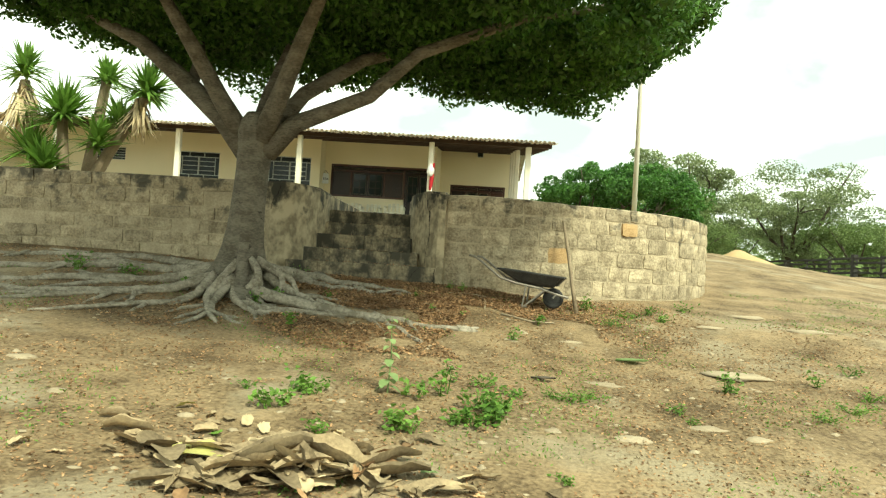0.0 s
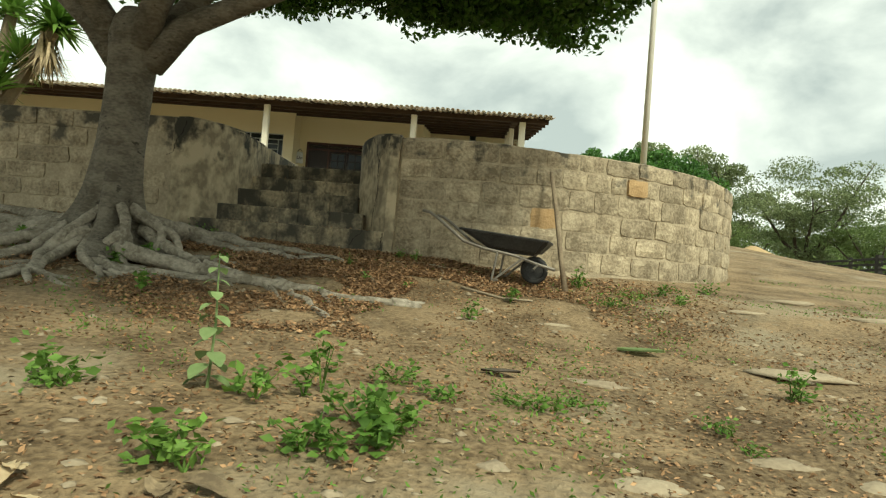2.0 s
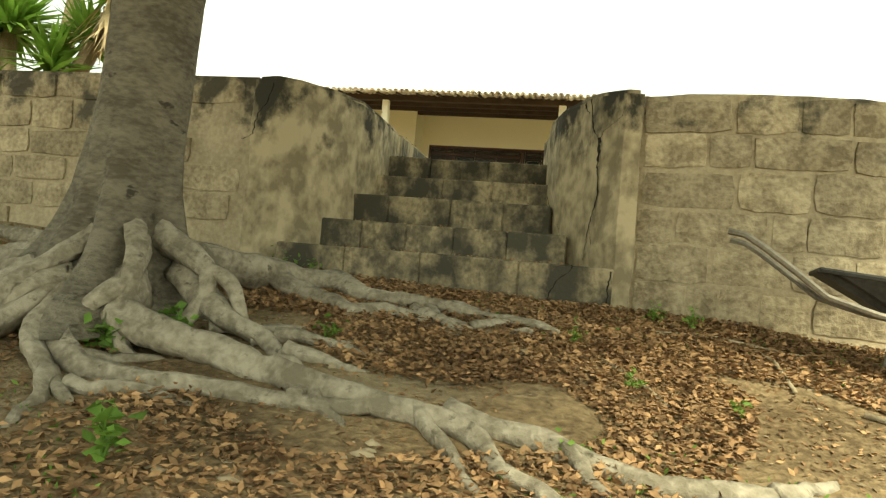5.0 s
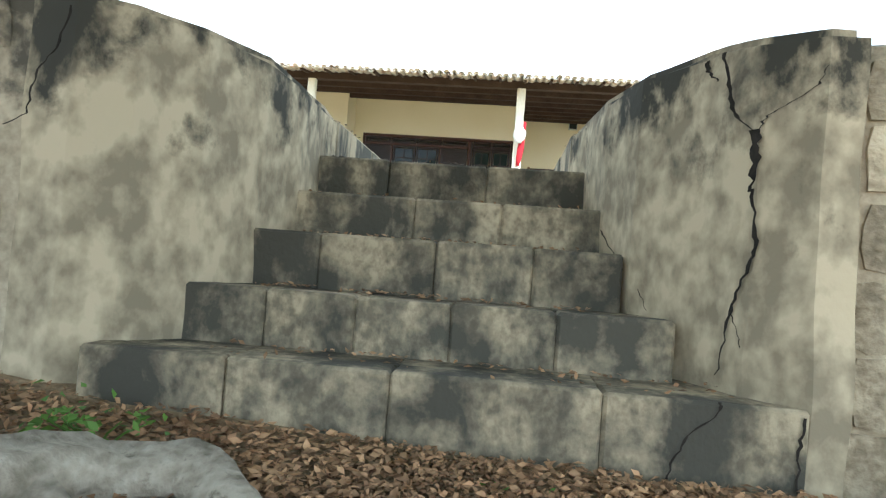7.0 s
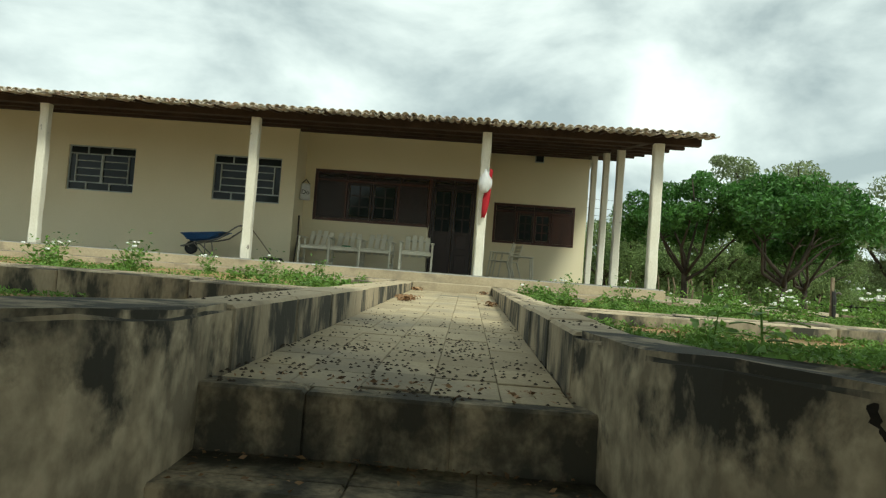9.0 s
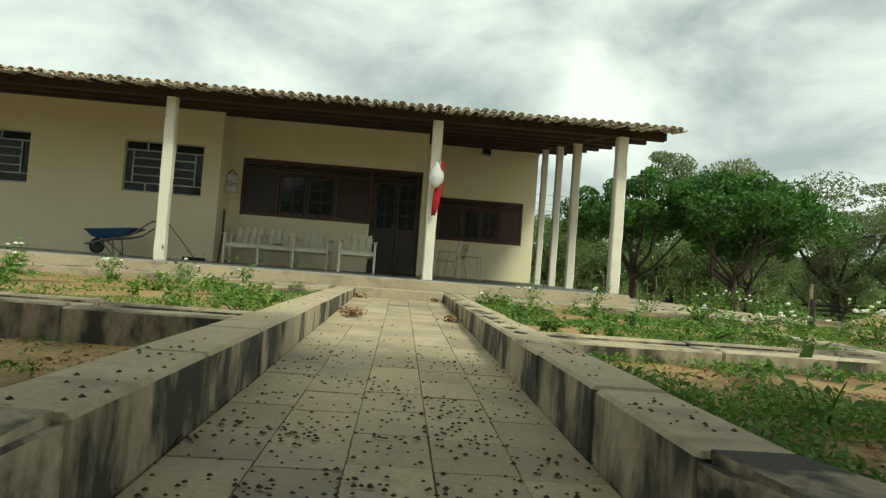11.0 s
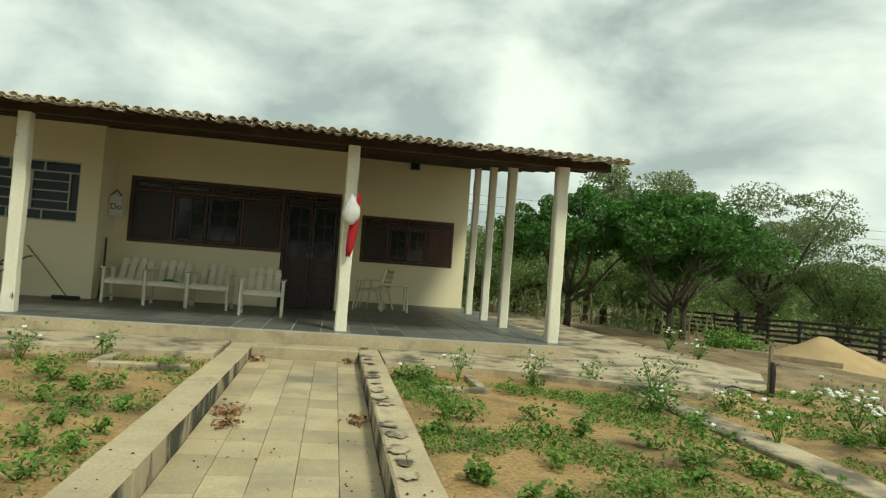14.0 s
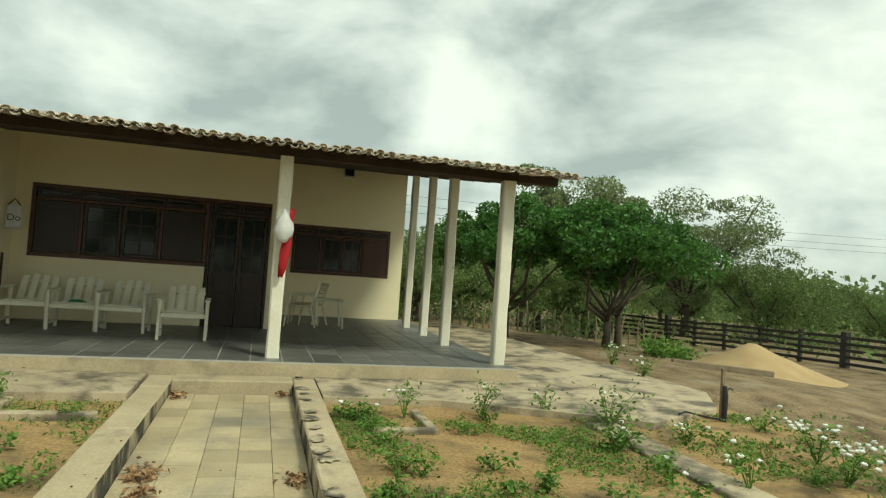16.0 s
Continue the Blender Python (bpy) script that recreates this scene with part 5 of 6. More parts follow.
def weed(x, y, z, h, r, n, size, seed, mat="weed", label="low leafy green weed in bare earth", flowers=0, name="weed"):
    rng = np.random.default_rng(seed)
    t = thing(name, label, "plant", (x, y, z))
    tips = []
    for i in range(max(3, n // 18)):
        bm = bmesh.new()
        a, k = rng.uniform(0, 6.28), rng.uniform(0.2, 1)
        tip = Vector((r * k * math.cos(a), r * k * math.sin(a), h * rng.uniform(0.55, 1.0)))
        tube(bm, [(0, 0, -0.01), tip * 0.5 + Vector((0, 0, 0.1 * h)), tip], (0.006, 0.004, 0.002), 4)
        tips.append(tip)
        part("stem", bm, mat, t)
    tp = np.array([tuple(v) for v in tips])
    s = rng.uniform(0.35, 1.05, (n, 1))
    pts = tp[rng.integers(0, len(tp), n)] * s + rng.normal(0, 0.12 * (r + h), (n, 3))
    pts[:, 2] = np.abs(pts[:, 2]) + 0.01
    o = new("foliage", leaves("foliage", pts, mat, size, size * 0.6, rng, flat=0.55))
    o.parent = t
    if flowers:
        pick = pts[rng.integers(0, n, flowers)] * (1.05, 1.05, 1.0)
        pick[:, 2] = np.maximum(pick[:, 2], 0.75 * h) + rng.uniform(0, 0.12 * h, flowers)
        bm = bmesh.new()
        for p in pick:
            for q in range(5):
                a = q * 1.257
                c = Vector(p) + Vector((0.013 * math.cos(a), 0.013 * math.sin(a), rng.uniform(0, .008)))
                bmesh.ops.create_icosphere(bm, subdivisions=1, radius=0.013, matrix=Matrix.Translation(c))
        part("blossom", bm, "petal", t, "white blossoms")
    return t


def plants():
    i = 100
    for x, y, h, r, n, sz in ((0.67, -6.29, 0.16, 0.10, 40, 0.055), (0.9, -6.0, 0.24, 0.10, 46, 0.06), (1.22, -6.5, 0.18, 0.18, 110, 0.055), (1.1, -6.75, 0.12, 0.14, 70, 0.05), (-0.31, -6.68, 0.12, 0.09, 40, 0.05),
                              (-0.14, -6.36, 0.10, 0.14, 50, 0.05), (-0.68, -6.4, 0.08, 0.10, 30, 0.04), (1.71, -7.46, 0.06, 0.12, 40, 0.03), (0.07, -7.15, 0.12, 0.10, 50, 0.05), (0.68, -7.0, 0.10, 0.09, 40, 0.045),
                              (1.95, -5.8, 0.06, 0.16, 60, 0.04), (1.6, -3.7, 0.16, 0.11, 70, 0.04), (1.97, -3.0, 0.13, 0.11, 70, 0.045), (2.78, -1.98, 0.2, 0.13, 110, 0.04), (4.7, -4.6, 0.14, 0.16, 70, 0.04),
                              (3.66, -5.0, 0.10, 0.14, 60, 0.035), (2.92, -6.05, 0.05, 0.12, 30, 0.035), (-4.24, -2.9, 0.22, 0.16, 90, 0.06), (-3.5, -2.9, 0.16, 0.18, 90, 0.055), (-2.3, -3.25, 0.12, 0.12, 60, 0.05),
                              (-1.4, -3.15, 0.14, 0.13, 80, 0.06), (-1.55, -1.75, 0.12, 0.2, 120, 0.035), (0.75, -1.72, 0.10, 0.12, 70, 0.03), (0.95, -1.8, 0.12, 0.10, 60, 0.03), (0.3, -2.3, 0.08, 0.09, 40, 0.03),
                              (0.55, -2.8, 0.08, 0.09, 40, 0.03), (-0.85, -2.85, 0.10, 0.09, 40, 0.04), (3.6, -2.05, 0.12, 0.18, 90, 0.04), (4.3, -1.6, 0.12, 0.16, 80, 0.04), (5.3, -4.1, 0.08, 0.2, 60, 0.035),
                              (-0.42, -6.75, 0.16, 0.12, 60, 0.06), (0.84, -6.1, 0.13, 0.10, 36, 0.055), (1.13, -6.37, 0.12, 0.13, 60, 0.055), (1.32, -6.4, 0.1, 0.12, 44, 0.05),
                              (1.26, -6.62, 0.14, 0.15, 70, 0.065), (1.21, -5.6, 0.09, 0.2, 90, 0.04), (1.46, -5.88, 0.08, 0.15, 70, 0.04), (1.89, -5.7, 0.05, 0.2, 130, 0.026), (2.19, -5.56, 0.05, 0.2, 120, 0.026),
                              (-0.24, -6.3, 0.13, 0.2, 80, 0.06), (0.58, -6.95, 0.13, 0.18, 80, 0.06), (0.57, -6.2, 0.12, 0.06, 16, 0.07), (3.58, -5.06, 0.2, 0.14, 60, 0.05), (2.95, -5.78, 0.06, 0.16, 60, 0.035),
                              (3.74, -2.35, 0.1, 0.22, 120, 0.035), (3.0, -2.69, 0.07, 0.3, 170, 0.028), (3.3, -2.3, 0.08, 0.25, 140, 0.03), (-1.72, -3.3, 0.12, 0.16, 90, 0.055), (-2.6, -3.15, 0.12, 0.16, 90, 0.055),
                              (1.0, -6.75, 0.12, 0.12, 60, 0.06), (4.6, -5.4, 0.08, 0.25, 130, 0.03), (5.0, -5.0, 0.1, 0.2, 110, 0.03), (4.2, -5.7, 0.07, 0.22, 120, 0.028), (-1.0, -4.1, 0.14, 0.10, 40, 0.06), (0.35, -3.55, 0.06, 0.06, 20, 0.03), (1.0, -2.9, 0.06, 0.08, 30, 0.03)):
        weed(x, y, ground(x, y), h, r, n, sz, i)
        i += 1
    # tall pale weed with paired leaves
    x, y = 0.41, -6.18
    t = thing("tall_weed", "tall pale green weed with broad paired leaves", "plant", (x, y, ground(x, y)))
    bm = bmesh.new()
    tube(bm, [(0, 0, -0.02), (0.015, 0, 0.3), (0.0, 0.01, 0.62)], (0.008, 0.006, 0.003), 6)
    part("stem", bm, "palegreen", t)
    rng = random.Random(5)
    for k in range(11):
        z = 0.06 + 0.055 * k
        for s in (0, 1):
            a = k * 1.2 + s * math.pi
            l = 0.105 * (1 - 0.55 * k / 11) * rng.uniform(0.8, 1.15)
            bm = bmesh.new()
            rows = []
            for u in np.linspace(0, 1, 5):
                w = 0.42 * l * math.sin(math.pi * min(max(u, 0.03), 0.98)) ** 0.7
                rows.append([bm.verts.new((l * u + 0.01, w * q, -0.35 * l * u * u + 0.12 * w * abs(q) * 2)) for q in (-1, 0, 1)])
            for p, q in zip(rows, rows[1:]):
                for j in range(2):
                    bm.faces.new((p[j], p[j + 1], q[j + 1], q[j]))
            lf = part("broad_leaf", bm, "palegreen", t, smooth=True)
            lf.location, lf.rotation_euler = (0, 0, z), (0, 0.15, a)
    # garden shrubs
    g = 0.2
    for x, y, h, r, n, sz, fl in ((1.8, 7.44, 0.42, 0.24, 150, 0.05, 2), (2.62, 7.6, 0.26, 0.16, 90, 0.05, 1), (3.05, 6.95, 0.45, 0.34, 220, 0.05, 3), (2.65, 6.1, 0.3, 0.28, 200, 0.05, 2), (2.6, 5.2, 0.22, 0.24, 140, 0.05, 2),
                                  (0.5, 7.3, 0.22, 0.22, 140, 0.045, 3), (0.95, 7.4, 0.36, 0.2, 120, 0.045, 4), (5.75, 11.5, 0.42, 0.26, 200, 0.05, 6), (5.5, 10.1, 0.3, 0.24, 150, 0.05, 8), (4.2, 5.1, 0.42, 0.34, 260, 0.05, 26),
                                  (4.5, 5.7, 0.4, 0.34, 240, 0.05, 22), (3.15, 5.0, 0.3, 0.2, 110, 0.05, 6), (3.9, 4.4, 0.4, 0.36, 240, 0.05, 20), (0.6, 5.75, 0.14, 0.26, 140, 0.04, 0), (1.5, 5.2, 0.12, 0.2, 110, 0.04, 0),
                                  (2.2, 4.5, 0.16, 0.3, 160, 0.04, 0), (0.55, 6.4, 0.12, 0.18, 100, 0.04, 0), (-3.6, 7.5, 0.32, 0.2, 140, 0.05, 2), (-2.9, 7.75, 0.30, 0.16, 110, 0.05, 1), (-4.6, 7.6, 0.3, 0.22, 130, 0.05, 5),
                                  (-5.6, 7.2, 0.32, 0.26, 150, 0.05, 6), (-6.8, 7.4, 0.35, 0.3, 170, 0.05, 8), (-2.6, 4.6, 0.16, 0.25, 120, 0.04, 0), (-3.9, 4.0, 0.3, 0.3, 150, 0.05, 1), (-5.2, 4.6, 0.25, 0.3, 150, 0.05, 2),
                                  (1.4, 3.9, 0.12, 0.3, 160, 0.04, 0), (3.6, 6.4, 0.2, 0.3, 170, 0.05, 5), (4.9, 6.9, 0.2, 0.3, 150, 0.05, 3), (4.9, 4.6, 0.4, 0.3, 200, 0.05, 18)):
        weed(x, y, g if y < 8 else 0.26, h, r, n, sz, i, "weed", "small flowering garden shrub with white blossoms" if fl else "low green weeds in the flower bed", fl, "garden_shrub" if fl else "weed")
        i += 1
    clumps = random.Random(44)
    spots = [(0.28, 7.42), (0.49, 7.31), (0.51, 5.63), (0.3, 5.06), (0.41, 4.05), (1.51, 5.13), (1.45, 6.75), (2.6, 6.19), (2.0, 4.39), (2.5, 4.69), (2.5, 4.18), (2.7, 5.57), (3.9, 5.14),
             (4.55, 6.25), (1.03, 4.32), (-2.31, 6.22), (-2.71, 5.69), (-2.3, 5.56), (-2.1, 7.3), (-1.95, 4.8), (-2.27, 4.5), (-1.98, 4.41), (-2.04, 3.9), (-3.19, 6.83), (-2.02, 5.52), (-2.26, 5.05)]
    spots += [(clumps.uniform(0.3, 2.75), clumps.uniform(3.6, 7.4)) for _ in range(14)] + [(clumps.uniform(-5.5, -1.9), clumps.uniform(3.6, 7.6)) for _ in range(16)]
    spots += [(clumps.uniform(3.3, 5.1), clumps.uniform(3.7, 6.8)) for _ in range(8)]
    for x, y in spots:
        k = clumps.uniform(0.6, 1.2)
        weed(x, y, g, 0.12 * k, 0.17 * k, int(80 * k), 0.05, i, "weed", "small leafy green weed in the flower bed")
        i += 1
    for x, y in ((8.4, 14.2), (9.0, 14.7), (9.6, 15.2), (10.2, 15.6), (10.6, 16.4), (11.4, 17.0), (9.8, 16.2)):
        weed(x, y, ground(x, y), 0.34, 0.5, 240, 0.1, i, "weed", "low leafy green weeds beside the sand heap")
        i += 1
    # one broad-leaved seedling beside the stair wall
    x, y = 0.78, 0.62
    t = thing("broad_leaved_seedling", "young plant with large oval green leaves behind the wall", "plant", (x, y, 0.155))
    bm = bmesh.new()
    tube(bm, [(0, 0, -0.02), (0.01, 0, 0.12), (0.0, 0.01, 0.26)], (0.007, 0.006, 0.004), 6)
    part("stem", bm, "weed", t)
    for k in range(9):
        a, l = k * 2.4, (0.15, 0.12, 0.16)[k % 3]
        bm = bmesh.new()
        rows = [[bm.verts.new((0.03 + l * u, 0.24 * l * math.sin(math.pi * min(max(u, 0.03), 0.97)) ** 0.7 * q, -0.3 * l * u * u + 0.05 * l * abs(q))) for q in (-1, 0, 1)] for u in np.linspace(0, 1, 6)]
        for p, q in zip(rows, rows[1:]):
            for j in range(2):
                bm.faces.new((p[j], p[j + 1], q[j + 1], q[j]))
        lf = part("broad_leaf", bm, "weed", t, smooth=True)
        lf.location, lf.rotation_euler = (0, 0, 0.1 + 0.018 * k), (0, -0.25, a)
    for x, y, h, r in ((0.75, 1.1, 0.30, 0.2), (1.2, 2.45, 0.14, 0.2), (1.8, 2.5, 0.12, 0.15), (0.6, 0.2, 0.16, 0.18)):
        weed(x, y, 0.155, h * 0.7, r * 0.8, 26, 0.07, i, "weed", "broad-leaved green weed behind the wall")
        i += 1


plants()


def stuff():
    rs = np.random.default_rng(77)

    def scatter(name, label, cat, pts, mat, size, width, flat=0.75):
        tagged(new(name, leaves(name, np.array(pts), mat, size, width, rs, flat=flat)), label, cat, "", "stuff")

    pts = []
    while len(pts) < 44000:
        x, y = rs.normal(0.25, 1.5), rs.uniform(-4.8, -1.44)
        if abs(x) > 4 or (y > -1.47) or rs.random() > 0.35 + 0.65 * smoothstep(-4.4, -2.2, y):
            continue
        if y < -2.5 and noise.noise(Vector((x * 1.1, y * 1.1, 4))) < -0.2 + 0.22 * smoothstep(-2.5, -3.6, y) + 0.15 * smoothstep(1.2, 2.2, x):
            continue
        pts.append((x, y, ground(x, y) + rs.uniform(0.004, 0.035)))
    scatter("leaf_litter", "thick brown dead leaf litter at the foot of the stairs", "leaves", pts, "deadleaf", 0.038, 0.02)
    pts = []
    for k in range(70000):
        x, y = rs.uniform(-7, 8), rs.uniform(-10.5, -1.5)
        if noise.noise(Vector((x * 0.9, y * 0.9, 8))) + 0.4 * noise.noise(Vector((x * 3, y * 3, 9))) > (-0.1 if y > -4.6 else -0.25):
            pts.append((x, y, ground(x, y) + rs.uniform(0.002, 0.012)))
    scatter("twig_litter", "thin scatter of dry leaf bits on bare earth", "leaves", pts, "deadleaf", 0.032, 0.015)
    pts = []
    for k in range(7000):
        x, y = rs.uniform(-7, 8), rs.uniform(-10.5, -1.5)
        if noise.noise(Vector((x * 0.7, y * 0.7, 18))) > 0.0:
            pts.append((x, y, ground(x, y) + rs.uniform(0.002, 0.012)))
    scatter("chaff", "pale dry chaff and leaf bits on bare earth", "leaves", pts, "husk", 0.032, 0.014)
    verts, faces = [], []
    octa = np.array([(1, 0, 0), (0, 1, 0), (-1, 0, 0), (0, -1, 0), (0, 0, 1), (0.6, 0.6, 0.5), (-0.6, 0.6, 0.5), (-0.6, -0.6, 0.5), (0.6, -0.6, 0.5)])
    tris = ((0, 1, 5), (1, 2, 6), (2, 3, 7), (3, 0, 8), (5, 1, 6), (6, 2, 7), (7, 3, 8), (8, 0, 5), (4, 5, 6), (4, 6, 7), (4, 7, 8), (4, 8, 5))
    for k in range(5200):
        x, y = rs.uniform(-6, 8), rs.uniform(-10.3, -1.7)
        if noise.noise(Vector((x * 0.8, y * 0.8, 61))) < -0.12:
            continue
        r = 0.006 + 0.03 * rs.random() ** 4
        b = len(verts)
        pos = np.array((x, y, ground(x, y) - 0.002))
        verts += [tuple(p) for p in pos + octa * rs.uniform(0.6, 1.3, (9, 3)) * (r * rs.uniform(0.8, 1.8), r, r * 0.6)]
        faces += [(b + i, b + j, b + q) for i, j, q in tris]
    tagged(new("clods", raw_mesh("clods", verts, faces, "flatstone", True)), "small pale stones and clods on bare earth", "stones", "", "stuff")
    pts = []
    for k in range(520):
        i = rs.integers(0, 5)
        y0, y1, z = ((-1.40, -1.12, -0.905), (-1.07, -0.77, -0.692), (-0.72, -0.42, -0.449), (-0.37, -0.02, -0.237), (0.03, 0.3, 0.006))[i]
        pts.append((rs.uniform(-1.45, -0.08 if i else 0.35), y1 - (y1 - y0) * rs.random() ** 2, z + rs.uniform(0.003, 0.012)))
    scatter("step_litter", "dry leaf bits and seeds lying on the steps", "leaves", pts, "deadleaf", 0.03, 0.014)
    pts = []
    for k in range(60000):
        x, y = rs.uniform(-8, 9), rs.uniform(-10.5, 1)
        v = noise.noise(Vector((x * 0.8, y * 0.8, 21))) + 0.3 * noise.noise(Vector((x * 3, y * 3, 22)))
        if v > (0.1 if x > 1.5 else 0.17) and (y < -1.6 or x > 5.9):
            pts.append((x, y, ground(x, y) + rs.uniform(0.0, 0.03)))
    scatter("sparse_grass", "sparse short grass and tiny weeds on dry earth", "grass", pts, "weed", 0.03, 0.011, 0.1)
    for nm, x0, x1, y0, y1, z, thr, num in (("bed_grass", 0.2, 5.3, 3.5, 7.6, 0.2, 0.05, 42000), ("bed_grass", -9, -1.8, 3.5, 7.9, 0.2, 0.06, 26000), ("bed_grass", 0.2, 4.6, -0.2, 2.8, 0.155, -0.12, 34000),
                                            ("bed_grass", -8, -1.8, -1.0, 2.8, 0.04, -0.03, 26000)):
        pts = []
        for k in range(num):
            x, y = rs.uniform(x0, x1), rs.uniform(y0, y1)
            if y < 2.8 and (x - CENTRE.x) ** 2 + (y - CENTRE.y) ** 2 > 3.75 ** 2 and x > 0:
                continue
            if 2.8 < x < 3.3 and y > 3.4 and y < 7.2:
                continue
            edge = 0.25 * smoothstep(0.7, 0.1, min(x - x0 if x0 > 0 else x1 - x, y - y0))
            v = noise.noise(Vector((x * 1.1, y * 1.1, 31))) + 0.35 * noise.noise(Vector((x * 4, y * 4, 32))) + edge
            if v > thr and rs.random() < 0.12 + 3.2 * (v - thr):
                pts.append((x, y, z + rs.uniform(0.0, 0.05)))
        scatter(nm, "patchy low green weeds over reddish soil", "grass", pts, "weed", 0.042, 0.016, 0.3)
    pts = []
    for k in range(9000):
        x, y = rs.choice([rs.uniform(0.2, 4.4), rs.uniform(-6, -1.8)]), rs.uniform(-0.9, 2.8)
        if x > 0 and (y < 0 or (x - CENTRE.x) ** 2 + (y - CENTRE.y) ** 2 > 3.75 ** 2):
            continue
        if noise.noise(Vector((x * 1.4, y * 1.4, 51))) > -0.1:
            pts.append((x, y, (0.155 if x > 0 else 0.04) + rs.uniform(0.002, 0.015)))
    scatter("bed_litter", "brown leaf bits scattered over the garden soil", "leaves", pts, "deadleaf", 0.035, 0.017)
    pts = []
    for cx, cy, n, s in ((-1.32, 5.95, 130, 0.1), (-1.25, 5.55, 60, 0.07), (-0.22, 5.8, 70, 0.07), (-1.38, 8.65, 90, 0.08), (-0.25, 8.72, 40, 0.06)):
        for k in range(n):
            x, y = rs.normal(cx, s * 0.7), rs.normal(cy, s)
            if -1.46 < x < -0.13 and y < 8.8:
                pts.append((x, y, path_slope(y) + rs.uniform(0.004, 0.05)))
    scatter("path_leaves", "small drifts of brown dead leaves on the path", "leaves", pts, "deadleaf", 0.06, 0.03)
    bm = bmesh.new()
    rng = random.Random(31)
    for k in range(2300):
        y = abs(rng.gauss(0, 1.9)) + 0.03
        x = rng.uniform(-1.75, 0.14)
        if y > 7 or noise.noise(Vector((x * 2.2, y * 2.2, 71))) < rng.uniform(-0.35, 0.35):
            continue
        on_curb = x < -1.49 or x > -0.1
        if on_curb and (y < 0.35 or rng.random() < 0.6):
            continue
        z = TOP + 0.008 if on_curb else path_slope(y) + 0.006
        r = rng.uniform(0.005, 0.012)
        c = [bm.verts.new((x + r * a, y + r * b, z + r * 0.7 * d)) for a, b, d in ((1, 0, 0), (0, 1, 0), (-1, 0, 0), (0, -1, 0), (0, 0, 1))]
        for q in range(4):
            bm.faces.new((c[q], c[(q + 1) % 4], c[4]))
    tagged(part("fallen_seeds", bm, "seed"), "small dark fallen seeds scattered on the path", "seeds", "", "stuff")


stuff()


# ---- veranda furniture ----
def garden_chair():
    c = thing("garden_chair", "slatted wooden garden armchair with worn cream paint", "chair", (0, 0, FLOOR), "chairs on the veranda")
    W = 0.33
    for k in range(5):
        bm = bmesh.new()
        y = 0.03 + k * 0.105
        box(bm, -W + 0.04, W - 0.04, y, y + 0.085, 0.40 - 0.018 * k, 0.42 - 0.018 * k, 0.004)
        part("seat_slat", bm, "chair", c)
    m = Matrix.Translation((0, 0.50, 0.30)) @ Matrix.Rotation(radians(-36), 4, "X")
    for k in range(4):
        bm = bmesh.new()
        x = -0.265 + k * 0.145
        box(bm, x, x + 0.098, 0, 0.02, 0.0, 0.57 + (0.035 if k in (1, 2) else 0.0), 0.006, m=m)
        part("back_slat", bm, "chair", c)
    bm = bmesh.new()
    box(bm, -0.28, 0.28, 0.021, 0.045, 0.12, 0.17, 0.004, m=m)
    box(bm, -0.28, 0.28, 0.021, 0.045, 0.45, 0.50, 0.004, m=m)
    part("back_rail", bm, "chair", c)
    for s in (-1, 1):
        for y0, y1, h in ((0.0, 0.05, 0.58), (0.50, 0.55, 0.58)):
            bm = bmesh.new()
            box(bm, s * W - 0.022, s * W + 0.022, y0, y1, 0, h, 0.005)
            part("leg", bm, "chair", c)
        bm = bmesh.new()
        box(bm, s * W - 0.04, s * W + 0.04, -0.03, 0.66, 0.582, 0.605, 0.006)
        part("armrest", bm, "chair", c)
        bm = bmesh.new()
        box(bm, s * W - 0.018, s * W + 0.018, 0.052, 0.498, 0.08, 0.12, 0.004)
        box(bm, s * W - 0.018, s * W + 0.018, 0.052, 0.498, 0.34, 0.385, 0.004)
        part("side_rail", bm, "chair", c)
    bm = bmesh.new()
    box(bm, -W + 0.023, W - 0.023, 0.005, 0.03, 0.33, 0.395, 0.004)
    part("front_rail", bm, "chair", c)
    return c


first = garden_chair()
first.location = (-4.0, 11.95, FLOOR)
for x, y, rz in ((-3.30, 11.85, 1.5), (-2.60, 11.75, -1.5), (-1.64, 11.1, 3)):
    copy_thing(first, pose(x, y, FLOOR, 0, 0, rz))


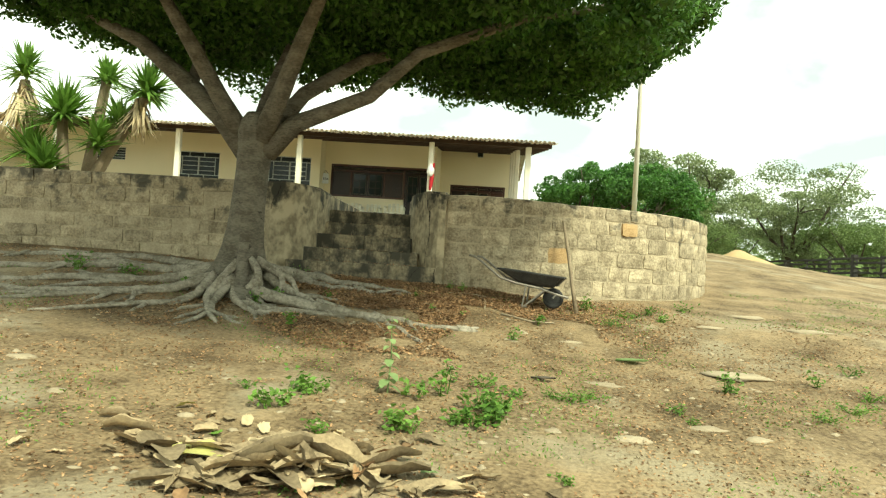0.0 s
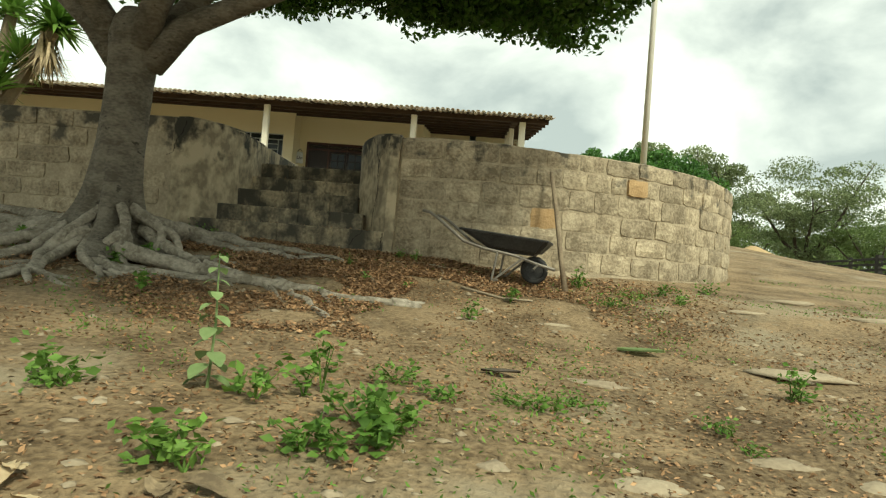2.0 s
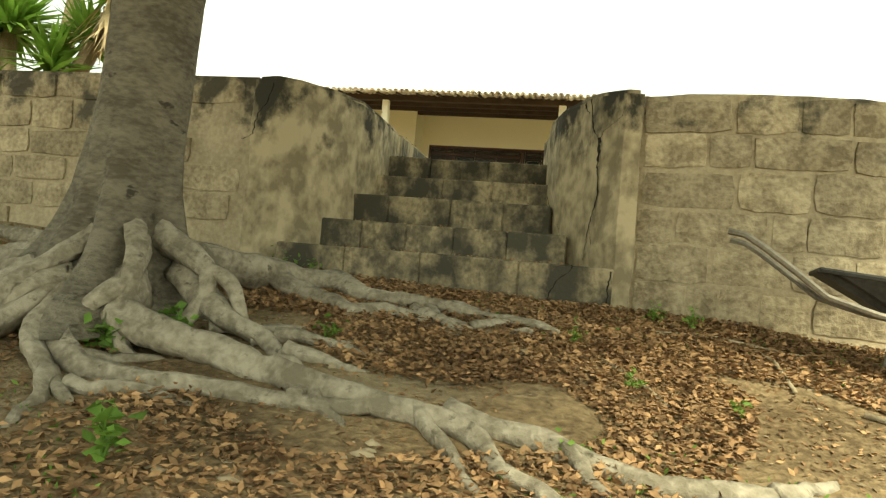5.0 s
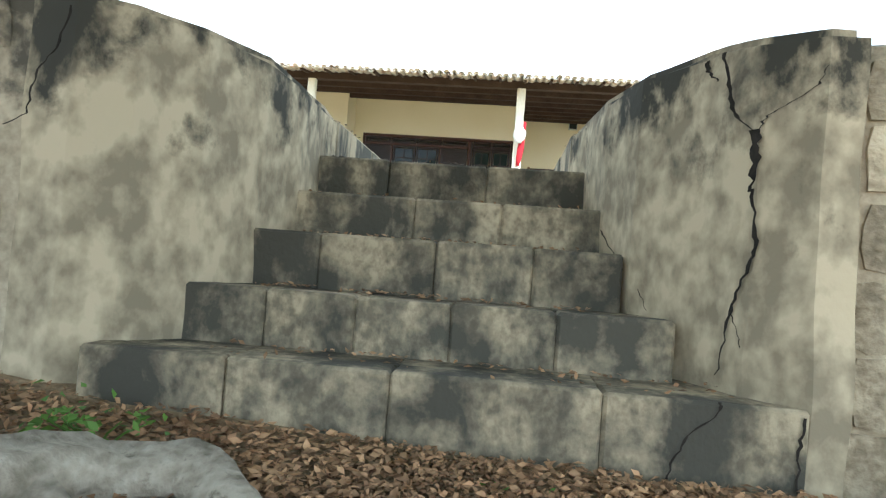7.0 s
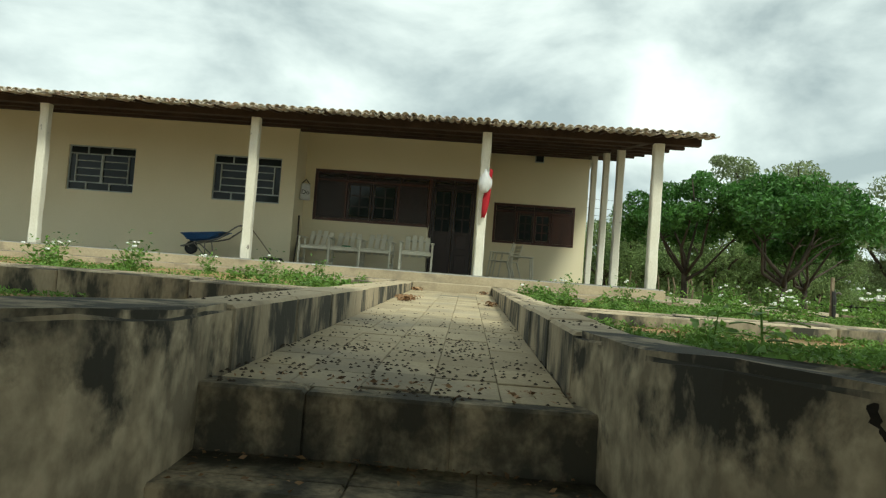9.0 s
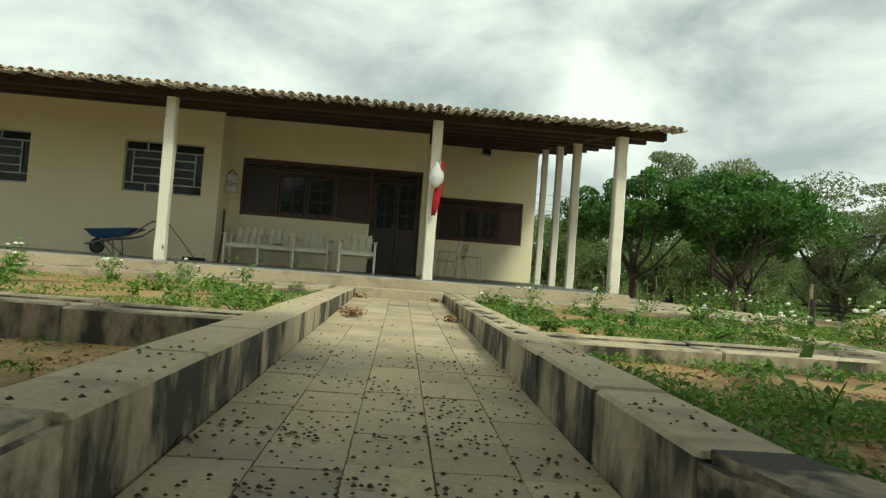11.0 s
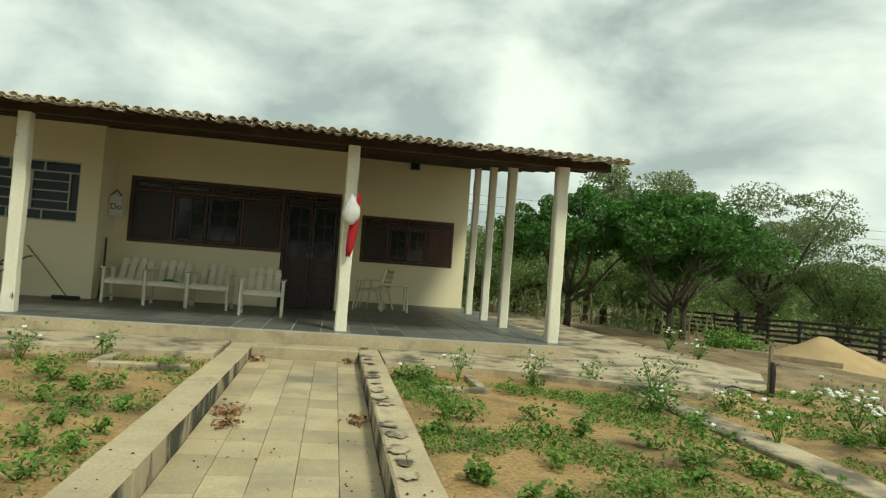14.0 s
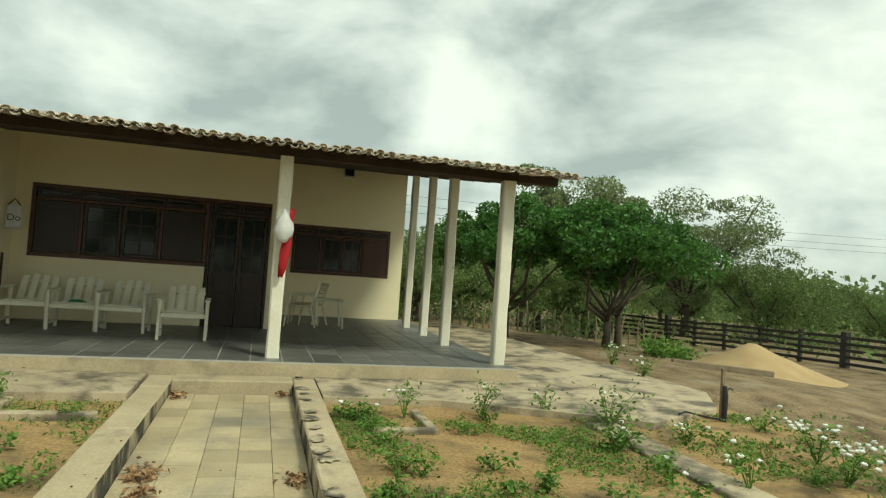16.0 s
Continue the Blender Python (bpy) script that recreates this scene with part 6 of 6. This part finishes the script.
def small_things():
    rng = random.Random(21)
    # slatted chairs and table at the back of the veranda
    def slatted_chair():
        c = thing("slatted_chair", "cream painted slatted armchair beside the small table", "chair", (0, 0, FLOOR), "slatted chairs by the table")
        bm = bmesh.new()
        box(bm, -0.22, 0.22, -0.22, 0.22, 0.40, 0.43, 0.012)
        part("seat", bm, "chair", c)
        m = Matrix.Translation((0, 0.22, 0.43)) @ Matrix.Rotation(radians(-14), 4, "X")
        for k in range(4):
            bm = bmesh.new()
            box(bm, -0.21, 0.21, 0, 0.018, 0.06 + 0.105 * k, 0.14 + 0.105 * k, 0.008, m=m)
            part("back_slat", bm, "chair", c)
        for s in (-1, 1):
            bm = bmesh.new()
            tube(bm, [m @ Vector((s * 0.22, 0.01, 0)), m @ Vector((s * 0.22, 0.01, 0.48))], 0.018, 6)
            part("back_post", bm, "chair", c)
            bm = bmesh.new()
            box(bm, s * 0.25 - 0.03, s * 0.25 + 0.03, -0.24, 0.27, 0.62, 0.645, 0.01)
            part("armrest", bm, "chair", c)
            for y0, y1 in ((-0.2, -0.28), (0.2, 0.33)):
                bm = bmesh.new()
                tube(bm, [(s * 0.24, y0, 0.62 if y0 < 0 else 0.42), (s * 0.25, y1, 0.0)], (0.024, 0.018), 6)
                part("leg", bm, "chair", c)
        return c
    pc = slatted_chair()
    pc.location, pc.rotation_euler = (0.25, 14.2, FLOOR), (0, 0, radians(-100))
    copy_thing(pc, pose(0.45, 14.75, FLOOR, 0, 0, -75))
    t = thing("small_table", "small cream painted table on the veranda", "table", (0.8, 14.25, FLOOR))
    bm = bmesh.new()
    box(bm, -0.3, 0.3, -0.3, 0.3, 0.54, 0.57, 0.012)
    part("tabletop", bm, "chair", t)
    for a in (-1, 1):
        for b in (-1, 1):
            bm = bmesh.new()
            tube(bm, [(a * 0.25, b * 0.25, 0.54), (a * 0.28, b * 0.28, 0)], 0.022, 6)
            part("leg", bm, "chair", t)
    wheelbarrow((-6.35, 11.75), 180, "blue", "blue painted wheelbarrow parked on the veranda", "steel", FLOOR)
    # push broom leaning on the wall
    b = thing("push_broom", "push broom leaning against the cream wall", "broom", (-4.95, 12.15, FLOOR))
    bm = bmesh.new()
    tube(bm, [(0, 0, 0.06), (-0.42, 0.15, 0.5), (-0.80, 0.315, 0.86)], 0.013, 6)
    part("handle", bm, "wood", b)
    bm = bmesh.new()
    box(bm, -0.22, 0.22, -0.035, 0.035, 0.0, 0.06, 0.01)
    part("broom_head", bm, "rubber", b)
    bm = bmesh.new()
    tube(bm, [(0, 0, 0), (0.02, 0.12, 0.6), (0.0, 0.17, 1.1)], 0.022, 6)
    s = part("wooden_stick", bm, "darkbark")
    s.location = (-4.60, 12.62, FLOOR)
    tagged(s, "dark wooden stick leaning in the wall corner", "stick")
    # bag with letters hanging on the return wall
    bag = thing("hanging_bag", "white bag with dark letters hanging on the wall", "bag", (-4.55, 12.98, 2.45))
    bm = bmesh.new()
    box(bm, -0.13, 0.13, -0.035, 0.035, -0.5, -0.1, 0.03)
    for v in bm.verts:
        v.co.x *= 0.75 + 0.25 * (-v.co.z / 0.5)
    part("sack", bm, "bag", bag)
    bm = bmesh.new()
    tube(bm, [(-0.09, 0, -0.11), (0, 0, 0.0), (0.09, 0, -0.11)], 0.012, 6)
    part("strap", bm, "black", bag)
    cu = bpy.data.curves.new("letters", "FONT")
    cu.body, cu.size, cu.extrude, cu.align_x = "Do", 0.15, 0.001, "CENTER"
    tx = new("letters_source", cu)
    me = bpy.data.meshes.new_from_object(tx.evaluated_get(bpy.context.evaluated_depsgraph_get()))
    bpy.data.objects.remove(tx)
    me.materials.append(M["black"])
    lt = new("letters", me)
    lt.parent = bag
    lt.location, lt.rotation_euler = (0, -0.039, -0.36), (radians(90), 0, 0)
    bag.rotation_euler = (0, 0, radians(20))
    # bag and red cloth tied to a post
    pb = thing("plastic_bag", "filled white plastic bag tied to the post", "bag", (-0.34, 9.5, 2.16))
    bm = bmesh.new()
    bmesh.ops.create_icosphere(bm, subdivisions=3, radius=1)
    for v in bm.verts:
        k = 1 + 0.16 * noise.noise(v.co * 2.3) + 0.06 * noise.noise(v.co * 7)
        z = v.co.z
        taper = 1 - 0.55 * max(0, z) ** 1.2
        v.co = Vector((v.co.x * 0.125 * taper * k, v.co.y * 0.085 * taper * k - 0.06, z * (0.23 if z > 0 else 0.19) * k))
    part("sack", bm, "bag", pb, smooth=True)
    bm = bmesh.new()
    rings = []
    for i, (z, w) in enumerate(((0.24, 0.03), (0.1, 0.04), (-0.1, 0.06), (-0.3, 0.075), (-0.5, 0.06), (-0.62, 0.035))):
        rings.append([bm.verts.new((0.06 + w * math.cos(a) * 0.9 - 0.02 * i, -0.03 + 0.03 * math.sin(a) + 0.02 * math.sin(3 * a + i), z + 0.03 * math.sin(2 * a))) for a in np.linspace(0, 2 * math.pi, 15)[:-1]])
    for a, b2 in zip(rings, rings[1:]):
        for k in range(14):
            bm.faces.new((a[k], a[(k + 1) % 14], b2[(k + 1) % 14], b2[k]))
    bm.faces.new(rings[0])
    bm.faces.new(rings[-1])
    rc = part("red_cloth", bm, "redcloth", smooth=True)
    rc.location = (-0.30, 9.53, 2.16)
    tagged(rc, "folded red cloth hanging from the post", "cloth")
    bm = bmesh.new()
    for k in range(3):
        box(bm, -0.12 + 0.02 * k, 0.13 - 0.03 * k, -0.08 + 0.02 * k, 0.07, 0.012 * k, 0.012 * k + 0.011, 0.004)
    gc = part("green_cloth", bm, "green")
    gc.location, gc.rotation_euler = (-3.3, 12.1, FLOOR + 0.418), (0, 0, 0.3)
    tagged(gc, "folded green cloth lying on a chair seat", "cloth")
    # floodlight
    fl = thing("wall_lamp", "small square floodlight fixed high on the wall", "lamp", (1.33, 16.8, 4.0))
    bm = bmesh.new()
    box(bm, -0.13, 0.13, -0.14, -0.03, -0.1, 0.1, 0.015)
    part("housing", bm, "grey", fl)
    bm = bmesh.new()
    box(bm, -0.11, 0.11, -0.15, -0.142, -0.08, 0.08, 0.004)
    part("lens", bm, "glass", fl)
    bm = bmesh.new()
    box(bm, -0.03, 0.03, -0.03, 0.02, -0.03, 0.03)
    part("bracket", bm, "grey", fl)
    # water standpipe with stake
    tp = thing("standpipe", "black wrapped water standpipe tied to a wooden stake", "tap", (4.79, 7.37, 0.2))
    bm = bmesh.new()
    box(bm, -0.02, 0.02, -0.02, 0.02, -0.1, 0.62, 0.004)
    part("stake", bm, "wood", tp)
    bm = bmesh.new()
    tube(bm, [(0.015, -0.04, -0.05), (0.015, -0.04, 0.16), (0.01, -0.04, 0.3), (0.0, -0.04, 0.42)], (0.022, 0.03, 0.036, 0.024), 8)
    part("wrapped_pipe", bm, "black", tp)
    bm = bmesh.new()
    tube(bm, [(0.02, -0.05, 0.38), (0.05, -0.09, 0.41), (0.07, -0.1, 0.38)], 0.014, 6)
    part("spout", bm, "steel", tp)
    bm = bmesh.new()
    tube(bm, [(4.75, 7.33, 0.23), (4.55, 7.3, 0.26), (4.35, 7.45, 0.29), (4.2, 7.35, 0.285)], 0.012, 6)
    tagged(part("garden_hose", bm, "black"), "short black garden hose on the concrete", "hose")
    # sand heap and plank
    n, verts, faces = 40, [], []
    for j in range(n):
        for i in range(n):
            u, v = -2.6 + 6.2 * i / (n - 1), -1.8 + 3.6 * j / (n - 1)
            a = abs(u) / (1.5 if u < 0 else 3.0)
            h = max(0, 1 - math.hypot(a, v / 1.7))
            x, y = 11.8 + u, 14.9 + v
            verts.append((u, v, ground(x, y) - ground(11.8, 14.9) - 0.05 + 0.85 * h ** 1.15 + 0.05 * h * noise.noise(Vector((u * 2, v * 2, 3)))))
    faces = [(j * n + i, j * n + i + 1, (j + 1) * n + i + 1, (j + 1) * n + i) for j in range(n - 1) for i in range(n - 1)]
    sd = new("sand_mound", raw_mesh("sand_mound", verts, faces, "sand", True))
    sd.location = (11.8, 14.9, ground(11.8, 14.9))
    tagged(sd, "heap of pale orange building sand in the yard", "sand heap")
    bm = bmesh.new()
    box(bm, -1.1, 1.1, -0.06, 0.06, 0, 0.12, 0.01)
    lg = part("timber_beam", bm, "wood")
    lg.location, lg.rotation_euler = (9.3, 12.9, ground(9.3, 12.9)), (0, radians(3), radians(-18))
    tagged(lg, "weathered timber beam lying beside the sand", "timber")


small_things()


# ---- fences and cables ----
def fences():
    way = [(15.6, 31.2), (16.7, 27.4), (17.6, 23.0), (18.0, 19.6), (18.3, 16.2), (18.8, 12.3), (19.6, 7.8), (20.6, 2.8)]
    pts = []
    for a, b in zip(way, way[1:]):
        k = max(1, round(math.dist(a, b) / 1.6))
        pts += [(a[0] + (b[0] - a[0]) * q / k, a[1] + (b[1] - a[1]) * q / k) for q in range(k)]
    f = thing("fence", "dark weathered wooden corral fence with five rails", "fence", (16, 17, ground(16, 17)))
    rng = random.Random(3)
    org = Vector(f.location)
    for i, (x, y) in enumerate(pts):
        bm = bmesh.new()
        w = 0.11 if i % 5 == 3 else 0.06
        box(bm, -w, w, -w, w, -0.1, 1.1 + rng.uniform(-.05, .08) + (0.1 if i % 5 == 3 else 0), 0.012)
        p = part("fence_post", bm, "fence", f)
        p.location = Vector((x, y, ground(x, y))) - org
    for (x0, y0), (x1, y1) in zip(pts, pts[1:]):
        for h in (0.16, 0.37, 0.58, 0.79, 1.0):
            bm = bmesh.new()
            a, b = Vector((x0, y0, ground(x0, y0) + h + rng.uniform(-.02, .02))), Vector((x1, y1, ground(x1, y1) + h + rng.uniform(-.02, .02)))
            d = (b - a).normalized()
            m = Matrix.Translation(a - org) @ d.to_track_quat("X", "Z").to_matrix().to_4x4()
            box(bm, -0.1, (b - a).length + 0.1, -0.1, -0.065, -0.05, 0.05, 0.006, m=m)
            part("rail", bm, "fence", f)
    stakes = thing("stake_fence", "thin pale wooden stake fence behind the trees", "fence", (8, 21, ground(8, 21)))
    for k in range(34):
        x = 2.6 + 0.36 * k + rng.uniform(-.1, .1)
        y = 20.5 + 0.06 * k
        bm = bmesh.new()
        hgt = rng.uniform(0.7, 1.15)
        tube(bm, [(0, 0, -0.05), (rng.uniform(-.05, .05), 0, hgt * 0.6), (rng.uniform(-.1, .1), 0, hgt)], (0.035, 0.03, 0.022), 6)
        p = part("stake", bm, "wood", stakes)
        p.location = Vector((x, y, ground(x, y))) - stakes.location
    for k, z in enumerate((10.6, 9.6, 8.8)):
        bm = bmesh.new()
        tube(bm, [(-20 + 12.0 * q, 72 - 0.5 * q, z - 0.9 * math.sin(math.pi * q / 10)) for q in range(11)], 0.022, 4)
        tagged(part("power_cable", bm, "black"), "thin overhead power cable against the sky", "cable", "overhead cables")


fences()


# ---- cracks in the stair wall ----
def cracks():
    rng = random.Random(6)
    def along(pts):
        out = []
        for a, b in zip(pts, pts[1:]):
            for q in range(6):
                out.append(Vector(a).lerp(Vector(b), q / 6))
        return out + [Vector(pts[-1])]
    c = thing("wall_crack", "wide open crack running down the plastered stair wall", "crack", (0.37, -1.27, -0.03), kind="structure")
    nrm = Vector((-0.86, -0.5, 0)).normalized()
    side = Vector((0.5, -0.86, 0)).normalized()
    for pts, w in ((((0.299, -1.108, 0.285), (0.315, -1.139, 0.163), (0.328, -1.166, 0.056), (0.371, -1.253, -0.03)), 0.009),
                   (((0.371, -1.253, -0.02), (0.377, -1.267, -0.117), (0.373, -1.257, -0.23)), 0.019),
                   (((0.373, -1.257, -0.22), (0.388, -1.278, -0.381), (0.384, -1.274, -0.456), (0.353, -1.215, -0.592), (0.34, -1.191, -0.711), (0.328, -1.166, -0.86)), 0.008),
                   (((0.375, -1.259, -0.031), (0.397, -1.288, 0.021), (0.456, -1.352, 0.058), (0.501, -1.399, 0.098), (0.519, -1.417, 0.154)), 0.005),
                   (((0.265, -1.042, 0.275), (0.271, -1.052, 0.227), (0.294, -1.098, 0.184)), 0.009),
                   (((0.351, -1.212, -0.641), (0.368, -1.247, -0.722), (0.377, -1.264, -0.812)), 0.003),
                   (((0.0, -0.36, -0.30), (0.016, -0.463, -0.368), (0.067, -0.661, -0.495), (0.127, -0.811, -0.606), (0.146, -0.844, -0.671)), 0.005)):
        bm = bmesh.new()
        prev = None
        line = along(pts)
        for i, p in enumerate(line):
            ww = w * rng.uniform(0.45, 1.3) * (0.35 if i > 0.75 * len(line) else 1)
            jog = side * rng.uniform(-0.008, 0.008) + nrm * 0.006
            a, b = bm.verts.new(p + jog - side * ww / 1 - c.location), bm.verts.new(p + jog + side * ww - c.location)
            if prev:
                bm.faces.new((prev[0], prev[1], b, a))
            prev = (a, b)
        part("crack_line", bm, "crack", c)
    # cracks on faces that look straight down the yard: the broken corner of the lowest step and the left wall
    for label, at, rows in (("crack round the loose corner block of the lowest step", (0.17, -1.437, -1.0), (((0.258, -0.905), (0.251, -0.938), (0.172, -1.015), (0.126, -1.089), (0.099, -1.2)),)),
                            ("thin crack beside the plastered stair corner", (0.5, -1.437, -1.05), (((0.505, -0.93), (0.492, -1.03), (0.5, -1.2)),)),
                            ("thin jagged crack in the plastered retaining wall", (-2.08, -1.408, 0.05), (((-1.99, 0.25), (-2.036, 0.099), (-2.103, 0.004), (-2.125, -0.136), (-2.205, -0.18)),))):
        c = thing("wall_crack", label, "crack", at, kind="structure")
        for row in rows:
            line = along([(x, at[1], z) for x, z in row])
            bm = bmesh.new()
            prev = None
            for p in line:
                ww, jog = rng.uniform(0.002, 0.006), Vector((rng.uniform(-.006, .006), 0, 0))
                a, b = bm.verts.new(p + jog - Vector((ww, 0, 0)) - c.location), bm.verts.new(p + jog + Vector((ww, 0, 0)) - c.location)
                if prev:
                    bm.faces.new((prev[0], prev[1], b, a))
                prev = (a, b)
            part("crack_line", bm, "crack", c)


cracks()


# ---- pieces: wall blocks, path tiles, veranda slates ----
def stone_meshes():
    """Squared blocks with uneven faces, standing a few millimetres proud of the mortar."""
    out = []
    for v_ in range(9):
        for mt in ("stone", "orange"):
            rng = random.Random(40 + v_)
            bm = bmesh.new()
            nx, nz = 5, 4
            tilt, lean = rng.uniform(-.006, .006), rng.uniform(-.006, .006)
            grid = []
            for j in range(nz):
                row = []
                for i in range(nx):
                    edge = i in (0, nx - 1) or j in (0, nz - 1)
                    x, z = i / (nx - 1) - 0.5, j / (nz - 1) - 0.5
                    if i in (0, nx - 1) and j in (0, nz - 1):
                        x, z = x * rng.uniform(0.93, 1.0), z * rng.uniform(0.86, 0.99)
                    elif edge:
                        x, z = x + rng.uniform(-.018, .018), z + rng.uniform(-.045, .04)
                    else:
                        x, z = x + rng.uniform(-.06, .06), z + rng.uniform(-.07, .07)
                    y = (rng.uniform(-.001, .006) if edge else rng.uniform(-.015, -.003)) + tilt * x + lean * z
                    row.append(bm.verts.new((x, y, z)))
                grid.append(row)
            for a, b in zip(grid, grid[1:]):
                for i in range(nx - 1):
                    bm.faces.new((a[i], a[i + 1], b[i + 1], b[i]))
            rim = grid[0] + [r[-1] for r in grid[1:]] + grid[-1][-2::-1] + [r[0] for r in grid[-2:0:-1]]
            back = [bm.verts.new((v.co.x * 1.02, 0.05, v.co.z * 1.03)) for v in rim]
            for k in range(len(rim)):
                bm.faces.new((rim[k], back[k], back[(k + 1) % len(rim)], rim[(k + 1) % len(rim)]))
            out.append(finish(bm, "stone_block", mt))
    return out[0::2], out[1::2]


def wall_stones():
    plain, warm = stone_meshes()
    rng = random.Random(17)
    START = next(q / 10 for q in range(-1200, -400) if arc(q / 10, RADIUS - 0.04).x > 0.645)
    COURSES = (0.215, -0.015, -0.235, -0.495, -0.735, -0.965, -1.22, -1.47)
    # two clean orange blocks, one of them loose in its joint
    fixed = {1: (-66.1, -61.8, 0.022), 3: (-83.3, -78.1, 0.0)}

    def lay(parent, mesh, at, turn, l, h, wide):
        ob = new("stone_block", mesh)
        ob.parent = parent
        ob.location = at
        ob.rotation_euler = (rng.uniform(-.02, .02), rng.uniform(-.03, .03), turn)
        ob.scale = (l * wide, 1, h * rng.uniform(0.87, 0.95))

    for c, (z1, z0) in enumerate(zip(COURSES, COURSES[1:])):
        a = START
        while a < 58:
            l = rng.uniform(0.3, 0.6) if rng.random() > 0.2 else rng.uniform(0.18, 0.3)
            da, out_, special = math.degrees(l / RADIUS), 0.0, False
            if c in fixed:
                f0, f1, push = fixed[c]
                if abs(a - f0) < 0.01:
                    da, out_, special = f1 - f0, push, True
                elif a < f0 < a + da + 2.2:
                    da = f0 - a
            mid = a + da / 2
            p = arc(mid, RADIUS - 0.040 + out_ + rng.uniform(-0.006, 0.006))
            zz = z1 - 0.03 * smoothstep(-100, -74, mid) * (c == 0) + rng.uniform(-.012, .012)
            warmish = (rng.random() < 0.02 and c < 5) or special
            if ground(p.x, p.y) < zz:
                lay(WALL_RIGHT, rng.choice(warm if warmish else plain), (p.x, p.y, (zz + z0) / 2), radians(mid + 90),
                    radians(da) * RADIUS, zz - z0, 0.93 if special else rng.uniform(0.90, 0.96))
            a += da
    z = 0.28
    while z > -1.2:
        h = rng.uniform(0.2, 0.26)
        x = -2.12 - rng.uniform(0, 0.2)
        while x > -13.5:
            l = rng.uniform(0.34, 0.66)
            hidden = rng.random() < (0.35 if x > -3.0 else 0.1)
            if ground(x, -1.5) < z and not hidden:
                lay(WALL_LEFT, rng.choice(plain), (x - l / 2, -1.393 + rng.uniform(-.008, .004), z - h / 2), rng.uniform(-.02, .02), l, h, rng.uniform(0.91, 0.97))
            x -= l
        z -= h


wall_stones()


def slab_mesh(name, mat, w, d, t, bevel=0.004):
    bm = bmesh.new()
    box(bm, -w / 2, w / 2, -d / 2, d / 2, -t, 0, bevel)
    return finish(bm, name, mat)


def path_tiles():
    w = 1.365 / 5
    me = slab_mesh("path_tile", "tile", w - 0.003, 0.357, 0.03, 0.003)
    rng = random.Random(8)
    y = 0.31
    while y < 8.66:
        for k in range(5):
            ob = new("path_tile", me)
            ob.parent = PATH_BASE
            ob.location = (-1.475 + w * (k + 0.5), y + (0.03, -0.02, 0.045, 0.0, -0.03)[k], path_slope(y) + rng.uniform(-.003, .003))
            ob.rotation_euler = (0.016 + rng.uniform(-.006, .006), rng.uniform(-.006, .006), rng.uniform(-.008, .008))
        y += 0.36


path_tiles()


def slates():
    base = bpy.data.objects["floor_veranda_base"]
    me = slab_mesh("slate_tile", "slate", 0.388, 0.388, 0.02, 0.003)
    rng = random.Random(14)
    bm = bmesh.new()
    box(bm, -16, 2.97, 9.33, 17.15, FLOOR - 0.024, FLOOR - 0.006)
    structure("floor_grout", bm, "grout", "pale grout bed of the veranda floor", "floor")
    verts, faces = [], []
    ny = 19
    for j in range(ny):
        y = 9.34 + 0.2 + 0.4 * j
        for i in range(47):
            x = 2.97 - 0.2 - 0.4 * i
            if i < 20 and j < 14:
                ob = new("slate_tile", me)
                ob.parent = base
                ob.location = (x, y, FLOOR + rng.uniform(-.001, .001))
            else:
                k = len(verts)
                verts += [(x - .196, y - .196, FLOOR), (x + .196, y - .196, FLOOR), (x + .196, y + .196, FLOOR), (x - .196, y + .196, FLOOR)]
                faces.append((k, k + 1, k + 2, k + 3))
    ob = new("slate_paving", raw_mesh("slate_paving", verts, faces, "slate"))
    tagged(ob, "dark slate paving of the veranda", "floor", "", "structure")


slates()
